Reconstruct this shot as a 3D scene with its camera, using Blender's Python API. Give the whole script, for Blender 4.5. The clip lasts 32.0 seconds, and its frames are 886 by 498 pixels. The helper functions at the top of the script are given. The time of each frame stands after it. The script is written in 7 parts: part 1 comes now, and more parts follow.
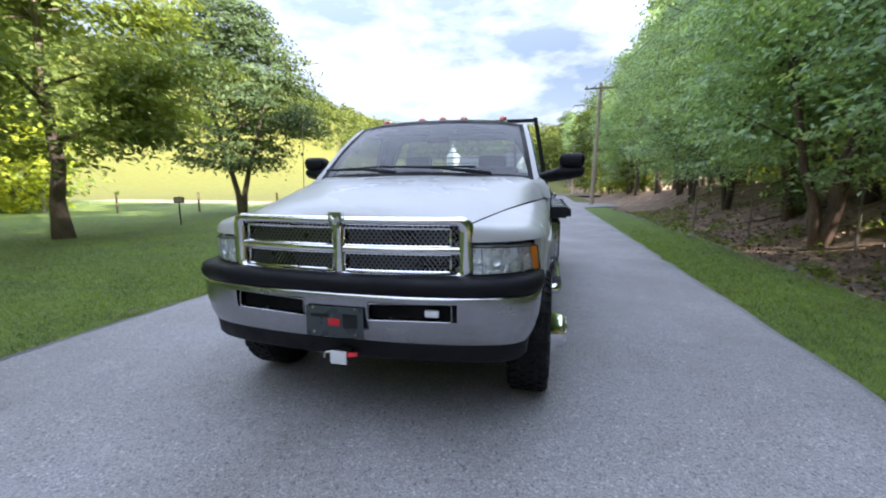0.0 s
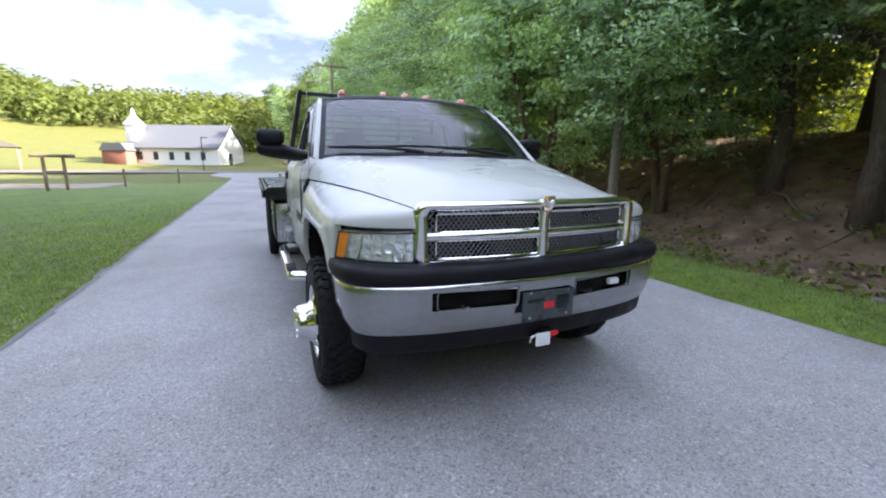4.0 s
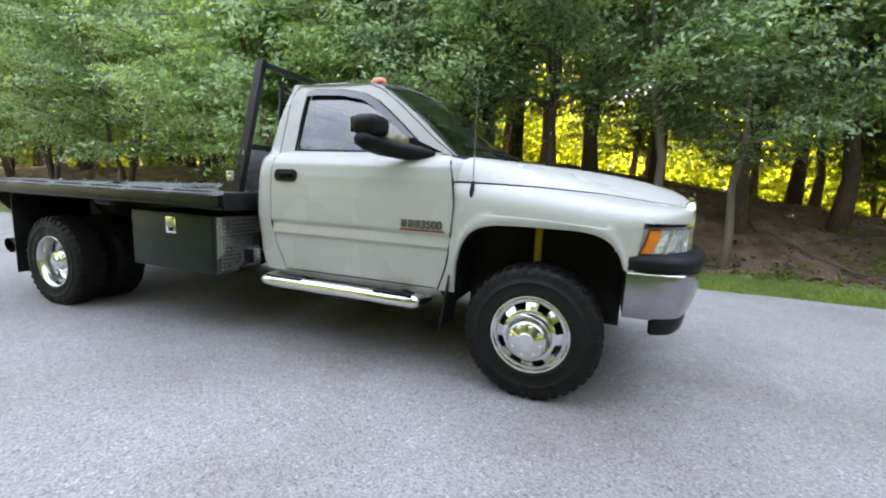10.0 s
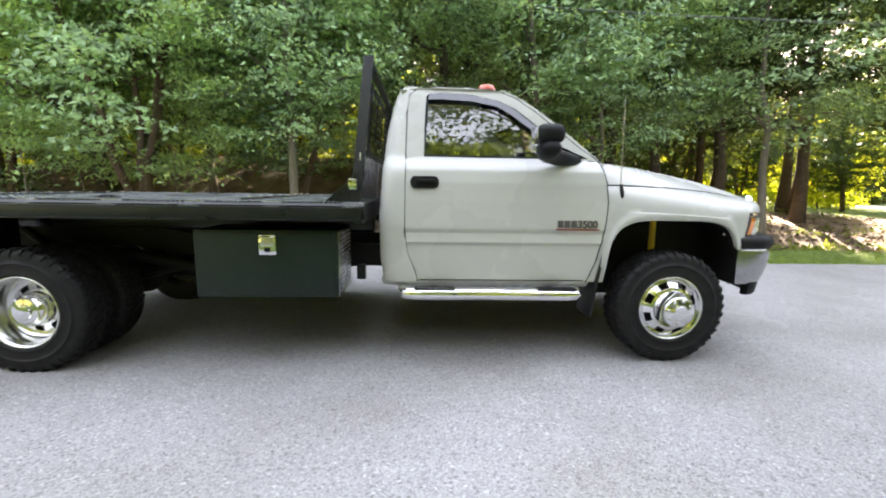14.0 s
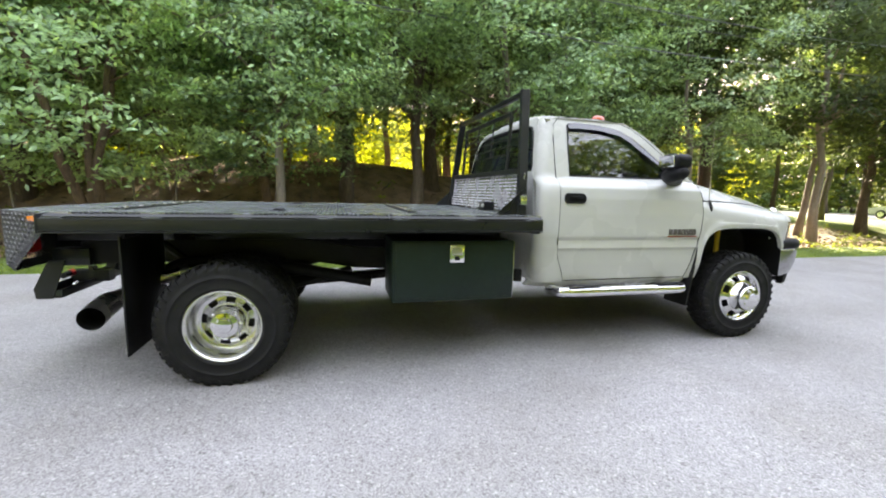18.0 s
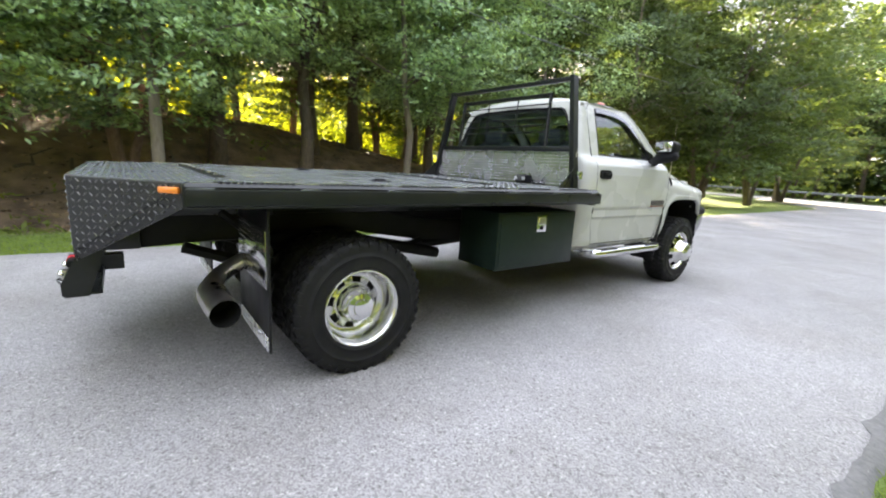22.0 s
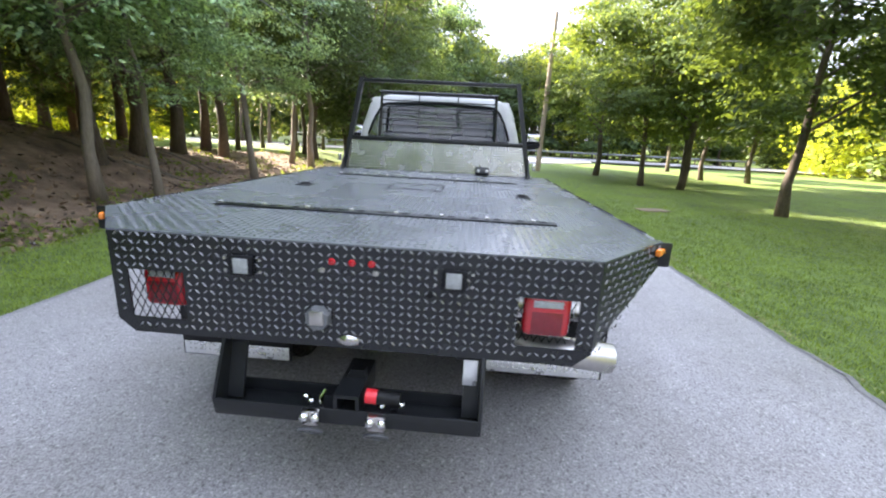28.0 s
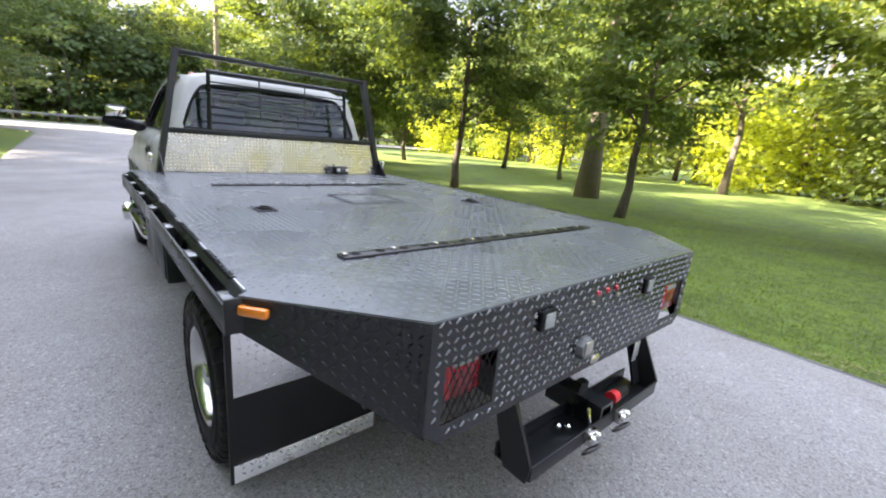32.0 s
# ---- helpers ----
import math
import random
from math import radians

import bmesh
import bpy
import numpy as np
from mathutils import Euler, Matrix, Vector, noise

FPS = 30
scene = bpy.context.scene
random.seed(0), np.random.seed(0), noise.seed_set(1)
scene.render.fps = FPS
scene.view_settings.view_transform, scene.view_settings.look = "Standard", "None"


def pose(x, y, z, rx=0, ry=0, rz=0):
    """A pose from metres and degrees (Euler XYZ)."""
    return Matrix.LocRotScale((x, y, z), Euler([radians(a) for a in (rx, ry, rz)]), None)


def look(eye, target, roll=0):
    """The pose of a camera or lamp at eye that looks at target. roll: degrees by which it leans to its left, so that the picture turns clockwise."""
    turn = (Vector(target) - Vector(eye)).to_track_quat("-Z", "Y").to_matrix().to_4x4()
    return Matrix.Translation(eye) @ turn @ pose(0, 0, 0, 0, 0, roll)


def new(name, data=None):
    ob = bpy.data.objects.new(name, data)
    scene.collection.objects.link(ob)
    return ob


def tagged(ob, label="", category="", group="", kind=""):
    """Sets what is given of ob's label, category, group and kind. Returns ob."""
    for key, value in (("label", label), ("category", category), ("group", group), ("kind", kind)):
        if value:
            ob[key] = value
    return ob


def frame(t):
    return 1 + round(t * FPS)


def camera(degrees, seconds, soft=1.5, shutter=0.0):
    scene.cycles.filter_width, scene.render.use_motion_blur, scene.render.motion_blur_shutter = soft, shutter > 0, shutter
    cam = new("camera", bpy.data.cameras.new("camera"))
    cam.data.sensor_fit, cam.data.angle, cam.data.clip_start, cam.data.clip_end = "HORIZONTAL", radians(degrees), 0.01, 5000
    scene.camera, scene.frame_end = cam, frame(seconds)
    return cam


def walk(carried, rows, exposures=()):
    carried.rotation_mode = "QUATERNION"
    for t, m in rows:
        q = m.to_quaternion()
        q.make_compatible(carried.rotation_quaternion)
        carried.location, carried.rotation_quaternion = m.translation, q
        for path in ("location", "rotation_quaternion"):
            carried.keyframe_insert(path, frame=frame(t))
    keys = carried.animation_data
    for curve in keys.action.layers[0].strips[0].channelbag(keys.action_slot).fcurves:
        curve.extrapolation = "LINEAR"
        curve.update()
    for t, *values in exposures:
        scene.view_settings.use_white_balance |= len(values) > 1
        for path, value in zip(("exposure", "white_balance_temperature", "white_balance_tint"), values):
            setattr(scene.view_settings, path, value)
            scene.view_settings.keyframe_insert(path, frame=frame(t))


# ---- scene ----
cam = camera(93.0, 32.0, soft=2.0, shutter=0.4)
METRES, EYE, TILT, LEAN, TURN = 16.83, 1.307, -8.5, 0.0, 14.1
ROWS = [
    (0.0, 0.0, 0.0, 0.0, 0.0, 0.0, -0.0),
    (0.5, -0.017, 0.0025, -0.0006, -5.24, -0.1, -0.81),
    (1.0, -0.0356, 0.0066, 0.0014, -11.92, -1.05, 0.84),
    (1.5, -0.0532, 0.0116, 0.0008, -15.51, -2.17, 1.14),
    (2.0, -0.0701, 0.013, 0.0024, -18.33, -3.07, 2.47),
    (2.5, -0.0868, 0.0131, 0.0028, -24.79, -3.36, 3.72),
    (3.0, -0.1016, 0.0176, 0.0035, -29.64, -3.54, 4.2),
    (3.5, -0.116, 0.0298, 0.0056, -33.9, -4.0, 4.53),
    (5.5, -0.1596, 0.0755, 0.0122, -48.36, -4.86, 5.01),
    (6.0, -0.1701, 0.0883, 0.0147, -52.51, -4.02, 5.68),
    (6.5, -0.1784, 0.0993, 0.0164, -56.03, -4.55, 5.95),
    (7.0, -0.1838, 0.1141, 0.0174, -60.61, -5.9, 6.86),
    (7.5, -0.1898, 0.1258, 0.0191, -61.86, -6.67, 5.39),
    (8.0, -0.1974, 0.1385, 0.0213, -65.4, -6.24, 6.45),
    (8.5, -0.2001, 0.154, 0.0188, -70.13, -5.48, 9.31),
    (9.0, -0.2043, 0.1683, 0.0181, -74.56, -5.92, 9.64),
    (9.5, -0.2104, 0.1824, 0.0205, -80.93, -7.23, 8.59),
    (10.0, -0.2129, 0.1971, 0.0224, -82.8, -7.4, 5.99),
    (10.5, -0.2072, 0.2123, 0.0257, -86.37, -7.83, 8.14),
    (11.0, -0.2058, 0.2225, 0.0278, -88.51, -7.58, 7.46),
    (11.5, -0.2103, 0.2371, 0.0312, -94.26, -5.84, 8.86),
    (12.0, -0.2115, 0.2517, 0.0323, -95.59, -5.52, 8.01),
    (12.5, -0.2075, 0.2711, 0.0345, -98.51, -7.12, 9.55),
    (13.0, -0.2072, 0.2873, 0.037, -101.73, -9.06, 8.91),
    (13.5, -0.2109, 0.3046, 0.0401, -105.16, -9.87, 8.02),
    (14.0, -0.2088, 0.3193, 0.0405, -106.76, -10.74, 7.29),
    (14.5, -0.2037, 0.3345, 0.0439, -107.24, -11.14, 7.22),
    (16.5, -0.197, 0.3859, 0.0522, -112.68, -9.9, 7.31),
    (17.0, -0.1911, 0.396, 0.0546, -112.44, -10.27, 7.46),
    (17.5, -0.1903, 0.4078, 0.0558, -114.1, -11.02, 6.4),
    (18.0, -0.1923, 0.4223, 0.0594, -118.47, -11.76, 6.18),
    (18.5, -0.1904, 0.4309, 0.0611, -119.12, -10.92, 5.7),
    (19.0, -0.1783, 0.4424, 0.0608, -121.66, -11.7, 4.51),
    (19.5, -0.166, 0.4507, 0.0636, -124.39, -13.9, 3.92),
    (20.0, -0.1602, 0.4627, 0.0645, -126.1, -14.75, 2.48),
    (20.5, -0.1567, 0.479, 0.0686, -132.27, -16.57, 3.06),
    (21.0, -0.1505, 0.4895, 0.0689, -133.13, -15.26, 3.36),
    (21.5, -0.1375, 0.5019, 0.0695, -137.44, -17.15, 3.52),
    (22.0, -0.1277, 0.5111, 0.0715, -140.9, -18.05, 1.88),
    (22.5, -0.1165, 0.5268, 0.0755, -147.43, -18.84, 0.65),
    (23.0, -0.1083, 0.5356, 0.0775, -150.26, -18.45, 0.36),
    (23.5, -0.0874, 0.5408, 0.0771, -155.64, -17.23, 0.49),
    (24.0, -0.0705, 0.5392, 0.0848, -164.41, -22.11, 0.94),
    (24.5, -0.0556, 0.5476, 0.0872, -166.52, -20.87, -0.52),
    (26.5, 0.0091, 0.565, 0.0925, -174.06, -22.98, -2.49),
    (27.0, 0.0244, 0.5672, 0.0938, -179.78, -22.42, -2.28),
    (27.5, 0.0411, 0.56, 0.0924, -188.1, -22.63, -1.52),
    (28.0, 0.0562, 0.5559, 0.0913, -189.42, -23.07, -4.36),
    (28.5, 0.0726, 0.5531, 0.0927, -197.66, -23.71, -4.22),
    (29.0, 0.086, 0.5483, 0.0933, -202.36, -23.76, -5.91),
    (29.5, 0.0989, 0.5348, 0.0951, -208.08, -24.48, -5.11),
    (30.0, 0.1103, 0.5264, 0.0957, -210.79, -22.59, -5.76),
    (30.5, 0.1232, 0.519, 0.0955, -217.88, -22.51, -6.2),
    (31.0, 0.1334, 0.5117, 0.092, -222.87, -21.77, -7.84),
    (31.5, 0.142, 0.5005, 0.0883, -228.48, -21.72, -9.83),
    (32.0, 0.1555, 0.4933, 0.0869, -233.58, -19.72, -11.79),
]
EXPOSURES = [(0.0, 2.58, 5580, 17), (4.0, 2.78, 5660, 18), (8.0, 3.06, 5980, 15), (14.0, 3.48, 6430, 15), (20.0, 3.52, 6480, 14), (24.0, 3.48, 6420, 14), (28.0, 3.34, 5860, 17), (32.0, 3.26, 6160, 18)]
walk(cam, [(t, pose(0.991, -2.704, EYE, TILT, LEAN, TURN) @ pose(METRES * x, METRES * y, METRES * z, 90 + pitch, roll, yaw))
           for t, x, y, z, yaw, pitch, roll in ROWS], EXPOSURES)

# ---- daylight: low sun behind the eastern woods, open sky with fair-weather clouds ----
SUN_DIR = Vector((0.76, -0.42, 0.43)).normalized()
SUN_ELEV = math.asin(SUN_DIR.z)
SUN_TURN = math.atan2(SUN_DIR.x, SUN_DIR.y)


def link(nt, a, b):
    nt.links.new(a, b)


def make_world():
    w = bpy.data.worlds.new("sky")
    scene.world = w
    w.use_nodes = True
    nt = w.node_tree
    bg = nt.nodes["Background"]
    sky = nt.nodes.new("ShaderNodeTexSky")
    sky.sky_type = 'NISHITA'
    sky.sun_disc = False
    sky.sun_elevation, sky.sun_rotation = SUN_ELEV, SUN_TURN
    sky.air_density, sky.dust_density = 1.0, 2.0
    tc = nt.nodes.new("ShaderNodeTexCoord")
    mp = nt.nodes.new("ShaderNodeMapping")
    mp.inputs["Scale"].default_value = (1.6, 1.6, 4.2)
    mp.inputs["Location"].default_value = (0.45, 0.2, 0.15)
    link(nt, tc.outputs["Generated"], mp.inputs["Vector"])
    no = nt.nodes.new("ShaderNodeTexNoise")
    no.inputs["Scale"].default_value, no.inputs["Detail"].default_value, no.inputs["Roughness"].default_value = 1.5, 9, 0.58
    link(nt, mp.outputs["Vector"], no.inputs["Vector"])
    ramp = nt.nodes.new("ShaderNodeValToRGB")
    ramp.color_ramp.elements[0].position, ramp.color_ramp.elements[1].position = 0.43, 0.57
    link(nt, no.outputs["Fac"], ramp.inputs["Fac"])
    mix = nt.nodes.new("ShaderNodeMixRGB")
    mix.inputs["Color2"].default_value = (4.9, 4.95, 5.1, 1)
    link(nt, ramp.outputs["Color"], mix.inputs["Fac"])
    dim = nt.nodes.new("ShaderNodeMixRGB")
    dim.blend_type, dim.inputs["Fac"].default_value = 'MULTIPLY', 1.0
    dim.inputs["Color2"].default_value = (0.90, 0.74, 0.63, 1)
    link(nt, sky.outputs["Color"], dim.inputs["Color1"])
    link(nt, dim.outputs["Color"], mix.inputs["Color1"])
    # thin high haze, thicker towards the zenith
    sep = nt.nodes.new("ShaderNodeSeparateXYZ")
    link(nt, tc.outputs["Generated"], sep.inputs[0])
    mr = nt.nodes.new("ShaderNodeMapRange")
    mr.inputs["From Min"].default_value, mr.inputs["From Max"].default_value = 0.25, 0.85
    mr.inputs["To Min"].default_value, mr.inputs["To Max"].default_value = 0.02, 1.0
    link(nt, sep.outputs["Z"], mr.inputs["Value"])
    veil = nt.nodes.new("ShaderNodeMixRGB")
    veil.inputs["Color2"].default_value = (7.0, 7.6, 8.6, 1)
    link(nt, mr.outputs[0], veil.inputs["Fac"])
    link(nt, mix.outputs["Color"], veil.inputs["Color1"])
    link(nt, veil.outputs["Color"], bg.inputs["Color"])
    bg.inputs["Strength"].default_value = 0.05


make_world()
sun_data = bpy.data.lights.new("sun", 'SUN')
sun_data.energy, sun_data.angle, sun_data.color = 5.0, radians(0.6), (1.0, 0.86, 0.62)
sun = new("sun", sun_data)
sun.matrix_world = look(SUN_DIR * 60, (0, 0, 0))

# ---- materials ----
MATS = {}


def mat(name, color, rough=0.6, metal=0.0, coat=0.0, var=0.12, scale=6.0, bump=0.0, bscale=60.0, spec=0.5, island=0.0, obrand=0.0,
        trans=0.0, second=None, stretch=(1, 1, 1)):
    """A Principled material with noise at two scales in colour and roughness, and fine relief."""
    m = bpy.data.materials.new(name)
    m.use_nodes = True
    nt = m.node_tree
    b = nt.nodes["Principled BSDF"]
    tc = nt.nodes.new("ShaderNodeTexCoord")
    mp = nt.nodes.new("ShaderNodeMapping")
    mp.inputs["Scale"].default_value = stretch
    link(nt, tc.outputs["Object"], mp.inputs["Vector"])
    n1 = nt.nodes.new("ShaderNodeTexNoise")
    n1.inputs["Scale"].default_value, n1.inputs["Detail"].default_value = scale, 4
    n2 = nt.nodes.new("ShaderNodeTexNoise")
    n2.inputs["Scale"].default_value, n2.inputs["Detail"].default_value = scale * 9, 3
    link(nt, mp.outputs["Vector"], n1.inputs["Vector"])
    link(nt, mp.outputs["Vector"], n2.inputs["Vector"])
    add = nt.nodes.new("ShaderNodeMath")
    add.operation = 'ADD'
    link(nt, n1.outputs["Fac"], add.inputs[0])
    link(nt, n2.outputs["Fac"], add.inputs[1])
    last = add.outputs[0]
    for on, sock_name, node_kind in ((island, "Random Per Island", "ShaderNodeNewGeometry"), (obrand, "Random", "ShaderNodeObjectInfo")):
        if on:
            gi = nt.nodes.new(node_kind)
            ma = nt.nodes.new("ShaderNodeMath")
            ma.operation = 'MULTIPLY_ADD'
            ma.inputs[1].default_value = on
            link(nt, gi.outputs[sock_name], ma.inputs[0])
            link(nt, last, ma.inputs[2])
            sub = nt.nodes.new("ShaderNodeMath")
            sub.operation = 'SUBTRACT'
            sub.inputs[1].default_value = on / 2
            link(nt, ma.outputs[0], sub.inputs[0])
            last = sub.outputs[0]
    mr = nt.nodes.new("ShaderNodeMapRange")
    mr.inputs["From Min"].default_value, mr.inputs["From Max"].default_value = 0.6, 1.4
    link(nt, last, mr.inputs["Value"])
    mix = nt.nodes.new("ShaderNodeMixRGB")
    c = color
    lo = tuple(max(0, v * (1 - var)) for v in c)
    hi = tuple(min(1, v * (1 + var)) for v in (second or c))
    mix.inputs["Color1"].default_value, mix.inputs["Color2"].default_value = (*lo, 1), (*hi, 1)
    link(nt, mr.outputs[0], mix.inputs["Fac"])
    link(nt, mix.outputs["Color"], b.inputs["Base Color"])
    b.inputs["Metallic"].default_value = metal
    b.inputs["Specular IOR Level"].default_value = spec
    b.inputs["Coat Weight"].default_value = coat
    b.inputs["Coat Roughness"].default_value = 0.04
    rr = nt.nodes.new("ShaderNodeMapRange")
    rr.inputs["To Min"].default_value, rr.inputs["To Max"].default_value = max(0.0, rough - 0.3 * rough), min(1, rough + 0.3 * rough)
    rr.inputs["From Min"].default_value, rr.inputs["From Max"].default_value = 0.3, 0.7
    link(nt, n1.outputs["Fac"], rr.inputs["Value"])
    link(nt, rr.outputs[0], b.inputs["Roughness"])
    if bump:
        bn = nt.nodes.new("ShaderNodeTexNoise")
        bn.inputs["Scale"].default_value, bn.inputs["Detail"].default_value = bscale, 4
        link(nt, mp.outputs["Vector"], bn.inputs["Vector"])
        bu = nt.nodes.new("ShaderNodeBump")
        bu.inputs["Strength"].default_value, bu.inputs["Distance"].default_value = 1.0, bump
        link(nt, bn.outputs["Fac"], bu.inputs["Height"])
        link(nt, bu.outputs["Normal"], b.inputs["Normal"])
    if trans:
        out = nt.nodes["Material Output"]
        tr = nt.nodes.new("ShaderNodeBsdfTranslucent")
        br = nt.nodes.new("ShaderNodeMixRGB")
        br.blend_type, br.inputs["Fac"].default_value = 'MULTIPLY', 1.0
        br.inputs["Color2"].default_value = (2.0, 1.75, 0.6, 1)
        link(nt, mix.outputs["Color"], br.inputs["Color1"])
        link(nt, br.outputs["Color"], tr.inputs["Color"])
        ms = nt.nodes.new("ShaderNodeMixShader")
        ms.inputs["Fac"].default_value = trans
        link(nt, b.outputs[0], ms.inputs[1])
        link(nt, tr.outputs[0], ms.inputs[2])
        link(nt, ms.outputs[0], out.inputs["Surface"])
    MATS[name] = m
    return m


def glass(name, tint, through_tint=0.85, rough=0.0, ior=1.5):
    """A thin pane: clear see-through mixed with a Fresnel-driven mirror."""
    m = bpy.data.materials.new(name)
    m.use_nodes = True
    nt = m.node_tree
    nt.nodes.remove(nt.nodes["Principled BSDF"])
    t = nt.nodes.new("ShaderNodeBsdfTransparent")
    t.inputs["Color"].default_value = (*[v * through_tint for v in tint], 1)
    g = nt.nodes.new("ShaderNodeBsdfGlossy")
    g.inputs["Roughness"].default_value = rough
    lw = nt.nodes.new("ShaderNodeLayerWeight")
    lw.inputs["Blend"].default_value = 0.5
    pw = nt.nodes.new("ShaderNodeMath")
    pw.operation, pw.inputs[1].default_value = 'POWER', 5.0
    link(nt, lw.outputs["Facing"], pw.inputs[0])
    f0 = ((ior - 1) / (ior + 1)) ** 2
    fr = nt.nodes.new("ShaderNodeMath")
    fr.operation, fr.inputs[1].default_value, fr.inputs[2].default_value = 'MULTIPLY_ADD', 1 - f0, f0
    link(nt, pw.outputs[0], fr.inputs[0])
    ms = nt.nodes.new("ShaderNodeMixShader")
    link(nt, fr.outputs[0], ms.inputs["Fac"])
    link(nt, t.outputs[0], ms.inputs[1])
    link(nt, g.outputs[0], ms.inputs[2])
    link(nt, ms.outputs[0], nt.nodes["Material Output"].inputs["Surface"])
    MATS[name] = m
    return m


WHITE = mat("white_paint", (0.49, 0.49, 0.475), 0.27, coat=0.25, spec=0.4, var=0.02, scale=1.5, bump=0.00004, bscale=900)
DULL = mat("grey_bumper_metal", (0.40, 0.40, 0.41), 0.24, metal=1.0, var=0.12, scale=3)
CHROME = mat("chrome", (0.78, 0.78, 0.78), 0.05, metal=1.0, var=0.04, scale=4)
SATIN = mat("satin_chrome", (0.66, 0.66, 0.65), 0.22, metal=1.0, var=0.08, scale=5)
ALU = mat("polished_tread_plate", (0.80, 0.80, 0.80), 0.14, metal=1.0, var=0.08, scale=5)
STEEL = mat("brushed_stainless", (0.55, 0.53, 0.50), 0.3, metal=1.0, var=0.1, scale=6)
BLACK = mat("black_plastic", (0.006, 0.006, 0.008), 0.55, spec=0.24, var=0.2, scale=8, bump=0.0002, bscale=500)
SMOKE = mat("smoked_acrylic", (0.045, 0.043, 0.055), 0.15, var=0.1, coat=0.6)
GREYP = mat("grey_plastic", (0.065, 0.065, 0.07), 0.5, var=0.1, scale=8)
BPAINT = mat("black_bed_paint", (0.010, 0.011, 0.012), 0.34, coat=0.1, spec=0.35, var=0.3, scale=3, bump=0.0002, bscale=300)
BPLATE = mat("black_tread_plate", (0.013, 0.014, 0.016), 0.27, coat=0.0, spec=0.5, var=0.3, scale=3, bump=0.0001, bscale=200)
# black deck paled by dust and by sky sheen put into the base colour
DECKTOP = mat("dusty_sheen_deck_paint", (0.106, 0.114, 0.121), 0.27, spec=0.65, coat=0.22, var=0.3, scale=2.5, bump=0.0001, bscale=200)
TOOLBOX = mat("toolbox_enamel", (0.008, 0.017, 0.013), 0.42, coat=0.0, spec=0.3, var=0.25, scale=3, bump=0.0001, bscale=300)
LUGB = mat("bright_metal", (0.82, 0.82, 0.83), 0.32, metal=0.7, var=0.1, scale=20)
ALUB = mat("dulled_tread_plate", (0.52, 0.52, 0.53), 0.25, metal=1.0, var=0.12, scale=6)
# lug colour lifted with the deck's painted sky sheen
DECKLUG = mat("sheen_deck_lug", (0.112, 0.120, 0.127), 0.2, coat=0.4, spec=1.0, var=0.3, scale=20)
# sky glints on the black lugs are painted as these lighter greys
LUG = mat("glint_lug", (0.25, 0.25, 0.26), 0.2, coat=0.9, spec=1.0, var=0.3, scale=30)
LUGW = mat("faint_glint_lug", (0.13, 0.13, 0.135), 0.3, coat=0.4, spec=0.8, var=0.3, scale=30)
FRAME = mat("frame_black", (0.007, 0.007, 0.007), 0.6, spec=0.25, var=0.4, scale=5, bump=0.001, bscale=80)
RUBBER = mat("tyre_rubber", (0.0085, 0.0085, 0.009), 0.66, spec=0.28, var=0.25, scale=10, bump=0.0008, bscale=140)
FLAP = mat("flap_rubber", (0.007, 0.007, 0.008), 0.42, spec=0.35, var=0.2, scale=4)
AMBER = mat("amber_lens", (0.75, 0.22, 0.02), 0.1, var=0.08, scale=20, coat=1.0)
REDL = mat("red_lens", (0.38, 0.012, 0.018), 0.1, var=0.12, scale=20, coat=1.0)
REDK = mat("deep_red_lens", (0.16, 0.010, 0.016), 0.2, var=0.2, scale=40, coat=0.6)
CABRED = mat("cab_lamp_lens", (0.55, 0.10, 0.05), 0.15, var=0.1, scale=20, coat=1.0)
SILVER = mat("lamp_reflector", (0.85, 0.85, 0.85), 0.3, metal=0.75, var=0.05, scale=12)
LAMPIN = mat("lamp_bowl", (0.82, 0.83, 0.84), 0.3, metal=0.1, var=0.12, scale=25)
FACET = mat("faceted_reflector", (0.92, 0.93, 0.94), 0.26, metal=0.4, var=0.12, scale=14, bump=0.026, bscale=24)
LITTER = mat("leaf_litter", (0.13, 0.085, 0.054), 0.9, var=0.5, scale=2, second=(0.25, 0.17, 0.108), island=1.2)
LED = mat("led_lens", (0.30, 0.31, 0.31), 0.2, var=0.3, scale=60)
GREYCLOTH = mat("grey_cloth", (0.08, 0.085, 0.10), 0.9, var=0.2, scale=20, bump=0.001, bscale=300)
DASH = mat("dash_plastic", (0.05, 0.055, 0.065), 0.6, var=0.15, scale=8)
YELLOW = mat("yellow_shock", (0.55, 0.35, 0.02), 0.4, var=0.1)
REDP = mat("red_paint", (0.6, 0.02, 0.03), 0.35, var=0.1)
DARKRED = mat("badge_red", (0.22, 0.03, 0.02), 0.4, var=0.1)
SEAM = mat("seam_dark", (0.006, 0.006, 0.006), 0.9, spec=0.2, var=0.1)
MESH = mat("grille_mesh_grey", (0.22, 0.22, 0.23), 0.32, metal=0.9, var=0.2)
BADGE = mat("badge_dark", (0.09, 0.08, 0.075), 0.4, var=0.2)
WHITEP = mat("white_plastic", (0.75, 0.75, 0.75), 0.4, var=0.04)
PLATE = mat("plate_face", (0.045, 0.055, 0.058), 0.3, var=0.3, scale=12)
GLASS_W = glass("windshield_glass", (0.60, 0.68, 0.69), 0.88, ior=1.9)
GLASS_R = glass("rear_glass", (0.50, 0.58, 0.60), 0.85, ior=1.8)
GLASS_T = glass("side_glass", (0.34, 0.38, 0.38), 0.85, ior=2.7)
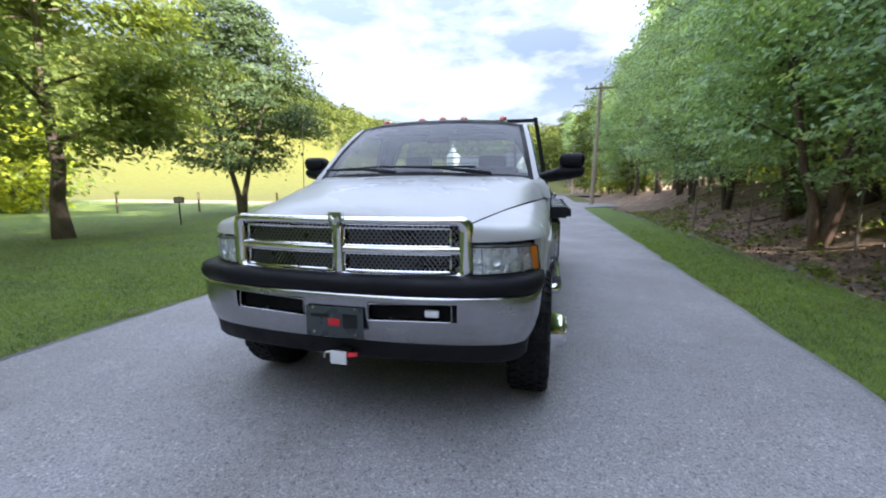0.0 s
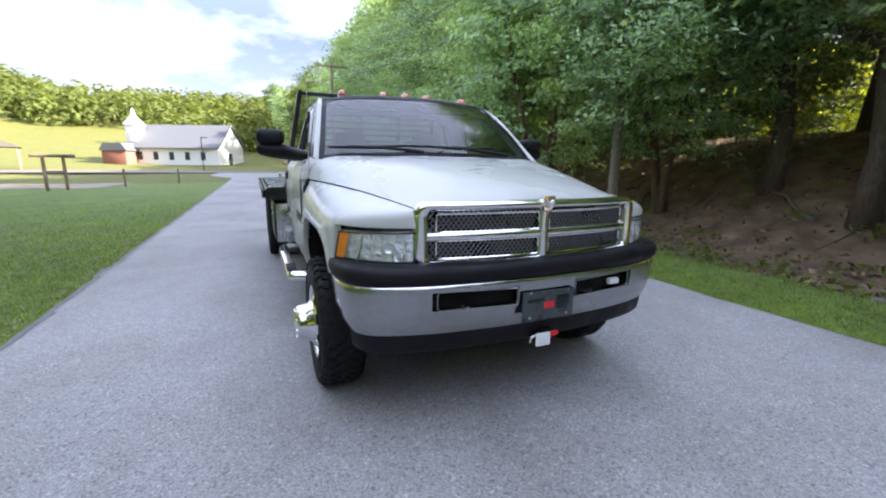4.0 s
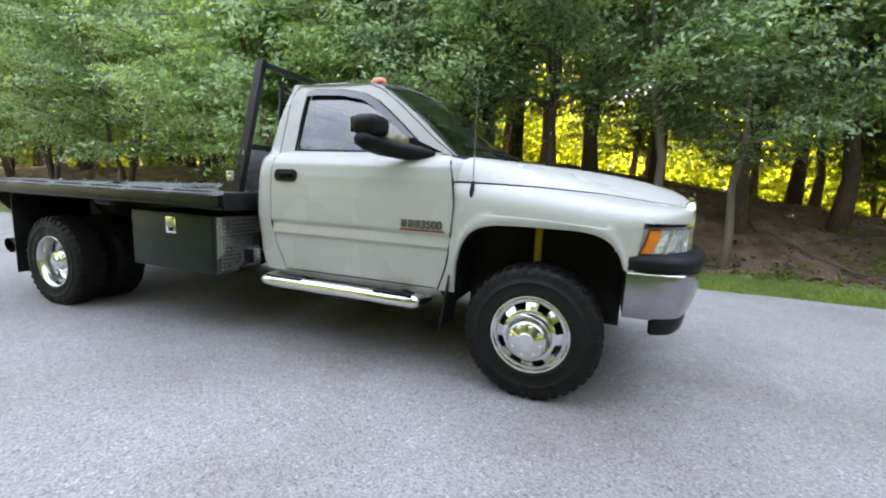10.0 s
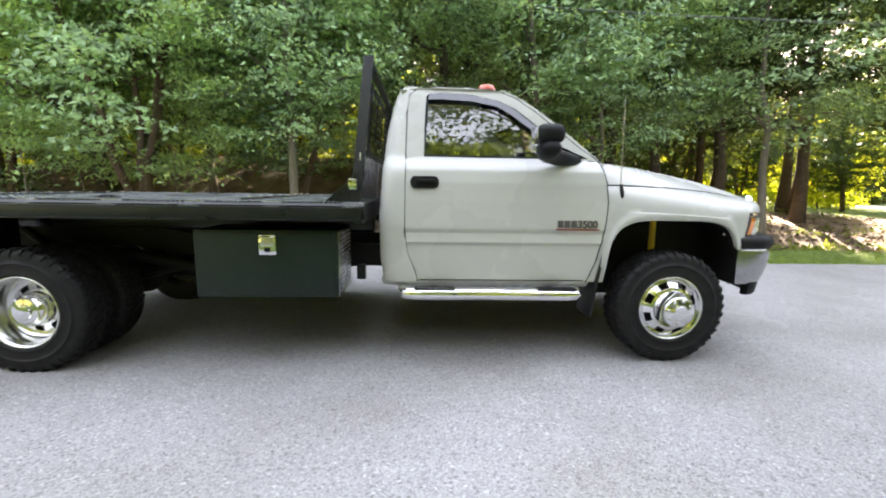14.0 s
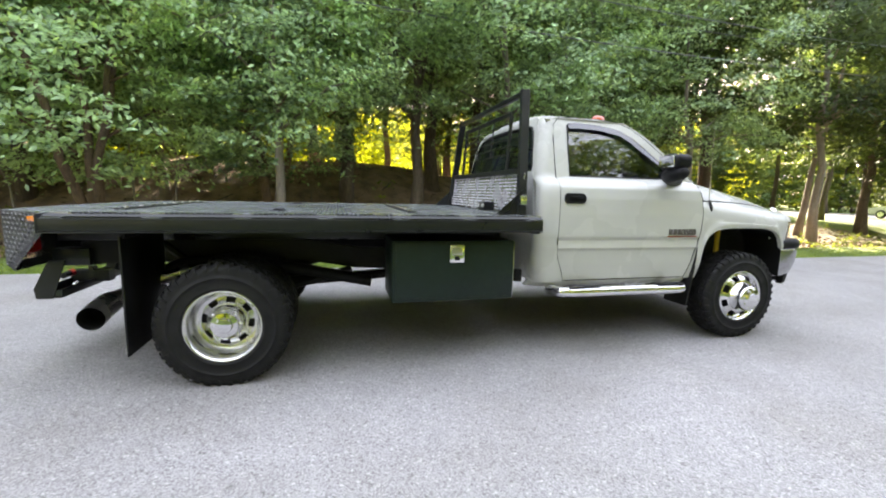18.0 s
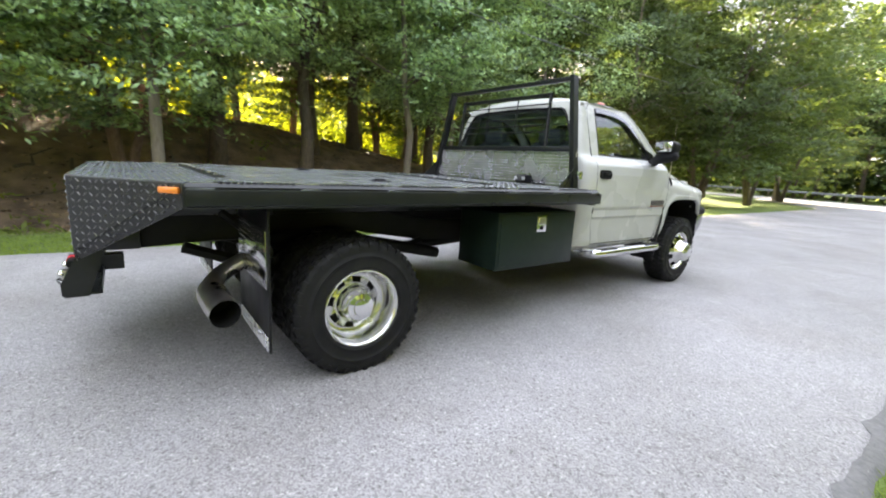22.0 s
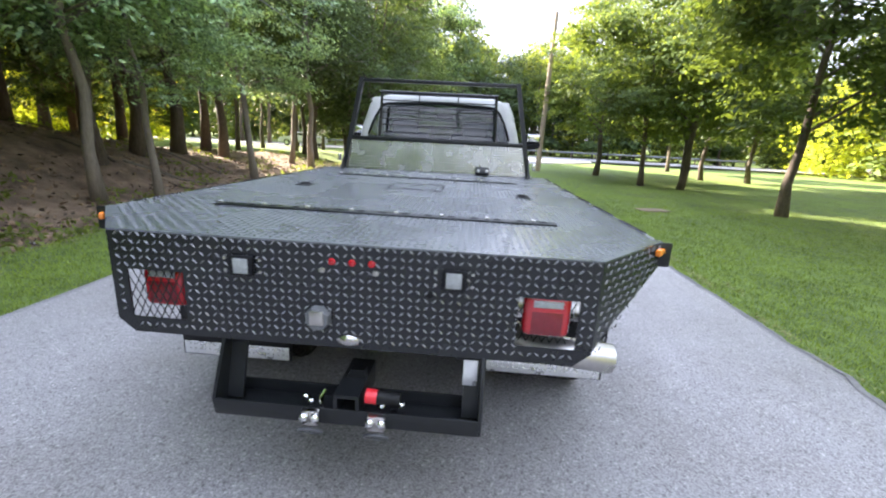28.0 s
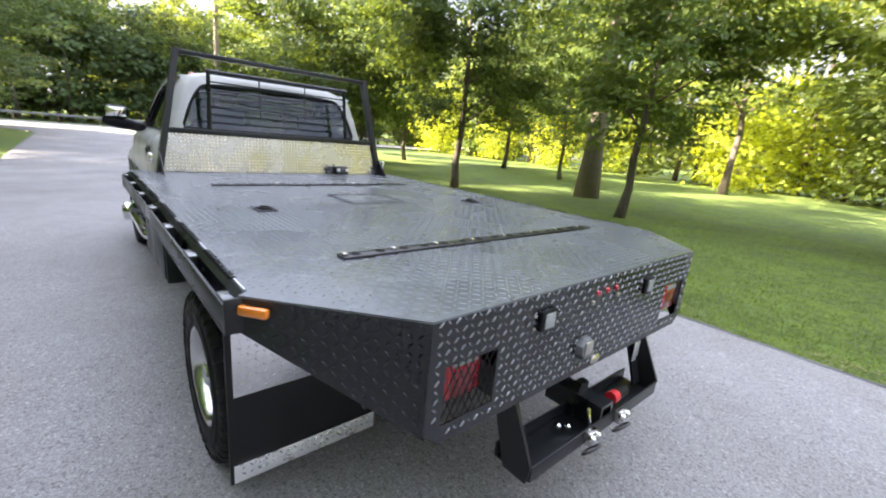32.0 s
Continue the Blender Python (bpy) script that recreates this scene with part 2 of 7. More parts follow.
GALV = mat("weathered_galvanised", (0.20, 0.205, 0.21), 0.55, metal=0.4, var=0.3, scale=2)
LENS = glass("clear_lens", (0.95, 0.97, 0.98), 0.97)

ASPHALT = mat("asphalt", (0.272, 0.262, 0.264), 0.85, var=0.08, scale=0.6, bump=0.006, bscale=110)
GRASS = mat("grass_blades", (0.110, 0.175, 0.027), 0.7, var=0.3, scale=0.5, second=(0.175, 0.245, 0.04), island=0.8, trans=0.35)


def speckle(m, scale, dark, light):
    """Adds stone chips to a paved surface: fine specks over its base colour."""
    nt = m.node_tree
    b = nt.nodes["Principled BSDF"]
    old = b.inputs["Base Color"].links[0].from_socket
    tc = nt.nodes.new("ShaderNodeTexCoord")
    vo = nt.nodes.new("ShaderNodeTexVoronoi")
    vo.inputs["Scale"].default_value = scale
    link(nt, tc.outputs["Object"], vo.inputs["Vector"])
    sp = nt.nodes.new("ShaderNodeSeparateColor")
    link(nt, vo.outputs["Color"], sp.inputs["Color"])
    mr = nt.nodes.new("ShaderNodeMapRange")
    mr.inputs["To Min"].default_value, mr.inputs["To Max"].default_value = dark, light
    link(nt, sp.outputs["Red"], mr.inputs["Value"])
    n = nt.nodes.new("ShaderNodeTexNoise")
    n.inputs["Scale"].default_value, n.inputs["Detail"].default_value = 0.35, 6
    link(nt, tc.outputs["Object"], n.inputs["Vector"])
    m2 = nt.nodes.new("ShaderNodeMapRange")
    m2.inputs["From Min"].default_value, m2.inputs["From Max"].default_value = 0.3, 0.7
    m2.inputs["To Min"].default_value, m2.inputs["To Max"].default_value = 0.86, 1.14
    link(nt, n.outputs["Fac"], m2.inputs["Value"])
    mu = nt.nodes.new("ShaderNodeMath")
    mu.operation = 'MULTIPLY'
    link(nt, mr.outputs[0], mu.inputs[0])
    link(nt, m2.outputs[0], mu.inputs[1])
    mix = nt.nodes.new("ShaderNodeMixRGB")
    mix.blend_type, mix.inputs["Fac"].default_value = 'MULTIPLY', 1.0
    link(nt, old, mix.inputs["Color1"])
    link(nt, mu.outputs[0], mix.inputs["Color2"])
    link(nt, mix.outputs["Color"], b.inputs["Base Color"])


speckle(ASPHALT, 150, 0.67, 1.33)


def chips(m, scale, share):
    """Sparse pale chips and dark pits, as broken out of a worn surface."""
    nt = m.node_tree
    b = nt.nodes["Principled BSDF"]
    old = b.inputs["Base Color"].links[0].from_socket
    tc = nt.nodes.new("ShaderNodeTexCoord")
    vo = nt.nodes.new("ShaderNodeTexVoronoi")
    vo.inputs["Scale"].default_value = scale
    link(nt, tc.outputs["Object"], vo.inputs["Vector"])
    sp = nt.nodes.new("ShaderNodeSeparateColor")
    link(nt, vo.outputs["Color"], sp.inputs["Color"])
    ramp = nt.nodes.new("ShaderNodeValToRGB")
    ramp.color_ramp.interpolation = 'CONSTANT'
    els = ramp.color_ramp.elements
    els[0].position, els[0].color = 0.0, (0.66, 0.65, 0.64, 1)
    els[1].position, els[1].color = share, (1, 1, 1, 1)
    hi = els.new(1 - share)
    hi.color = (1.36, 1.35, 1.33, 1)
    link(nt, sp.outputs["Green"], ramp.inputs["Fac"])
    stain = nt.nodes.new("ShaderNodeTexNoise")
    stain.inputs["Scale"].default_value, stain.inputs["Detail"].default_value = 1.1, 5
    link(nt, tc.outputs["Object"], stain.inputs["Vector"])
    tint = nt.nodes.new("ShaderNodeValToRGB")
    te = tint.color_ramp.elements
    te[0].position, te[0].color = 0.33, (0.88, 0.865, 0.84, 1)
    te[1].position, te[1].color = 0.58, (1.03, 1.03, 1.03, 1)
    link(nt, stain.outputs["Fac"], tint.inputs["Fac"])
    last = old
    for sock in (ramp.outputs["Color"], tint.outputs["Color"]):
        mix = nt.nodes.new("ShaderNodeMixRGB")
        mix.blend_type, mix.inputs["Fac"].default_value = 'MULTIPLY', 1.0
        link(nt, last, mix.inputs["Color1"])
        link(nt, sock, mix.inputs["Color2"])
        last = mix.outputs["Color"]
    link(nt, last, b.inputs["Base Color"])


chips(ASPHALT, 85, 0.05)
LOT = mat("dusty_lot", (0.13, 0.112, 0.09), 0.9, var=0.3, scale=0.6, bump=0.006, bscale=40)
EDGE = mat("dark_asphalt_edge", (0.165, 0.16, 0.158), 0.9, var=0.35, scale=4, bump=0.008, bscale=60)
STRAW = mat("dry_clippings", (0.26, 0.26, 0.10), 0.85, var=0.3, scale=3, island=0.7)
WASH = mat("washed_gravel", (0.19, 0.165, 0.135), 0.95, var=0.35, scale=4, second=(0.36, 0.33, 0.28), bump=0.012, bscale=45)
STONE = mat("creek_stone", (0.22, 0.205, 0.18), 0.9, var=0.3, scale=5, bump=0.01, bscale=40, obrand=0.6, island=0.5)
BARK = mat("bark", (0.075, 0.055, 0.042), 0.95, var=0.4, scale=3, second=(0.12, 0.095, 0.075), bump=0.02, bscale=22, stretch=(1, 1, 0.25))
BARKR = mat("reddish_bark", (0.115, 0.072, 0.050), 0.95, var=0.4, scale=3, second=(0.17, 0.115, 0.085), bump=0.02, bscale=22, stretch=(1, 1, 0.25))
BARKP = mat("pale_bark", (0.20, 0.17, 0.135), 0.95, var=0.35, scale=3, bump=0.015, bscale=22, stretch=(1, 1, 0.25))
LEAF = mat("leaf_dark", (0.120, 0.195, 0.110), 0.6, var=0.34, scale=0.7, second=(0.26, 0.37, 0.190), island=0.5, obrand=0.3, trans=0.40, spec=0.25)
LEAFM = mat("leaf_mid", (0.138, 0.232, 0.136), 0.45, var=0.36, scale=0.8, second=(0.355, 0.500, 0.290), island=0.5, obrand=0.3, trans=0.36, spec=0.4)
# bright yellow base paints in the glow of sun coming through leaves
LEAF3 = mat("leaf_backlight_tint", (0.22, 0.28, 0.030), 0.5, var=0.3, scale=0.35, second=(0.34, 0.40, 0.048), island=0.8, trans=0.68)
# deep green, with the shade of the southern wood put into the colour
LEAFD = mat("leaf_deep_shade", (0.050, 0.080, 0.036), 0.6, var=0.34, scale=0.35, second=(0.085, 0.128, 0.052), island=0.5, obrand=0.3, trans=0.35, spec=0.25)
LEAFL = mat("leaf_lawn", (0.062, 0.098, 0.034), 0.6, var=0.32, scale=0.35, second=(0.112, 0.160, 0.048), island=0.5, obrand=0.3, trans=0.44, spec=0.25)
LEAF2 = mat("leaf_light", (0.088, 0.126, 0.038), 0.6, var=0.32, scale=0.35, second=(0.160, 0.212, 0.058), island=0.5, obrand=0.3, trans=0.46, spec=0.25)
FARLEAF = mat("far_leaf", (0.068, 0.094, 0.026), 0.95, var=0.25, scale=0.03, second=(0.104, 0.130, 0.035), island=0.35, trans=0.35, spec=0.1)
POLEWOOD = mat("pale_pole_wood", (0.34, 0.27, 0.20), 0.9, var=0.3, scale=4, bump=0.006, bscale=40, stretch=(1, 1, 0.15))
WOODP = mat("weathered_wood", (0.22, 0.17, 0.12), 0.9, var=0.3, scale=4, bump=0.006, bscale=40, stretch=(1, 1, 0.15))
CONCRETE = mat("pale_gravel", (0.25, 0.20, 0.15), 0.9, var=0.25, scale=2, bump=0.01, bscale=40)
SIDING = mat("white_siding", (0.74, 0.74, 0.72), 0.7, var=0.05, scale=1)
SHINGLE = mat("brown_shingles", (0.075, 0.062, 0.050), 0.9, var=0.25, scale=3, bump=0.01, bscale=10)
ROOFING = mat("grey_shingles", (0.10, 0.105, 0.12), 0.9, var=0.2, scale=3, bump=0.01, bscale=10)
BRICK = mat("red_brick", (0.24, 0.10, 0.07), 0.9, var=0.3, scale=6)
DARKGLASS = mat("dark_window", (0.03, 0.035, 0.04), 0.08, var=0.2)
WIRE = mat("cable", (0.16, 0.165, 0.17), 0.6, var=0.1)


# ---- mesh helpers ----
def finish(name, me, material, parent, label, smooth):
    me.materials.append(material)
    if smooth:
        me.polygons.foreach_set("use_smooth", [True] * len(me.polygons))
        me.set_sharp_from_angle(angle=radians(smooth))
    ob = new(name, me)
    if parent:
        ob.parent = parent
    if label:
        ob["label"] = label
    return ob


def part(name, bm, material, parent=None, label="", smooth=38, outward=None):
    """Links a bmesh as one mesh object under a thing or a part."""
    bmesh.ops.recalc_face_normals(bm, faces=bm.faces)
    if outward and sum((f.normal.dot(Vector(outward)) * f.calc_area() for f in bm.faces), 0.0) < 0:
        bmesh.ops.reverse_faces(bm, faces=bm.faces)
    me = bpy.data.meshes.new(name)
    bm.to_mesh(me)
    bm.free()
    return finish(name, me, material, parent, label, smooth)


def empty(name, label, category, parent=None, m=None):
    e = new(name)
    e.empty_display_size = 0.2
    if m:
        e.matrix_world = m
    return tagged(e, label, category)


def raw(name, verts, faces, material, parent=None, label="", smooth=0):
    me = bpy.data.meshes.new(name)
    me.from_pydata(verts, [], faces)
    me.update()
    return finish(name, me, material, parent, label, smooth)


def box(bm, c, s, bevel=0.0, m=None, seg=2):
    """A box of centre c and size s, its edges rounded, turned by m."""
    r = bmesh.ops.create_cube(bm, size=1.0)
    vs = r["verts"]
    bmesh.ops.scale(bm, vec=s, verts=vs)
    if bevel:
        es = list({e for v in vs for e in v.link_edges})
        o = bmesh.ops.bevel(bm, geom=es, offset=bevel, segments=seg, affect='EDGES', profile=0.5)
        vs = list({v for f in o["faces"] for v in f.verts} | {v for v in vs if v.is_valid})
    if m:
        bmesh.ops.transform(bm, matrix=m, verts=vs)
    bmesh.ops.translate(bm, vec=c, verts=vs)
    return bm


def B(c, s, bevel=0.0, m=None):
    return box(bmesh.new(), c, s, bevel, m)


def rings(bm, sections, closed=True, cap=True):
    """Skins a row of sections of equal length."""
    vs = [[bm.verts.new(p) for p in sec] for sec in sections]
    n = len(vs[0])
    for a, b in zip(vs, vs[1:]):
        for i in range(n if closed else n - 1):
            j = (i + 1) % n
            bm.faces.new((a[i], a[j], b[j], b[i]))
    if cap and closed:
        bm.faces.new(vs[0][::-1])
        bm.faces.new(vs[-1])
    return bm


def tube(bm, pts, r, n=10, cap=True):
    """A round bar along pts; r is one radius or one per point."""
    pts = [Vector(p) for p in pts]
    rs = r if isinstance(r, (list, tuple)) else [r] * len(pts)
    secs, up = [], None
    for i, p in enumerate(pts):
        d = (pts[min(i + 1, len(pts) - 1)] - pts[max(i - 1, 0)]).normalized()
        if up is None:
            up = d.orthogonal().normalized()
        up = (up - d * up.dot(d)).normalized()
        w = d.cross(up)
        secs.append([p + rs[i] * (math.cos(a) * up + math.sin(a) * w) for a in [2 * math.pi * k / n for k in range(n)]])
    return rings(bm, secs, True, cap)


def lathe(bm, prof, n=40, m=None):
    """Turns (radius, along) pairs round the x axis."""
    secs = [[Vector((a, r * math.cos(2 * math.pi * k / n), r * math.sin(2 * math.pi * k / n))) for k in range(n)] for r, a in prof]
    if m:
        secs = [[m @ v for v in s] for s in secs]
    return rings(bm, secs, True, False)


def prism(bm, poly, lo, hi, axis="x"):
    """A polygon drawn out along an axis. For x the pairs are (y, z), for y (x, z), for z (x, y)."""
    def at(p, h):
        return {"x": (h, p[0], p[1]), "y": (p[0], h, p[1]), "z": (p[0], p[1], h)}[axis]
    return rings(bm, [[at(p, lo) for p in poly], [at(p, hi) for p in poly]])


def sheet(bm, f, nu, nv, back=None):
    """A skin over f(u, v), u and v from 0 to 1; back moves a second skin behind it, joined by a rim."""
    g = [[Vector(f(i / nu, j / nv)) for j in range(nv + 1)] for i in range(nu + 1)]
    A = [[bm.verts.new(p) for p in row] for row in g]
    def skin(V):
        for i in range(nu):
            for j in range(nv):
                bm.faces.new((V[i][j], V[i + 1][j], V[i + 1][j + 1], V[i][j + 1]))
    skin(A)
    if back:
        back = Vector(back)
        Bv = [[bm.verts.new(p + back) for p in row] for row in g]
        skin(Bv)
        def edge(loop):
            return [loop(V) for V in (A, Bv)]
        for a, b in (edge(lambda V: V[0]), edge(lambda V: V[-1]), edge(lambda V: [r[0] for r in V]), edge(lambda V: [r[-1] for r in V])):
            for k in range(len(a) - 1):
                bm.faces.new((a[k], a[k + 1], b[k + 1], b[k]))
    return bm


def band(bm, outer, inner, back):
    """A flat ring between two open or closed rows of points, with depth."""
    back = Vector(back)
    o, i2 = [Vector(p) for p in outer], [Vector(p) for p in inner]
    n = len(o)
    return rings(bm, [[o[k], i2[k], i2[k] + back, o[k] + back] for k in range(n)] + [[o[0], i2[0], i2[0] + back, o[0] + back]], True, False)


def interp(x, table):
    """Smooth reading of a table of (x, value) rows."""
    if x <= table[0][0]:
        return table[0][1]
    for (a, va), (b, vb) in zip(table, table[1:]):
        if x <= b:
            s = (x - a) / (b - a)
            return va + (vb - va) * s
    return table[-1][1]


def mirrored(f):
    """Builds f once for each side of the truck: side -1 (passenger) and +1 (driver)."""
    for side in (-1, 1):
        f(side)

# ---- ground, road and woods ----
rng = random.Random(7)
nrng = np.random.default_rng(11)
ROAD = 3.08


def smooth(a, b, x):
    s = min(1, max(0, (x - a) / (b - a)))
    return s * s * (3 - 2 * s)


CREST = [(-30, 0.0), (-18, 0.15), (-10, 0.55), (-4, 1.45), (-1, 1.8), (2, 2.35), (8, 2.35), (18, 1.8), (40, 1.2), (60, 0.6)]


def ground_z(x, y):
    """The land: level by the road, a ditch and a wooded ridge to the east, gently rolling lawn and far hills."""
    wob = 0.05 * noise.noise((x * 0.25, y * 0.25, 0.0)) + 0.02 * noise.noise((x * 0.9, y * 0.9, 3.0))
    z = -0.045
    if x > ROAD:
        d = x - ROAD
        calm = 1 - smooth(20, 32, -y)
        z += (wob * smooth(0.2, 1.5, d) - 0.25 * smooth(1.6, 2.5, d) * (1 - smooth(4, 8, d))) * calm
        top = interp(y, CREST)
        z += top * smooth(3.0, 10.0, d) * (1 - 0.55 * smooth(11.5, 19, d)) + 3.0 * wob * smooth(3, 5, d) * calm
    elif x < -ROAD:
        d = -x - ROAD
        z += wob * smooth(0.2, 2.5, d) * 1.3 - 0.012 * min(d, 12)
    far = max(0.0, y - 70)
    if far > 0:
        z += 37 * smooth(0, 210, far) * (0.75 + 0.16 * noise.noise((x * 0.009, y * 0.009, 5.0)))
    if x < -60:
        z += 64 * smooth(60, 220, -x) * smooth(0, 90, y) * (0.8 + 0.14 * noise.noise((x * 0.009, y * 0.009, 5.0)))
    return z


def spaced(near, step, far, grow):
    """Positions with even steps up to near and growing steps up to far, both ways."""
    p, s, out = 0.0, step, []
    while p < far:
        out.append(p)
        if p > near:
            s *= grow
        p += s
    out.append(far)
    return sorted({-v for v in out} | set(out))


def ground_material():
    m = mat("ground_cover", (0.082, 0.128, 0.020), 0.95, var=0.5, scale=0.9, second=(0.135, 0.190, 0.034), bump=0.03, bscale=70)
    nt = m.node_tree
    b = nt.nodes["Principled BSDF"]
    old = b.inputs["Base Color"].links[0].from_socket
    tc = nt.nodes.new("ShaderNodeTexCoord")
    sep = nt.nodes.new("ShaderNodeSeparateXYZ")
    link(nt, tc.outputs["Object"], sep.inputs[0])
    n = nt.nodes.new("ShaderNodeTexNoise")
    n.inputs["Scale"].default_value, n.inputs["Detail"].default_value = 0.9, 5
    link(nt, tc.outputs["Object"], n.inputs["Vector"])
    ma = nt.nodes.new("ShaderNodeMath")
    ma.operation = 'MULTIPLY_ADD'
    ma.inputs[1].default_value = 1.1
    link(nt, n.outputs["Fac"], ma.inputs[0])
    link(nt, sep.outputs["X"], ma.inputs[2])
    mr = nt.nodes.new("ShaderNodeMapRange")
    mr.inputs["From Min"].default_value, mr.inputs["From Max"].default_value = 5.2, 5.75
    link(nt, ma.outputs[0], mr.inputs["Value"])
    sy = nt.nodes.new("ShaderNodeMapRange")
    sy.inputs["From Min"].default_value, sy.inputs["From Max"].default_value = -20.0, -14.0
    link(nt, sep.outputs["Y"], sy.inputs["Value"])
    wood = nt.nodes.new("ShaderNodeMath")
    wood.operation = 'MULTIPLY'
    link(nt, mr.outputs[0], wood.inputs[0])
    link(nt, sy.outputs[0], wood.inputs[1])
    n2 = nt.nodes.new("ShaderNodeTexNoise")
    n2.inputs["Scale"].default_value, n2.inputs["Detail"].default_value = 2.2, 8
    link(nt, tc.outputs["Object"], n2.inputs["Vector"])
    ramp = nt.nodes.new("ShaderNodeValToRGB")
    e = ramp.color_ramp.elements
    e[0].position, e[0].color = 0.35, (0.148, 0.101, 0.070, 1)
    e[1].position, e[1].color = 0.62, (0.310, 0.220, 0.153, 1)
    e2 = e.new(0.74)
    e2.color = (0.42, 0.32, 0.225, 1)
    link(nt, n2.outputs["Fac"], ramp.inputs["Fac"])
    mix = nt.nodes.new("ShaderNodeMixRGB")
    link(nt, wood.outputs[0], mix.inputs["Fac"])
    link(nt, old, mix.inputs["Color1"])
    link(nt, ramp.outputs["Color"], mix.inputs["Color2"])
    # tall dry meadow beyond the lawn
    my = nt.nodes.new("ShaderNodeMapRange")
    my.inputs["From Min"].default_value, my.inputs["From Max"].default_value = 30.0, 33.0
    link(nt, sep.outputs["Y"], my.inputs["Value"])
    m3 = nt.nodes.new("ShaderNodeMixRGB")
    m3.inputs["Color2"].default_value = (0.108, 0.112, 0.013, 1)
    link(nt, my.outputs[0], m3.inputs["Fac"])
    link(nt, old, m3.inputs["Color1"])
    link(nt, m3.outputs["Color"], mix.inputs["Color1"])
    link(nt, mix.outputs["Color"], b.inputs["Base Color"])
    return m


def make_ground():
    xs, ys = spaced(13, 0.4, 700, 1.22), spaced(15, 0.5, 700, 1.22)
    vs = [(x, y, ground_z(x, y)) for x in xs for y in ys]
    n = len(ys)
    fs = [(i * n + j, (i + 1) * n + j, (i + 1) * n + j + 1, i * n + j + 1) for i in range(len(xs) - 1) for j in range(n - 1)]
    tagged(raw("ground", vs, fs, ground_material(), smooth=80), "mown green lawn running into brown leaf-littered woodland floor", "ground", kind="structure")


def make_road():
    """The asphalt lane: slightly crowned, with a crumbled edge and a thickness."""
    bm = bmesh.new()
    ys = [-37.6 + 0.45 * k for k in range(218)]
    rows = []
    for y in ys:
        el = -ROAD + 0.06 * noise.noise((1.0, y * 1.7, 0)) + 0.03 * noise.noise((9.0, y * 6, 0)) - 2.5 * smooth(38, 50, y) - 9 * smooth(17, 37, -y) ** 2
        er = ROAD + 0.06 * noise.noise((4.0, y * 1.7, 0)) + 0.03 * noise.noise((7.0, y * 6, 0)) + 6.0 * smooth(26, 37, -y) + 2.5 * smooth(25, 28, y) * (1 - smooth(31, 34, y))
        xs = [el - 0.03, el, el + 0.12, el / 2, 0, er / 2, er - 0.12, er, er + 0.03]
        zs = [-0.09, -0.018, 0.0, 0.005, 0.008, 0.005, 0.0, -0.018, -0.09]
        rows.append([bm.verts.new((x, y, z)) for x, z in zip(xs, zs)])
    for a, b in zip(rows, rows[1:]):
        for k in range(8):
            bm.faces.new((a[k], a[k + 1], b[k + 1], b[k]))
    tagged(part("road", bm, ASPHALT, smooth=60), "worn grey asphalt lane with crumbling edges", "road", kind="structure")
    # weathered dark seam where the lane breaks off beside the lawn
    seam = bmesh.new()
    last = None
    for k in range(330):
        y = -14 + 0.1 * k
        el = -ROAD + 0.06 * noise.noise((1.0, y * 1.7, 0)) + 0.03 * noise.noise((9.0, y * 6, 0))
        w = max(0.004, 0.0 + 0.07 * noise.noise((3.0, y * 1.3, 0)) + 0.05 * noise.noise((5.0, y * 7, 0)))
        row = [seam.verts.new((el - 0.05, y, -0.05)), seam.verts.new((el - 0.004, y, -0.012)), seam.verts.new((el + 0.035, y, -0.008)), seam.verts.new((el + 0.038 + w, y, -0.012 + 0.15 * (0.038 + w) + 0.004 * (w > 0.08)))]
        if last:
            for q in range(3):
                seam.faces.new((last[q], last[q + 1], row[q + 1], row[q]))
        last = row
    tagged(part("road_edge", seam, EDGE, smooth=60), "dark crumbling asphalt edge beside the lawn", "road edge", kind="structure")
    cross = B((8, -41.5, -0.02), (170, 8, 0.06))
    tagged(part("road_cross", cross, ASPHALT), "grey asphalt cross street beyond the lane's end", "road", kind="structure")
    lot = B((-14, 74, -0.02), (44, 30, 0.07))
    tagged(part("parking_lot", lot, LOT), "grey asphalt car park in front of the church", "road", kind="structure")


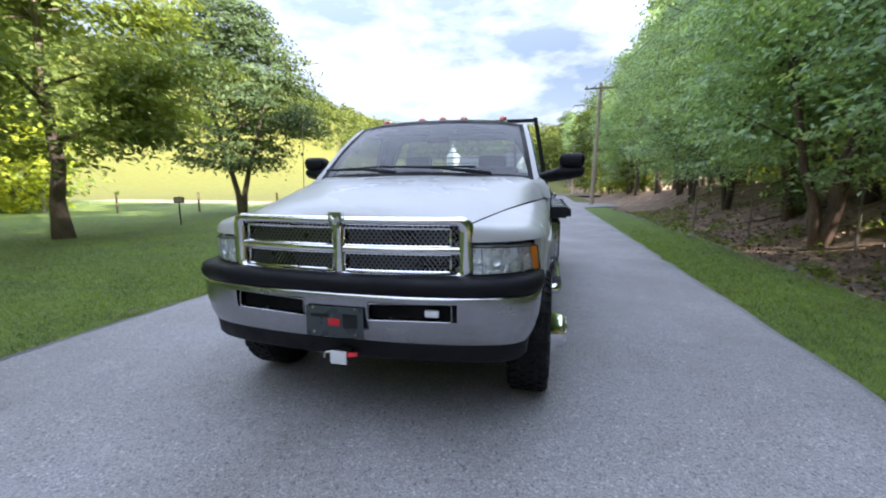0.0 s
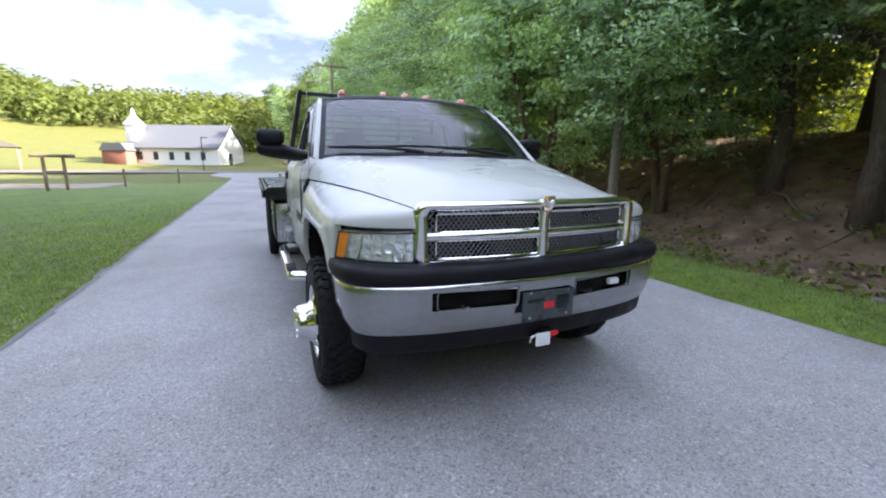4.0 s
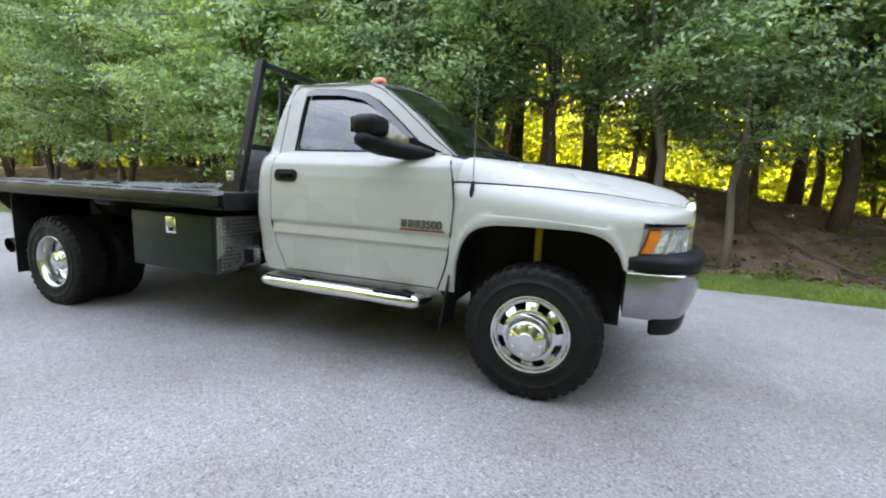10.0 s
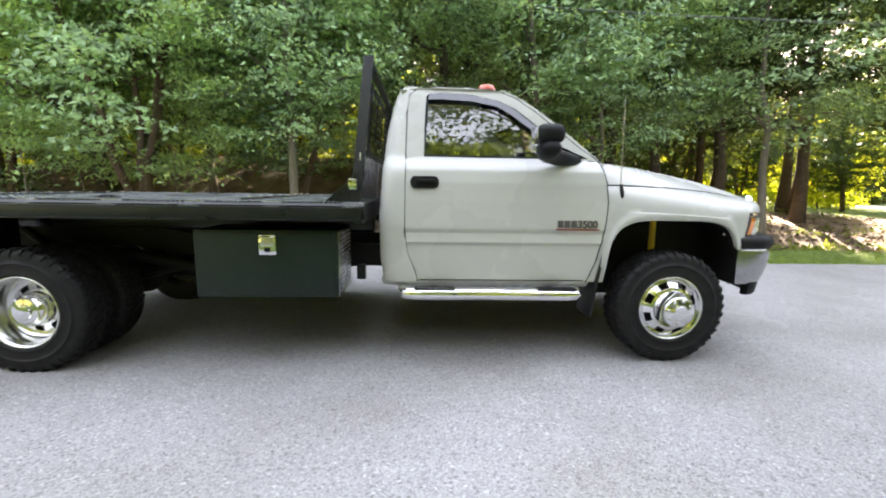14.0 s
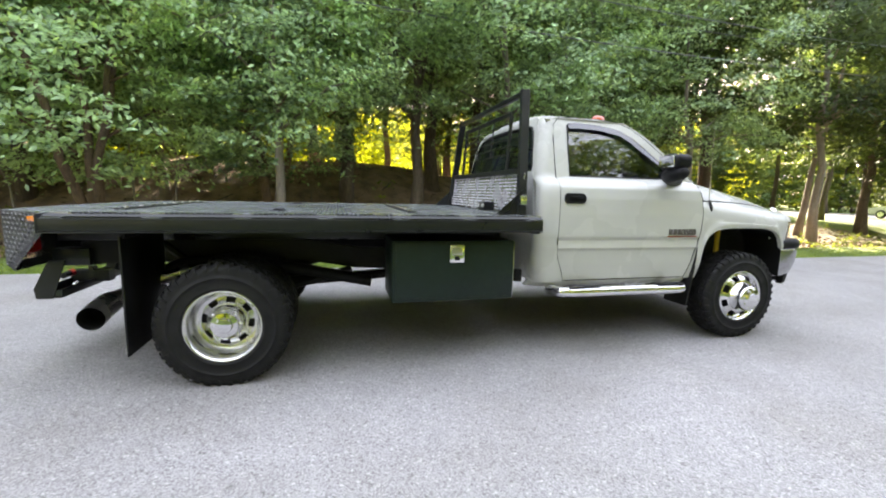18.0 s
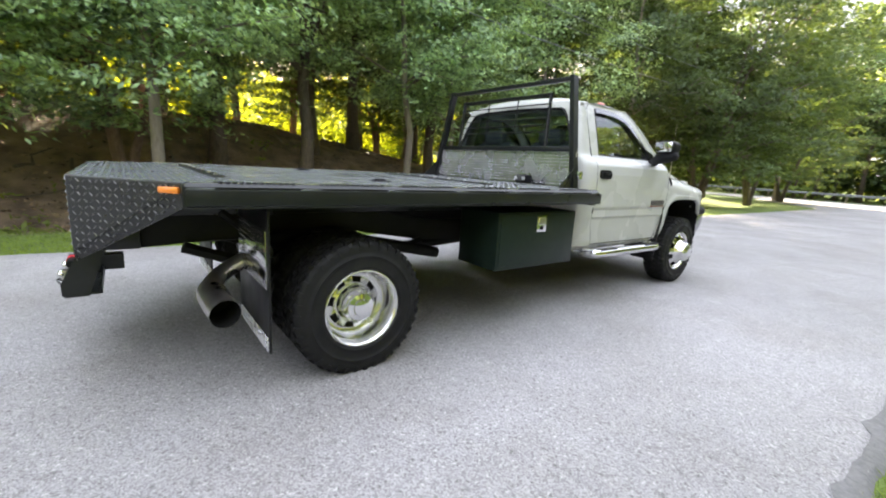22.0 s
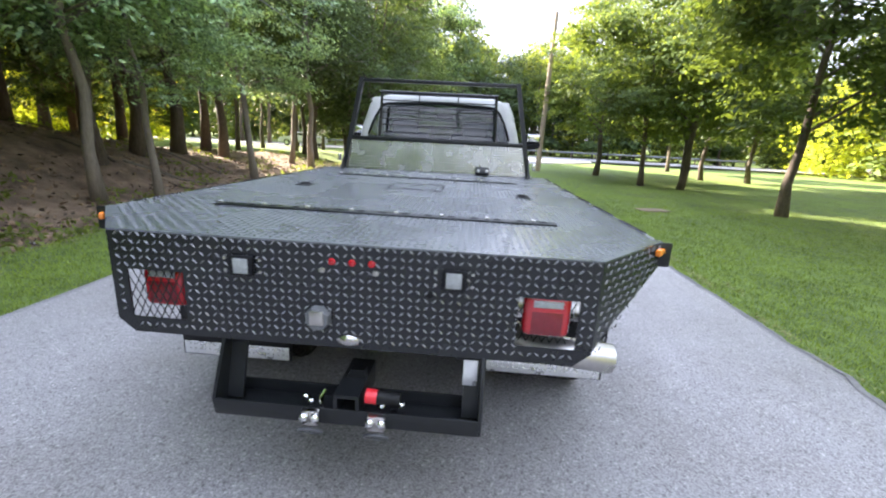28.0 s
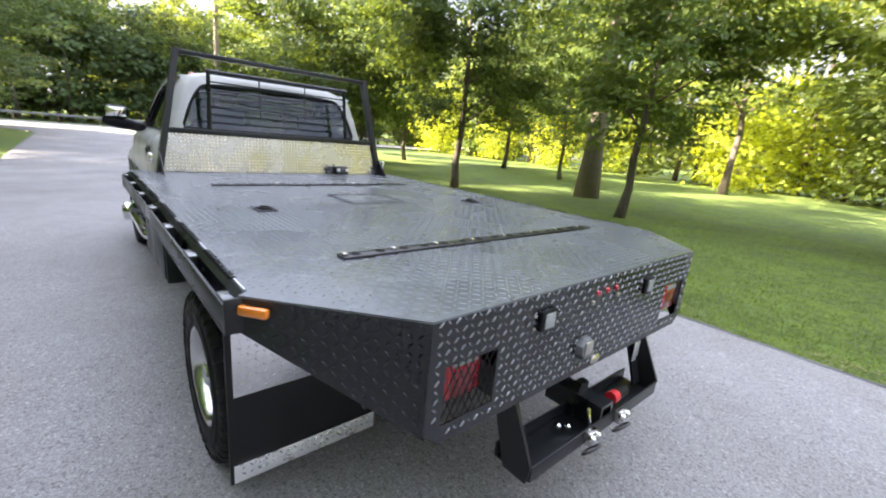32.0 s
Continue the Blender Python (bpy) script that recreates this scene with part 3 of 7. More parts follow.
# -- trees: a few kinds, each with a trunk, limbs and a crown of leaf sprays --
def leaf_mesh(name, centres, count, size, spread, material, outward=0.0, k=4, facing=None, thick=0.30):
    """Leaves scattered in flat sprays round the centres."""
    c = np.repeat(np.asarray(centres), count, axis=0)
    n = len(c)
    off = nrng.normal(0, 1, (n, 3)) * np.array([spread, spread, spread * thick])
    c = c + off
    c[:, 2] -= 0.25 * spread * (np.hypot(off[:, 0], off[:, 1]) / spread) ** 2 * 0.5
    nor = nrng.normal(0, 0.5, (n, 3)) + np.array([0, 0, 0.8])
    if facing is not None:
        nor = nrng.normal(0, 0.22, (n, 3)) + np.asarray(facing) + np.array([0, 0, 0.35])
    if outward:
        far = np.hypot(c[:, 0], c[:, 1])[:, None] + 0.3
        nor[:, :2] += outward * c[:, :2] / far
    nor /= np.linalg.norm(nor, axis=1)[:, None]
    u = np.cross(nor, nrng.normal(0, 1, (n, 3)))
    u /= np.linalg.norm(u, axis=1)[:, None]
    v = np.cross(nor, u)
    s = size * nrng.uniform(0.6, 1.25, (n, 1))
    quad = np.stack([c - u * s, c - v * s * 0.42 + nor * s * 0.12, c + u * s, c + v * s * 0.42 + nor * s * 0.12], axis=1)
    if k == 3:
        quad = np.stack([c - u * s, c + u * s * 0.6 - v * s * 0.62, c + u * s * 0.5 + v * s * 0.62], axis=1)
    quad = quad.reshape(-1, 3)
    me = bpy.data.meshes.new(name)
    me.vertices.add(k * n)
    me.vertices.foreach_set("co", quad.ravel())
    me.loops.add(k * n)
    me.loops.foreach_set("vertex_index", np.arange(k * n))
    me.polygons.add(n)
    me.polygons.foreach_set("loop_start", np.arange(0, k * n, k))
    me.polygons.foreach_set("loop_total", np.full(n, k))
    me.materials.append(material)
    me.update(calc_edges=True)
    me.validate()
    return me


def tree_kind(seed, height, base, radius, sprays, per, leaf, spread, r0, leafmat, bark, lean=0.0, stems=1, fork=False):
    """Meshes of one kind of tree: (wood, crown)."""
    rg = random.Random(seed)
    bm = bmesh.new()
    centres = []
    mid = base + (height - base) * 0.45
    for s in range(stems):
        ang = math.pi * s if fork else rg.uniform(0, 6.28)
        ln = lean if stems == 1 else 0.22
        dx, dy = math.cos(ang) * ln, math.sin(ang) * ln
        pts, rad = [], []
        for k in range(9):
            h = k / 8 * height * 0.86
            pts.append((dx * h + 0.10 * rg.uniform(-1, 1) * (k > 0), dy * h + 0.10 * rg.uniform(-1, 1) * (k > 0), h - 0.25 * (k == 0)))
            rad.append(max(0.02, r0 / (1 + 0.4 * (stems - 1)) * (1.45 if k == 0 else 1.0) * (1 - 0.105 * k)))
        tube(bm, pts, rad, 9)
        for k in range(max(4, 11 // stems)):
            f = rg.uniform(base * 0.9, height * 0.82) / (height * 0.86)
            i = min(7, int(f * 8))
            a = Vector(pts[i]).lerp(Vector(pts[i + 1]), f * 8 - i)
            an = rg.uniform(0, 6.28)
            reach = radius * rg.uniform(0.55, 0.95) * (1.1 - 0.5 * abs(f - 0.5))
            e = a + Vector((math.cos(an) * reach, math.sin(an) * reach, reach * rg.uniform(0.15, 0.6)))
            m = a.lerp(e, 0.5) + Vector((0, 0, 0.12 * reach))
            tube(bm, [a, m, e], [rad[i] * 0.42, rad[i] * 0.28, 0.015], 6)
            for q in range(2):
                st = a.lerp(e, rg.uniform(0.35, 0.8))
                tube(bm, [st, st + Vector((rg.uniform(-1, 1), rg.uniform(-1, 1), rg.uniform(-0.2, 0.7))) * radius * 0.32], [0.025, 0.008], 5)
            centres += [a.lerp(e, rg.uniform(0.55, 1.05)) + Vector((rg.uniform(-.4, .4), rg.uniform(-.4, .4), rg.uniform(-.2, .4))) for _ in range(max(1, sprays // (stems * 22)))]
    while len(centres) < sprays:
        an, zf = rg.uniform(0, 6.28), rg.random() ** 0.85
        prof = math.sin(math.pi * (0.12 + 0.85 * zf)) ** 0.6
        lump = 0.78 + 0.45 * noise.noise((math.cos(an) * 1.6 + seed, math.sin(an) * 1.6, zf * 3.2))
        rr = radius * prof * lump * (1 - 0.55 * rg.random() ** 2.2)
        z = base + zf * (height - base)
        centres.append(Vector((math.cos(an) * rr + lean * z * 0.5, math.sin(an) * rr, z)))
    me = bpy.data.meshes.new("trunk")
    bmesh.ops.recalc_face_normals(bm, faces=bm.faces)
    bm.to_mesh(me)
    bm.free()
    me.materials.append(bark)
    me.polygons.foreach_set("use_smooth", [True] * len(me.polygons))
    return me, leaf_mesh("crown", [tuple(c) for c in centres], per, leaf, spread, leafmat, 0.75, 3 if leaf > 0.15 else 4, thick=0.30 if leaf > 0.15 else 0.15)


KINDS = {
    "bushy": tree_kind(1, 9.5, 1.3, 3.8, 420, 70, 0.084, 0.37, 0.16, LEAFM, BARK, stems=3),
    "edge": tree_kind(2, 12.5, 3.3, 3.8, 410, 64, 0.086, 0.39, 0.19, LEAFM, BARK),
    "edge_pale": tree_kind(3, 11.5, 3.3, 3.6, 350, 58, 0.084, 0.39, 0.13, LEAFM, BARKP, lean=0.12),
    "dense": tree_kind(31, 9.0, 1.55, 3.3, 640, 76, 0.080, 0.36, 0.25, LEAFM, BARKR, stems=4),
    "upright": tree_kind(52, 11.5, 3.0, 3.4, 350, 58, 0.084, 0.39, 0.15, LEAFM, BARKP),
    "giant": tree_kind(41, 19.0, 6.2, 6.8, 460, 26, 0.19, 0.66, 0.36, LEAFL, BARKP),
    "tall": tree_kind(4, 17.5, 5.6, 3.9, 300, 17, 0.21, 0.62, 0.19, LEAF, BARK),
    "tall_light": tree_kind(5, 16.0, 4.6, 3.7, 280, 17, 0.20, 0.62, 0.2, LEAF2, BARK),
    "lawn": tree_kind(6, 9.0, 2.3, 3.7, 430, 46, 0.115, 0.38, 0.14, LEAFL, BARK, lean=0.06),
    "broad": tree_kind(21, 11.5, 2.5, 4.0, 620, 46, 0.12, 0.42, 0.20, LEAF2, BARK),
    "forked": tree_kind(22, 10.0, 2.3, 4.2, 620, 46, 0.115, 0.40, 0.21, LEAFD, BARK, stems=2, fork=True),
    "wall": tree_kind(10, 12.0, 0.3, 3.9, 240, 12, 0.30, 0.7, 0.13, LEAF2, BARK),
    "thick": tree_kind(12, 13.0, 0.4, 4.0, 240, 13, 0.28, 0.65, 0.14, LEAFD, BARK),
    "shrub": tree_kind(8, 2.6, 0.15, 1.5, 80, 26, 0.10, 0.34, 0.04, LEAF, BARK, stems=4),
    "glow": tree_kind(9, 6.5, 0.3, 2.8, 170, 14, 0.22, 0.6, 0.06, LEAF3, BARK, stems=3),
}
# same crowns again, shade painted in by a darker leaf colour
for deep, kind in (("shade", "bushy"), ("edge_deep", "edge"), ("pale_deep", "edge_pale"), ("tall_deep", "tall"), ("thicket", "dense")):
    shaded_crown = KINDS[kind][1].copy()
    shaded_crown.materials[0] = LEAFD
    KINDS[deep] = (KINDS[kind][0], shaded_crown)
TREE_LABEL = {
    "shade": ("dense tree with shade-darkened leaves overhanging the lane's verge", "woodland edge trees"),
    "bushy": ("several-stemmed tree with a low dark green crown over the ditch", "woodland edge trees"),
    "edge": ("dark-barked tree with layered dark green leaves at the wood's edge", "woodland edge trees"),
    "edge_pale": ("pale-barked leaning tree with light green leaves at the wood's edge", "woodland edge trees"),
    "tall": ("tall straight woodland tree with a dark green crown", "woodland trees"),
    "edge_deep": ("dark-barked tree with shade-darkened leaves at the wood's edge", "woodland edge trees"),
    "pale_deep": ("pale-barked leaning tree with shade-darkened leaves at the wood's edge", "woodland edge trees"),
    "tall_deep": ("tall straight woodland tree with a shade-darkened crown", "woodland trees"),
    "tall_light": ("tall woodland tree with a lighter green crown", "woodland trees"),
    "lawn": ("slender shade tree with light green leaves on the lawn", "lawn trees"),
    "broad": ("broad old shade tree with long low limbs on the lawn", "lawn trees"),
    "dense": ("dense several-stemmed tree with low hanging leafy branches", "woodland edge trees"),
    "thicket": ("dense filler tree with darkened leaves added inside the wood", "woodland trees"),
    "upright": ("straight pale-barked tree at the edge of the verge", "woodland edge trees"),
    "giant": ("huge pale-barked old shade tree on the lawn", "lawn trees"),
    "forked": ("dark green shade tree forked into two stems by the gravel", "lawn trees"),
    "wall": ("leafy tree in the dense far edge of the wood", "far wood edge"),
    "thick": ("dark leafy tree closing the end of the lane", "far wood edge"),
    "shrub": ("low green shrub in the undergrowth", "shrubs"),
    "glow": ("yellow-green sapling thicket with a backlit glow in its leaf colour", "saplings"),
}


def plant(kind, x, y, scale=1.0, turn=None, tall=1.0):
    wood, crown = KINDS[kind]
    lab, grp = TREE_LABEL[kind]
    e = new("shrub" if kind == "shrub" else "tree")
    e.matrix_world = pose(x, y, ground_z(x, y) - 0.03, 0, 0, rng.uniform(0, 360) if turn is None else turn) @ Matrix.Diagonal((scale, scale, scale * tall, 1))
    tagged(e, lab, "shrub" if kind == "shrub" else "tree", grp)
    for nm, me in (("trunk", wood), ("crown", crown)):
        o = new(nm, me)
        o.parent = e
    return e


def make_woods():
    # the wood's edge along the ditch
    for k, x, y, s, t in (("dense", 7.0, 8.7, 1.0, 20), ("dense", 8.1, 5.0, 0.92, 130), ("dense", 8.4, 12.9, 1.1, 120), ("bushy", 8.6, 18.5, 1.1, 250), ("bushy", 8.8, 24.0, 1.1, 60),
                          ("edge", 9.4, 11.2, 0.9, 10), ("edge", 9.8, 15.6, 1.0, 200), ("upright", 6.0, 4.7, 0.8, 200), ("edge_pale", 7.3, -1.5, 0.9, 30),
                          # the thickets near x = 16 to 17 are added to block sun from the bank
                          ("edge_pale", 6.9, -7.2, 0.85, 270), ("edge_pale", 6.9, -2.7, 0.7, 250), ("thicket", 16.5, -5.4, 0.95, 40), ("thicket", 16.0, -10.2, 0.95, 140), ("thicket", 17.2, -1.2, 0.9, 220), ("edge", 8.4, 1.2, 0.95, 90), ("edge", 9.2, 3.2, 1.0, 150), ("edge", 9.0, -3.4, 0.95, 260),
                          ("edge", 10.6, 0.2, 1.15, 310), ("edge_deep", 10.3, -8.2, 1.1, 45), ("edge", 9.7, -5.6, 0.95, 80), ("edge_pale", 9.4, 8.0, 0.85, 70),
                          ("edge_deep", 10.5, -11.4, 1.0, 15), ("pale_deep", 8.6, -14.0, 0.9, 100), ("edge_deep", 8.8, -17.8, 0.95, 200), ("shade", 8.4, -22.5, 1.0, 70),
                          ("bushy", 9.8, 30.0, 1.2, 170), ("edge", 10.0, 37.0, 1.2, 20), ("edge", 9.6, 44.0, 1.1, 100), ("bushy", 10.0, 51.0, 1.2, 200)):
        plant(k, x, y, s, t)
    # the wood behind
    spots = []
    tries = 0
    while len(spots) < 54 and tries < 6000:
        tries += 1
        x, y = rng.uniform(11.2, 23), rng.uniform(-15, 58)
        if all(math.hypot(x - a, y - b) > 3.2 for a, b in spots):
            spots.append((x, y))
            kind = rng.choice(("tall", "tall", "tall_light"))
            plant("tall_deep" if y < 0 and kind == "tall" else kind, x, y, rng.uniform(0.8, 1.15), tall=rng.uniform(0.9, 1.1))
    for k in range(3):
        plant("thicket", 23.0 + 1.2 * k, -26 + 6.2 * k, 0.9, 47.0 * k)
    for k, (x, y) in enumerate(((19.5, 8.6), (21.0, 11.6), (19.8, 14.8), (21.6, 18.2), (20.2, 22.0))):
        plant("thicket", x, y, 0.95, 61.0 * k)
    # extra tall trees, added only to cast shade over the cross street
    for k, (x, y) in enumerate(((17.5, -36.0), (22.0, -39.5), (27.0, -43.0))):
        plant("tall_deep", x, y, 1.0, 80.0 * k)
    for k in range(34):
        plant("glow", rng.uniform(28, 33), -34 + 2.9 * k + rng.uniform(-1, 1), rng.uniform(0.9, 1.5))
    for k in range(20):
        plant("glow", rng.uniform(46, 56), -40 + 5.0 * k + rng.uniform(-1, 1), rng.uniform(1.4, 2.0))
    for k in range(6):
        plant("shrub", rng.uniform(8.5, 14), rng.uniform(9, 26), rng.uniform(0.5, 0.9))
    for x, y in ((10.5, -20.5), (12.5, -24), (10, -28.5), (13, -31), (15.5, -21.5), (16.5, -27)):
        plant("tall", x, y, 0.72)
    # lawn trees to the west
    for k, x, y, s, t in (("forked", -14.6, 16.2, 1.05, 31), ("lawn", -9.0, -5.4, 0.95, 130),
                          ("lawn", -9.7, 0.6, 0.84, 200), ("giant", -13.3, -2.6, 1.0, 30), ("lawn", -7.9, -12.7, 0.85, 20), ("lawn", -9.2, -11.9, 0.95, 260),
                          ("lawn", -14.4, -20.4, 1.0, 100), ("lawn", -11.4, -16.3, 0.9, 40), ("lawn", -20, -8.4, 0.8, 70), ("lawn", -22.6, -15.2, 1.1, 200),
                          ("lawn", -16.4, -19.1, 1.0, 80), ("lawn", -16.1, -29.0, 1.0, 10), ("tall_light", -27, -2, 1.0, 150), ("tall_light", -30, -12, 1.0, 300),
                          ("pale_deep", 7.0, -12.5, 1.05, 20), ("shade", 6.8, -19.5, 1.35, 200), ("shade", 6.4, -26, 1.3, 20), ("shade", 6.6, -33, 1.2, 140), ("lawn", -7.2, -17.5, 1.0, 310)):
        plant(k, x, y, s, t)
    plant("broad", -12.5, 6.3, 1.05, 0, tall=0.82)
    # dense edges round the open ground
    for k in range(30):
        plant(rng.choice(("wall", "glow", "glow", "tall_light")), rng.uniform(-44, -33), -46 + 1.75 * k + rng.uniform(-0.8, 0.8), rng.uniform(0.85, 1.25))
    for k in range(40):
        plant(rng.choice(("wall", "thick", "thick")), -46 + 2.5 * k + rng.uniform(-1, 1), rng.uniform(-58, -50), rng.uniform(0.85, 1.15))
    for k in range(16):
        plant("wall", -20 + 3.4 * k, rng.uniform(-68, -62), rng.uniform(1.1, 1.5))
    for k in range(12):
        plant(rng.choice(("wall", "glow")), rng.uniform(-40, -28), rng.uniform(8, 20), rng.uniform(0.9, 1.2))
    for k in range(14):
        plant("wall", rng.uniform(8, 14), 52 + 5 * k, rng.uniform(0.9, 1.3))
    # tall crowns along the lane's far stretch and past the cross street
    for k in range(20):
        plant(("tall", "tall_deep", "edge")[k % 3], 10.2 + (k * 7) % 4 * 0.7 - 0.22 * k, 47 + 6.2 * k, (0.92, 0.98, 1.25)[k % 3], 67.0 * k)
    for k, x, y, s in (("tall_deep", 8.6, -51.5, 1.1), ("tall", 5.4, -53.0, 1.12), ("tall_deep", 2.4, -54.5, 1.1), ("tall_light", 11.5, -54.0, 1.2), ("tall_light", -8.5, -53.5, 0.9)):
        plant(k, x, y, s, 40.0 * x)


def far_crown(x, y, h, w, n):
    """Clump places over one round crown."""
    z, out, way = ground_z(x, y), [], []
    for _k in range(n):
        d = Vector((rng.gauss(0, 1), rng.gauss(0, 1), rng.gauss(0, 1))).normalized()
        out.append((x + d.x * w, y + d.y * w, z + h * 0.52 + d.z * h * 0.5))
        way.append((d.x, d.y, d.z))
    return out, way


def make_far_woods():
    """Wooded hills: round crowns of leaf clumps over the far slopes, one mass."""
    cs, ways = [], []
    for _ in range(1900):
        a, r = rng.uniform(-1.15, 0.6), 100 + 240 * rng.random() ** 1.1
        x, y = math.sin(a) * r, math.cos(a) * r
        if y < 158 and -112 < x < -22 or abs(x + 12) < 22 and y < 118:
            continue
        a, b = far_crown(x, y, rng.uniform(6, 11), rng.uniform(2.4, 4.2), 44)
        cs += a
        ways += b
    me = leaf_mesh("far_woods", cs, 1, 1.1, 0.4, FARLEAF, k=3, facing=ways)
    tagged(new("far_woods", me), "sunlit wooded hills beyond the meadow", "woods", kind="stuff")
    # woods that close the view behind the near trees to the south, east and west
    cs = []
    for k in range(330):
        a = radians(rng.uniform(55, 292))
        r = rng.uniform(72, 100) + (6 if math.cos(a) < -0.5 else 0)
        cs += far_crown(math.sin(a) * r, math.cos(a) * r, rng.uniform(7, 14), rng.uniform(3.2, 5.0), 95)[0]
    me = leaf_mesh("far_thicket", cs, 1, 0.85, 0.5, FARLEAF, k=3)
    tagged(new("far_thicket", me), "dense green woods behind the roadside trees", "woods", kind="stuff")


def make_grass():
    """Blades on the near lawn and verge."""
    n = 140000
    xs = np.where(nrng.random(n) < 0.35, 3.12 + np.abs(nrng.normal(0, 1.1, n)), -3.12 - nrng.exponential(3.2, n))
    ys = nrng.normal(1.5, 6.5, n)
    zs = np.array([ground_z(x, y) for x, y in zip(xs, ys)])
    h = nrng.uniform(0.02, 0.055, n)
    a = nrng.uniform(0, 6.28, n)
    w = 0.0045
    lean = nrng.normal(0, 0.03, (n, 2))
    v = np.empty((n, 3, 3))
    v[:, 0] = np.stack([xs - np.cos(a) * w, ys - np.sin(a) * w, zs - 0.005], 1)
    v[:, 1] = np.stack([xs + np.cos(a) * w, ys + np.sin(a) * w, zs - 0.005], 1)
    v[:, 2] = np.stack([xs + lean[:, 0], ys + lean[:, 1], zs + h], 1)
    me = bpy.data.meshes.new("grass")
    me.vertices.add(3 * n)
    me.vertices.foreach_set("co", v.ravel())
    me.loops.add(3 * n)
    me.loops.foreach_set("vertex_index", np.arange(3 * n))
    me.polygons.add(n)
    me.polygons.foreach_set("loop_start", np.arange(0, 3 * n, 3))
    me.polygons.foreach_set("loop_total", np.full(n, 3))
    me.materials.append(GRASS)
    me.update(calc_edges=True)
    tagged(new("grass", me), "short mown grass blades along the lane", "grass", kind="stuff")


def make_clippings():
    """Dry cut grass blown together along the lawn's edge."""
    cs, rg = [], random.Random(77)
    for _ in range(60):
        x, y = -3.13 - rg.expovariate(9.0), rg.uniform(-9, 12)
        cs += [(x + rg.gauss(0, 0.035), y + rg.gauss(0, 0.16), ground_z(x, y) + 0.03) for _k in range(60)]
    me = leaf_mesh("dry_grass_clippings", cs, 1, 0.015, 0.02, STRAW)
    tagged(new("dry_grass_clippings", me), "pale dry grass clippings along the lawn's edge", "grass clippings", kind="stuff")


def make_litter():
    """Dead leaves and low weeds over the woodland floor."""
    n = 11000
    xs, ys = 5.6 + nrng.exponential(3.2, n), nrng.uniform(-18, 26, n)
    c = np.array([(x, y, ground_z(x, y) + 0.02) for x, y in zip(xs, ys)])
    me = leaf_mesh("leaf_litter", c, 1, 0.07, 0.01, LITTER)
    tagged(new("leaf_litter", me), "brown dead leaves over the woodland floor", "leaf litter", kind="stuff")
    spots = [(5.2 + rng.expovariate(0.45), rng.uniform(-18, 24)) for _ in range(420)]
    me = leaf_mesh("undergrowth", [(x, y, ground_z(x, y) + 0.12) for x, y in spots], 22, 0.07, 0.16, LEAF2)
    tagged(new("undergrowth", me), "low green weeds among the leaf litter", "weeds", kind="stuff")


make_ground()
make_litter()
make_road()
make_woods()
make_far_woods()
make_grass()
make_clippings()


# ---- things along the lane ----
def utility_pole(x, y, h, lean=(0, 0), arm=True, lamp=False, can=False, label="weathered wooden utility pole"):
    z = ground_z(x, y)
    e = empty("utility_pole", label, "utility pole", m=pose(x, y, z))
    bm = bmesh.new()
    tube(bm, [(0, 0, -0.2), (lean[0] * 0.5, lean[1] * 0.5, h * 0.5), (lean[0], lean[1], h)], [0.15, 0.125, 0.10], 12)
    part("post", bm, POLEWOOD, e, smooth=60)
    top = Vector((lean[0], lean[1], h))
    if arm:
        part("crossarm", box(bmesh.new(), top + Vector((0, -0.12, -0.35)), (2.2, 0.10, 0.12), 0.01), WOODP, e)
        for dx in (-0.95, -0.4, 0.95):
            bm = lathe(bmesh.new(), [(0.001, 0.16), (0.03, 0.15), (0.045, 0.08), (0.03, 0.05), (0.045, 0.0), (0.001, 0.0)], 10, Matrix.Translation(top + Vector((dx, -0.12, -0.29))) @ pose(0, 0, 0, 0, -90))
            part("insulator", bm, GREYP, e)
    if can:
        part("transformer_can", lathe(bmesh.new(), [(0.001, 0.9), (0.20, 0.86), (0.24, 0.80), (0.24, 0.06), (0.20, 0.0), (0.001, 0.0)], 14, Matrix.Translation(top + Vector((-0.35, 0, -1.5))) @ pose(0, 0, 0, 0, -90)), GALV, e, smooth=50)
    if lamp:
        bm = bmesh.new()
        tube(bm, curve_pts([top + Vector((0, 0, -1.6)), top + Vector((-0.7, 0, -1.3)), top + Vector((-1.4, 0, -1.35))]), 0.03, 8)
        part("lamp_arm", bm, STEEL, e)
        part("lamp_head", box(bmesh.new(), top + Vector((-1.55, 0, -1.4)), (0.45, 0.16, 0.10), 0.03), STEEL, e)
    return e


def curve_pts(pts, n=6):
    a, b, c = [Vector(p) for p in pts]
    return [a.lerp(b, t).lerp(b.lerp(c, t), t) for t in [k / n for k in range(n + 1)]]


def cable(a, b, sag, r=0.012, n=28):
    bm = bmesh.new()
    a, b = Vector(a), Vector(b)
    pts = [a.lerp(b, k / n) - Vector((0, 0, sag * 4 * (k / n) * (1 - k / n))) for k in range(n + 1)]
    tube(bm, pts, r, 5, cap=False)
    return tagged(part("cable", bm, WIRE, smooth=80), "thin grey overhead cable between utility poles", "cable", "overhead cables")


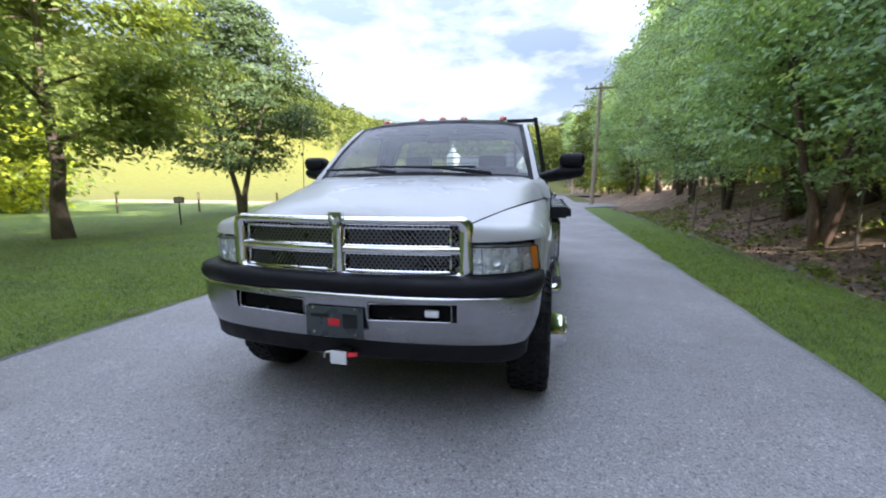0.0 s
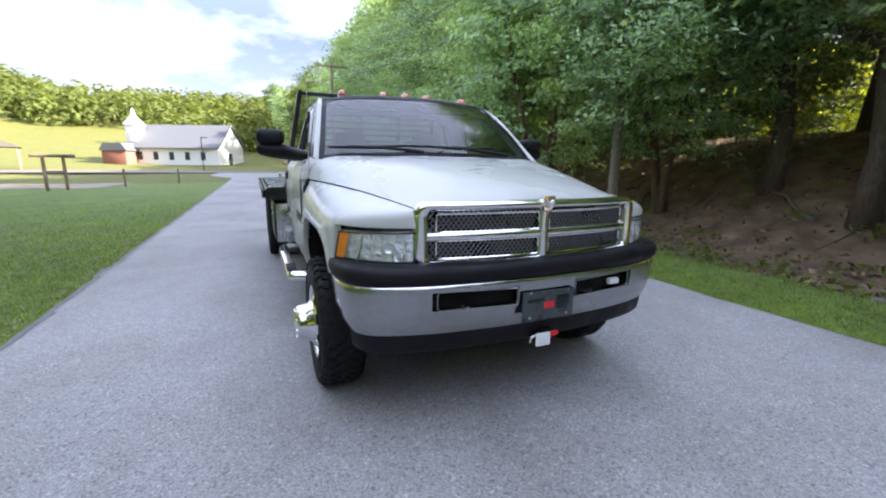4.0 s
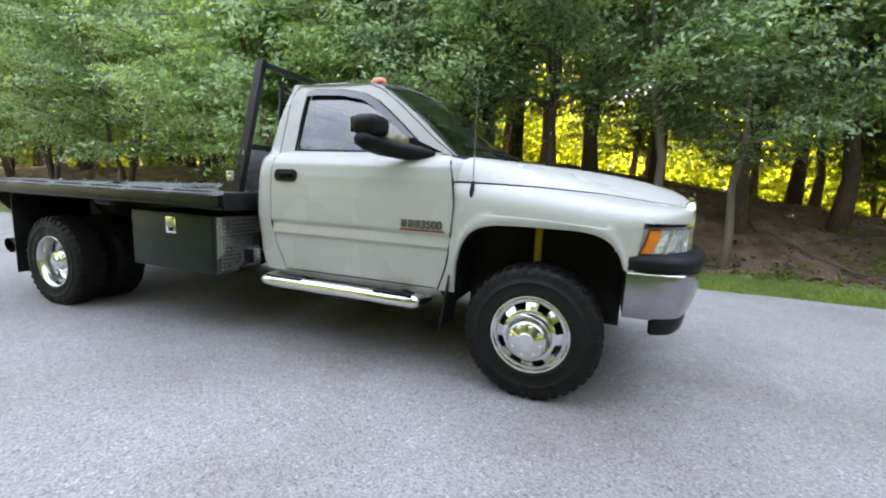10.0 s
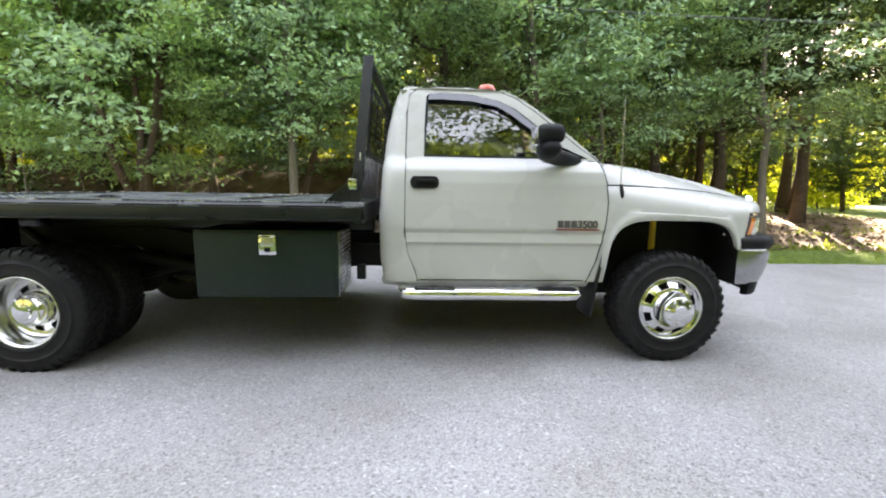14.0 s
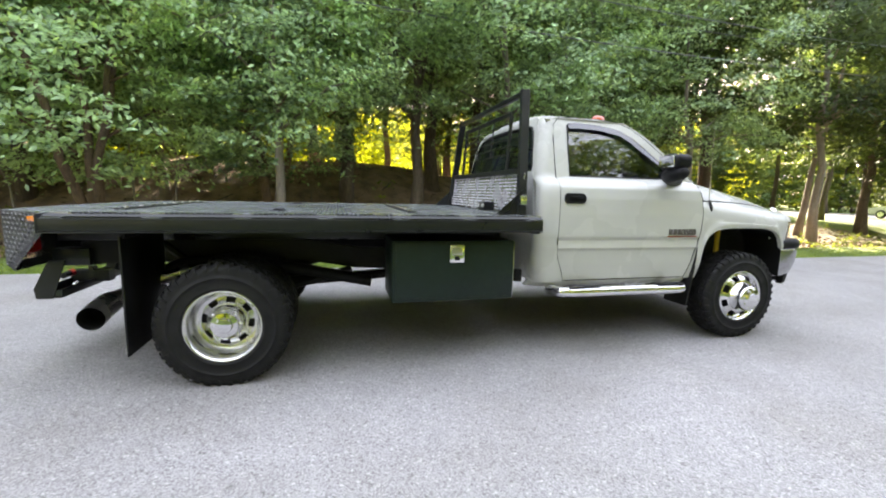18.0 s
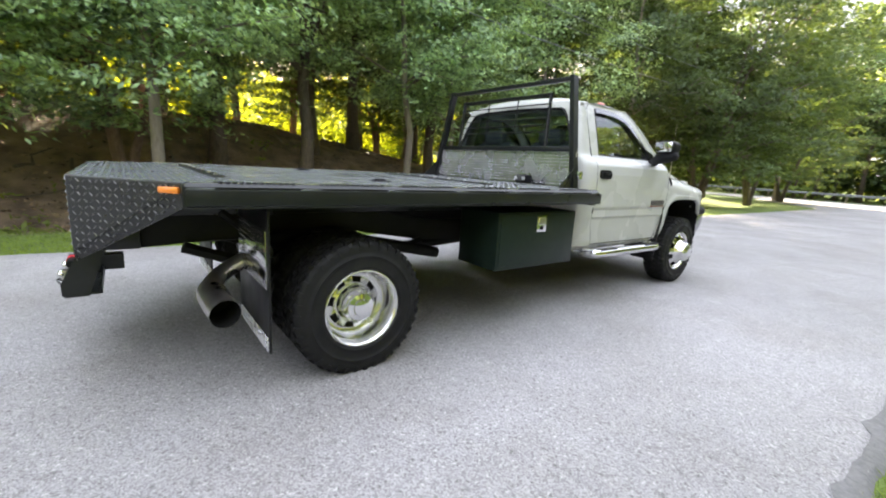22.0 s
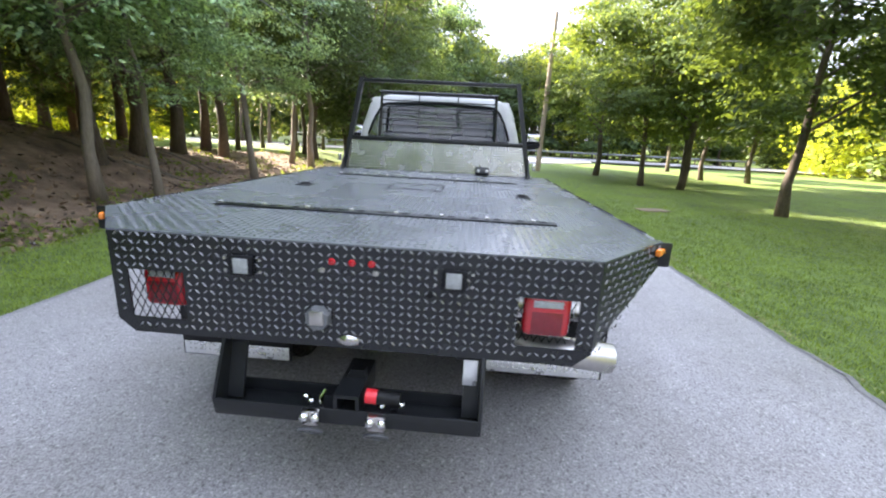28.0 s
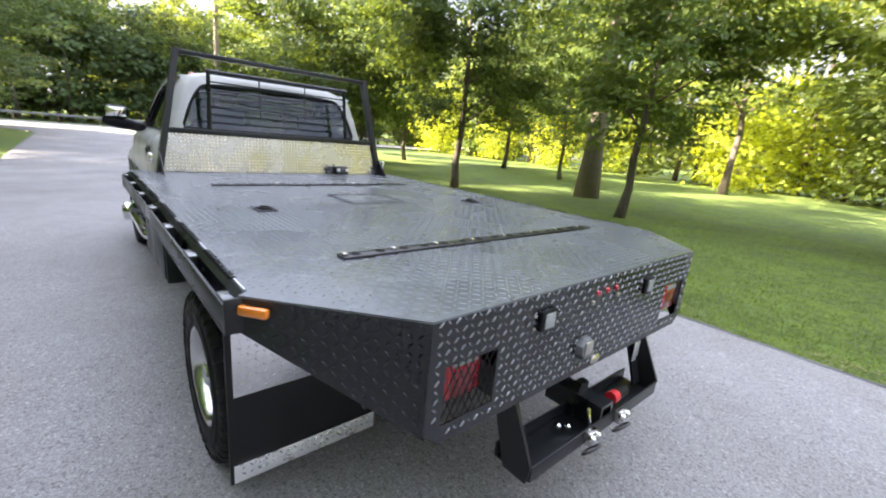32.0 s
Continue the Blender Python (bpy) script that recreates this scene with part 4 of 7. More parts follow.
utility_pole(3.95, 29.6, 8.4, (0.25, 0), lamp=True)
utility_pole(4.7, 73.5, 7.9, arm=False, label="pale wooden utility pole far along the lane")
utility_pole(4.6, 104.0, 5.6, arm=False, can=True, label="far utility pole with a grey transformer can")
utility_pole(-4.1, -18.0, 8.2, (-0.15, 0), arm=False)
utility_pole(7.2, -34.0, 9.0, arm=True)
cable((3.25, 29.5, 7.9), (6.3, -34.1, 7.6), 2.3)
cable((5.0, 29.5, 7.95), (7.8, -34.1, 7.7), 1.9)
cable((4.15, 29.6, 7.2), (7.2, -34.0, 6.9), 2.1, 0.018)
cable((3.3, 29.7, 7.9), (4.6, 73.4, 7.8), 0.6)
cable((5.1, 29.7, 7.9), (4.8, 73.4, 7.5), 0.6)


def church():
    e = empty("church", "white church with a grey gable roof and a small steeple", "church", m=pose(-13.0, 97.5, ground_z(-13, 97) - 0.3, 0, 0, -24))
    L, W, H, R = 17.0, 10.0, 3.4, 7.6
    bm = bmesh.new()
    prism(bm, [(-W / 2, 0), (W / 2, 0), (W / 2, H), (0, R - 0.2), (-W / 2, H)], -L / 2, L / 2)
    part("wall", bm, SIDING, e)
    for s in (-1, 1):
        bm = bmesh.new()
        n = Vector((0, s * (R - H), W / 2)).normalized()
        q = [Vector((x, y, z)) for x in (-L / 2 - 0.5, L / 2 + 0.5) for y, z in ((s * (W / 2 + 0.6), H - 0.35), (0, R + 0.08))]
        rings(bm, [[q[0], q[1], q[3], q[2]], [v + n * 0.16 for v in (q[0], q[1], q[3], q[2])]])
        part("roof", bm, ROOFING, e)
    for k in range(5):
        part("window", box(bmesh.new(), (-6.5 + 3.0 * k, -W / 2 - 0.02, 1.7), (0.9, 0.06, 1.5), 0.01), DARKGLASS, e)
    part("door", box(bmesh.new(), (L / 2 + 0.02, -0.6, 1.15), (0.06, 1.3, 2.3), 0.01), DARKGLASS, e)
    part("porch", box(bmesh.new(), (-9.2, -6.2, 1.3), (4.4, 3.6, 2.6), 0.02), BRICK, e, "red brick porch")
    bm = bmesh.new()
    prism(bm, [(-11.8, 2.55), (-6.6, 2.55), (-7.6, 3.9), (-10.8, 3.9)], -8.2, -4.0, "y")
    part("porch_roof", bm, ROOFING, e)
    tw = part("steeple", box(bmesh.new(), (-8.2, -3.2, 5.7), (2.2, 2.2, 3.6), 0.03), SIDING, e, "white boxed steeple")
    part("steeple_cornice", box(bmesh.new(), (-8.2, -3.2, 7.5), (2.6, 2.6, 0.2), 0.02), SIDING, tw)
    bm = bmesh.new()
    rings(bm, [[Vector((-8.2 + a * w, -3.2 + b * w, z)) for a, b in ((-1, -1), (1, -1), (1, 1), (-1, 1))] for w, z in ((1.2, 7.6), (0.35, 9.1), (0.04, 10.6))])
    part("spire", bm, SIDING, tw)


church()


def pavilion():
    e = empty("pavilion", "open picnic pavilion with a low brown hip roof", "pavilion", m=pose(-39, 80, ground_z(-39, 80), 0, 0, 20))
    bm = bmesh.new()
    rings(bm, [[Vector((-6.4, -4, 3.2)), Vector((6.4, -4, 3.2)), Vector((6.4, 4, 3.2)), Vector((-6.4, 4, 3.2))], [Vector((-2.6, -0.1, 5.0)), Vector((2.6, -0.1, 5.0)), Vector((2.6, 0.1, 5.0)), Vector((-2.6, 0.1, 5.0))]])
    part("roof", bm, SHINGLE, e, smooth=0)
    for x in (-6, -2, 2, 6):
        for y in (-3.6, 3.6):
            part("post", box(bmesh.new(), (x, y, 1.6), (0.2, 0.2, 3.2), 0.01), WOODP, e)


pavilion()


def lot_lamp():
    z = ground_z(-8.9, 78)
    e = empty("lot_lamp", "thin dark car-park lamp post with a flat head", "lamp post", m=pose(-8.9, 78, z))
    bm = bmesh.new()
    tube(bm, [(0, 0, 0), (0, 0, 5.3)], 0.07, 8)
    part("post", bm, FRAME, e)
    part("lamp_head", box(bmesh.new(), (0.45, 0, 5.3), (0.9, 0.25, 0.12), 0.03), FRAME, e)


lot_lamp()


def radio_mast():
    x, y = -64.0, 226.0
    e = empty("radio_mast", "thin lattice radio mast on the far wooded hill", "mast", m=pose(x, y, ground_z(x, y)))
    bm = bmesh.new()
    for k in range(3):
        a = 2.094 * k
        tube(bm, [(0.5 * math.cos(a), 0.5 * math.sin(a), 0), (0.14 * math.cos(a), 0.14 * math.sin(a), 44)], 0.07, 5)
    part("mast_legs", bm, STEEL, e)
    bm = bmesh.new()
    for k in range(22):
        h, r = 2.0 * k + 1, 0.5 - 0.0082 * (2.0 * k + 1)
        tube(bm, [(r * math.cos(2.094 * q), r * math.sin(2.094 * q), h + q * 0.6) for q in range(4)], 0.04, 4)
    part("mast_lattice", bm, STEEL, e)


radio_mast()


def lawn_sign():
    x, y = -12.2, 10.0
    e = empty("lawn_sign", "small weathered sign on a thin metal post in the lawn", "sign", m=pose(x, y, ground_z(x, y), 0, 0, 40))
    part("post", box(bmesh.new(), (0, 0, 0.52), (0.045, 0.03, 1.1), 0.005), FRAME, e)
    b = part("board", box(bmesh.new(), (0, -0.02, 0.93), (0.34, 0.02, 0.22), 0.01), WOODP, e)
    for k in range(2):
        part("bar", box(bmesh.new(), (0, -0.033, 0.97 - 0.07 * k), (0.24, 0.004, 0.025)), SIDING, b, "pale bar of unreadable writing")


lawn_sign()


def timber_gate():
    x, y = -10.4, 24.8
    e = empty("timber_frame", "rustic timber frame with a thick top beam by the gravel", "timber frame", m=pose(x, y, ground_z(x, y), 0, 0, 18))
    for dx in (-0.38, 0.38):
        bm = bmesh.new()
        tube(bm, [(dx, 0, -0.1), (dx, 0, 1.65)], 0.075, 10)
        part("post", bm, WOODP, e)
    bm = bmesh.new()
    tube(bm, [(-0.85, 0, 1.72), (0.85, 0, 1.72)], 0.09, 10)
    part("beam", bm, WOODP, e)
    part("rail", box(bmesh.new(), (0, 0, 0.95), (0.8, 0.05, 0.08), 0.01), WOODP, e)


timber_gate()


def fence_post(x, y, h):
    bm = bmesh.new()
    z = ground_z(x, y)
    tube(bm, [(x, y, z - 0.1), (x, y, z + h)], [0.06, 0.05], 9)
    tagged(part("fence_post", bm, WOODP), "grey weathered wooden fence post at the meadow's edge", "fence post", "meadow fence posts")


for k, (x, y, h) in enumerate(((-11.3, 20.5, 1.25), (-14.5, 19.0, 1.1), (-8.2, 27.5, 1.0), (-18.5, 17.4, 1.1), (-22.5, 15.8, 1.1), (-6.0, 31.0, 1.0), (-26.0, 14.5, 1.1))):
    fence_post(x, y, h)


def gravel_yard():
    vs, fs = [], []
    n = 26
    for k in range(n + 1):
        t = k / n
        x = -9.0 - 36 * t
        yc, w = 29.5 + 3.0 * t, 3.2 + 0.5 * noise.noise((k * 0.7, 0, 0))
        for q in range(5):
            yy = yc + (q / 2 - 1) * w
            vs.append((x, yy, ground_z(x, yy) + 0.035 - 0.03 * abs(q / 2 - 1)))
    for k in range(n):
        for q in range(4):
            i = k * 5 + q
            fs.append((i, i + 5, i + 6, i + 1))
    tagged(raw("gravel_yard", vs, fs, CONCRETE, smooth=60), "pale gravel strip across the meadow", "gravel", kind="structure")


gravel_yard()


def guard_rail():
    e = empty("guard_rail", "pale metal guard rail along the cross street", "guard rail", m=pose(-8, -47, 0))
    bm = bmesh.new()
    prism(bm, [(-0.03, 0.52), (0.02, 0.56), (-0.03, 0.62), (0.02, 0.68), (-0.03, 0.74), (-0.06, 0.74), (-0.06, 0.52)], -26, 26)
    part("rail", bm, GALV, e)
    for k in range(18):
        part("post", box(bmesh.new(), (-25 + 2.95 * k, -0.14, 0.34), (0.12, 0.14, 0.78), 0.01), WOODP, e)


guard_rail()


def parked_car():
    x, y = 17.0, -36.5
    e = empty("parked_car", "white saloon car parked on the cross street", "car", m=pose(x, y, 0.02, 0, 0, 180))
    bm = bmesh.new()
    prof = [(-2.25, 0.35), (-2.28, 0.62), (-2.0, 0.80), (-1.15, 0.92), (-0.45, 1.36), (0.75, 1.42), (1.45, 1.05), (2.15, 0.98), (2.28, 0.70), (2.25, 0.35)]
    secs = []
    for yy, s in ((-0.86, 0.0), (-0.82, 0.6), (-0.62, 1.0), (0.62, 1.0), (0.82, 0.6), (0.86, 0.0)):
        secs.append([Vector((px * (0.985 + 0.015 * s), yy * (1 if pz < 0.95 else 0.88), pz if pz < 0.95 else 0.92 + (pz - 0.92) * (0.86 + 0.14 * s))) for px, pz in prof])
    rings(bm, secs)
    body = part("body", bm, WHITE, e, smooth=50)
    for s in (-1, 1):
        bm = bmesh.new()
        prism(bm, [(-1.0, 0.95), (-0.42, 1.28), (0.70, 1.32), (1.25, 1.02), (1.2, 0.95)], s * 0.77, s * 0.80, "y")
        part("side_window", bm, DARKGLASS, body)
        for wx in (-1.4, 1.4):
            bm = lathe(bmesh.new(), [(0.001, 0.09), (0.2, 0.09), (0.30, 0.08), (0.325, 0.0), (0.30, -0.08), (0.001, -0.08)], 24, Matrix.Translation((wx, s * 0.80, 0.325)) @ pose(0, 0, 0, 0, 0, 90))
            w = part("wheel", bm, RUBBER, e)
            bm = lathe(bmesh.new(), [(0.001, 0.10), (0.12, 0.105), (0.20, 0.095)], 20, Matrix.Translation((wx, s * 0.80, 0.325)) @ pose(0, 0, 0, 0, 0, 90 * s))
            part("rim", bm, SILVER, w)
        part("headlight", box(bmesh.new(), (-2.2, s * 0.62, 0.68), (0.12, 0.3, 0.12), 0.03), LED, body)


parked_car()


def utility_cover():
    x, y = -5.1, -4.4
    e = part("utility_cover", box(bmesh.new(), (x, y, ground_z(x, y) + 0.015), (0.75, 0.42, 0.05), 0.012, pose(0, 0, 0, 0, 0, 15)), WOODP)
    tagged(e, "rust-brown utility cover set in the lawn", "utility cover")


utility_cover()


def creek_stones():
    """Pale stones along the ditch."""
    rg = random.Random(5)
    meshes = []
    for k in range(4):
        bm = bmesh.new()
        bmesh.ops.create_icosphere(bm, subdivisions=1, radius=1.0)
        for v in bm.verts:
            v.co *= 0.75 + 0.5 * noise.noise(v.co * 1.3 + Vector((k * 7, 0, 0)))
        bmesh.ops.scale(bm, vec=(1.2, 0.9, 0.55), verts=bm.verts)
        me = bpy.data.meshes.new("stone")
        bm.to_mesh(me)
        bm.free()
        me.materials.append(STONE)
        meshes.append(me)
    for k in range(150):
        y = rg.uniform(-10, 24)
        x = 5.35 + rg.gauss(0, 0.28) + 0.25 * math.sin(y * 0.5)
        s = 0.04 + 0.16 * rg.random() ** 3
        o = new("creek_stone", meshes[k % 4])
        o.matrix_world = pose(x, y, ground_z(x, y) + s * 0.15, 0, 0, rg.uniform(0, 360)) @ Matrix.Diagonal((s, s, s, 1))
        tagged(o, "pale weathered stone lying in the ditch", "stone", "creek stones")


creek_stones()


def creek_bed():
    """The washed-out gravel line at the bottom of the ditch."""
    vs, fs = [], []
    for k in range(120):
        y = 3 + 0.16 * k
        c = 5.35 + 0.25 * math.sin(y * 0.5) + 0.08 * noise.noise((2.0, y * 1.1, 0))
        w = max(0.02, (0.17 + 0.14 * noise.noise((6.0, y * 0.7, 0)) + 0.08 * noise.noise((8.0, y * 3.1, 0))) * smooth(3, 6, y) * (1 - smooth(18, 22, y)))
        for u in (-1.0, -0.5, 0.0, 0.5, 1.0):
            x = c + u * w
            vs.append((x, y, ground_z(x, y) + 0.022 - 0.034 * abs(u) ** 3))
        if k:
            b = len(vs) - 10
            fs += [(b + q, b + q + 1, b + q + 6, b + q + 5) for q in range(4)]
    tagged(raw("creek_bed", vs, fs, WASH, smooth=60), "pale washed gravel along the bottom of the ditch", "creek bed", kind="structure")


creek_bed()


def bare_saplings():
    rg = random.Random(14)
    for x, y, h, lx, ly in ((7.6, 10.3, 2.4, 0.1, 0.45), (7.3, 7.9, 2.3, 0.0, 0.1), (6.6, 15.9, 1.7, 0.05, 0.0), (6.5, 10.8, 2.5, 0.0, 0.12), (7.4, 7.2, 2.2, 0.1, -0.1)):
        z = ground_z(x, y)
        bm = bmesh.new()
        tube(bm, [(0.02 * rg.gauss(0, 1) + lx * q / 6, 0.02 * rg.gauss(0, 1) + ly * q / 6, -0.06 + h * q / 6) for q in range(7)], [0.034 - 0.004 * q for q in range(7)], 8)
        e = empty("sapling", "thin bare pale-barked sapling on the bank", "sapling", m=pose(x, y, z))
        e["group"] = "bare saplings"
        part("stem", bm, BARKP, e, smooth=60)
        for q in range(2):
            a = rg.uniform(0, 6.28)
            bm = bmesh.new()
            f = rg.uniform(0.45, 0.8)
            p = Vector((lx * f, ly * f, h * f - 0.06))
            tube(bm, [p, p + Vector((0.25 * math.cos(a), 0.25 * math.sin(a), 0.22)), p + Vector((0.5 * math.cos(a), 0.5 * math.sin(a), 0.5))], [0.014, 0.010, 0.005], 5)
            part("twig", bm, BARKP, e, smooth=60)


bare_saplings()


def fallen_branches():
    rg = random.Random(9)
    for k in range(26):
        x, y, a = rg.uniform(5.6, 11), rg.uniform(-9, 20), rg.uniform(0, 6.28)
        L = rg.uniform(0.6, 2.4)
        bm = bmesh.new()
        pts = []
        for q in range(5):
            px, py = x + math.cos(a) * L * q / 4 + 0.06 * rg.gauss(0, 1), y + math.sin(a) * L * q / 4 + 0.06 * rg.gauss(0, 1)
            pts.append((px, py, ground_z(px, py) + 0.04 + 0.06 * rg.random()))
        r = rg.uniform(0.015, 0.045)
        tube(bm, pts, [r, r * 0.9, r * 0.8, r * 0.6, r * 0.3], 6)
        tagged(part("fallen_branch", bm, BARK if k % 3 else BARKP), "bare fallen branch on the woodland floor", "branch", "fallen branches")


fallen_branches()

# ---- the truck: front axle at y = 0, facing -y, passenger side at -x ----
truck = empty("flatbed_truck", "white regular-cab dually pickup with a black steel flatbed", "truck")
TOP = 1.088      # top of the flatbed deck


def curve(pts, n=6):
    """A smooth row of points through the given ones."""
    P = [Vector(p) for p in pts]
    P = [2 * P[0] - P[1]] + P + [2 * P[-1] - P[-2]]
    out = []
    for a, b, c, d in zip(P, P[1:], P[2:], P[3:]):
        for k in range(n):
            t = k / n
            out.append(0.5 * ((2 * b) + (c - a) * t + (2 * a - 5 * b + 4 * c - d) * t * t + (3 * b - a - 3 * c + d) * t ** 3))
    out.append(P[-2])
    return out


SIDE = [(0.50, 0.940), (0.58, 0.962), (0.70, 0.976), (0.812, 0.984), (0.830, 0.999), (0.898, 0.993), (0.919, 1.008), (0.95, 1.009), (1.10, 1.010), (1.22, 1.005), (1.30, 0.990), (1.34, 0.962), (1.368, 0.920), (1.385, 0.905),
        (1.46, 0.887), (1.55, 0.863), (1.65, 0.835), (1.74, 0.808), (1.80, 0.786), (1.85, 0.764), (1.90, 0.735)]


def side_x(z, y=1.0):
    """Half width of the cab at a height."""
    x = interp(z, SIDE)
    if y > 1.80:
        x -= 0.10 * smooth(1.86, 2.0, y) + 0.0
    return x


# -- hood and front fenders --
HOOD_EDGE = [(-0.80, 0.625, 1.128), (-0.70, 0.655, 1.142), (-0.55, 0.70, 1.160), (-0.32, 0.775, 1.188), (0.0, 0.862, 1.210), (0.25, 0.915, 1.219), (0.52, 0.955, 1.224)]
MID = [(-0.90, 1.156), (-0.86, 1.192), (-0.78, 1.228), (-0.62, 1.270), (-0.45, 1.301), (-0.2, 1.335), (0.1, 1.362), (0.52, 1.392)]


def edge_x(y):
    return interp(y, [(a, b) for a, b, c in HOOD_EDGE])


def edge_z(y):
    return interp(y, [(a, c) for a, b, c in HOOD_EDGE])


def hood_point(u, v):
    """u: front to back, v: side to side."""
    s = 2 * v - 1
    y_front, y_back = -0.832 + 0.052 * abs(s) ** 2.2, 0.36 + 0.132 * abs(s) ** 2
    y = y_front + (y_back - y_front) * u
    yy = -0.80 + (0.52 + 0.80) * u
    xe, ze = edge_x(yy), edge_z(yy)
    zc = interp(-0.885 + (0.42 + 0.885) * u, MID)
    a = abs(s)
    fall = 0.04 * smooth(0.26, 0.40, a) + 0.96 * a ** (2.5 + 4.0 * u * u + 11.0 * u ** 5)
    z = zc - (zc - ze) * min(1, fall)
    return (s * xe, y, z)


part("hood", sheet(bmesh.new(), lambda u, v: hood_point(u, 0.5 - 0.5 * math.cos(math.pi * v)), 34, 44, (0, 0.0, -0.018)), WHITE, truck, smooth=50)

PLAN = [(-0.80, 0.635), (-0.775, 0.70), (-0.74, 0.775), (-0.69, 0.85), (-0.63, 0.905), (-0.56, 0.945), (-0.48, 0.972), (-0.35, 0.992), (-0.1, 1.002), (0.25, 1.004), (0.52, 1.002)]


def plan_x(y):
    return interp(y, PLAN)


def arch(y):
    """Height of the wheel opening at y."""
    d = abs(y + 0.002) / 0.468
    return None if d >= 1 else 0.40 + 0.592 * (1 - d ** 4.6) ** (1 / 4.6)


def fender(side):
    ys = [-0.80 + 0.30 * k / 10 for k in range(11)] + [-0.4999, -0.484, -0.4702]
    ys += [-0.4699 + 0.9358 * (0.5 - 0.5 * math.cos(math.pi * k / 40)) for k in range(41)] + [0.4662, 0.475, 0.486, 0.498]

    def section(y):
        xe, ze, xs = edge_x(y) + 0.006, edge_z(y) - 0.004, plan_x(y)
        if y < -0.50:
            zl = 1.048
        else:
            zl = max(arch(y) or 0, 0.80 if y < 0 else 0.56)
        drop = 0.10 * smooth(-0.8, -0.3, y) + 0.02
        p0, p1, p2, p3 = Vector((xe, ze)), Vector((xe + 0.65 * (xs - xe), ze - 0.008 - 0.25 * drop)), Vector((xs - 0.005, ze - 0.5 * drop - 0.01)), Vector((xs, ze - drop - 0.05))
        row = []
        for k in range(10):
            t = k / 9
            q = p0 * (1 - t) ** 3 + p1 * 3 * t * (1 - t) ** 2 + p2 * 3 * t * t * (1 - t) + p3 * t ** 3
            row.append((q.x, max(q.y, zl + 0.002 * (10 - k))))
        ztop = row[-1][1]
        for k in range(1, 13):
            t = k / 12
            z = ztop + (zl - ztop) * t
            near = math.exp(-((z - zl - 0.03) / 0.035) ** 2) if arch(y) else 0.0
            tuck = 0.05 * smooth(0.75, 0.5, z) if y > 0.3 else 0
            row.append((xs + 0.012 * near - tuck, z))
        row.append((row[-1][0] - 0.03, row[-1][1] - 0.004))
        return [Vector((side * x, y, z)) for x, z in row]

    bm = bmesh.new()
    rings(bm, [section(y) for y in ys], closed=False)
    part("front_fender", bm, WHITE, truck, smooth=45)
    # inner wheel house
    bm = bmesh.new()
    prof = [(-0.468, 0.55)] + [(-0.466 + 0.928 * (0.5 - 0.5 * math.cos(math.pi * k / 24)), (arch(-0.466 + 0.928 * (0.5 - 0.5 * math.cos(math.pi * k / 24))) or 0.45) + 0.004) for k in range(25)] + [(0.464, 0.5)]
    rings(bm, [[Vector((side * x, y, z)) for y, z in prof] for x in (0.97, 0.62)], closed=False)
    prism(bm, [(-0.47, 0.40), (0.47, 0.40), (0.47, 1.05), (-0.47, 1.05)], side * 0.60, side * 0.615)
    part("wheel_house", bm, FRAME, truck)
    bm = bmesh.new()
    tube(bm, [(side * 0.74, 0.02, 0.62), (side * 0.74, 0.02, 0.98)], 0.022, 12)
    part("shock_absorber", bm, YELLOW, truck, "yellow shock absorber")
    flap = bmesh.new()
    sheet(flap, lambda u, v: (side * (0.990 - 0.25 * u), 0.466 + 0.075 * v + 0.01 * math.sin(3 * u), 0.82 - 0.50 * v), 6, 8, (0, 0.012, 0))
    part("front_mud_flap", flap, FLAP, truck, "black rubber mud flap")


mirrored(fender)


for side in (-1, 1):
    bm = bmesh.new()
    tube(bm, [Vector(hood_point(k / 24, 0.5 + 0.5 * side)) + Vector((side * 0.004, 0, -0.004)) for k in range(25)], 0.0055, 5)
    part("hood_gap", bm, SEAM, truck)


# -- cab --
WT = [(-0.745, 1.125, 1.835), (-0.48, 1.075, 1.868), (0.0, 1.050, 1.882), (0.48, 1.075, 1.868), (0.745, 1.125, 1.835)]
WB = [(-0.875, 0.512, 1.352), (-0.60, 0.435, 1.372), (0.0, 0.385, 1.385), (0.60, 0.435, 1.372), (0.875, 0.512, 1.352)]
wt, wb = curve(WT, 5), curve(WB, 5)


def ws_point(u, v, inset=0.0, out=0.0):
    i = u * (len(wt) - 1)
    k = min(len(wt) - 2, int(i))
    a, b = wb[k].lerp(wb[k + 1], i - k), wt[k].lerp(wt[k + 1], i - k)
    p = a.lerp(b, v)
    bulge = 0.035 * math.sin(math.pi * v)
    return p + Vector((0, -bulge * 0.6 - out, bulge * 0.6 + out * 0.6))


windshield = part("windshield", sheet(bmesh.new(), lambda u, v: ws_point(0.02 + 0.96 * u, 0.02 + 0.95 * v), 20, 10), GLASS_W, truck, "tinted windshield", smooth=80, outward=(0, -1, 0.6))
windshield.visible_shadow = False
bm = bmesh.new()
for (u0, u1, v0, v1) in ((0, 1, -0.015, 0.045), (0, 1, 0.945, 1.0), (-0.0, 0.035, 0, 1), (0.965, 1.0, 0, 1)):
    sheet(bm, lambda u, v: ws_point(u0 + (u1 - u0) * u, v0 + (v1 - v0) * v, out=0.004), 20, 10)
part("windshield_seal", bm, BLACK, truck, "black rubber windshield seal", smooth=80)

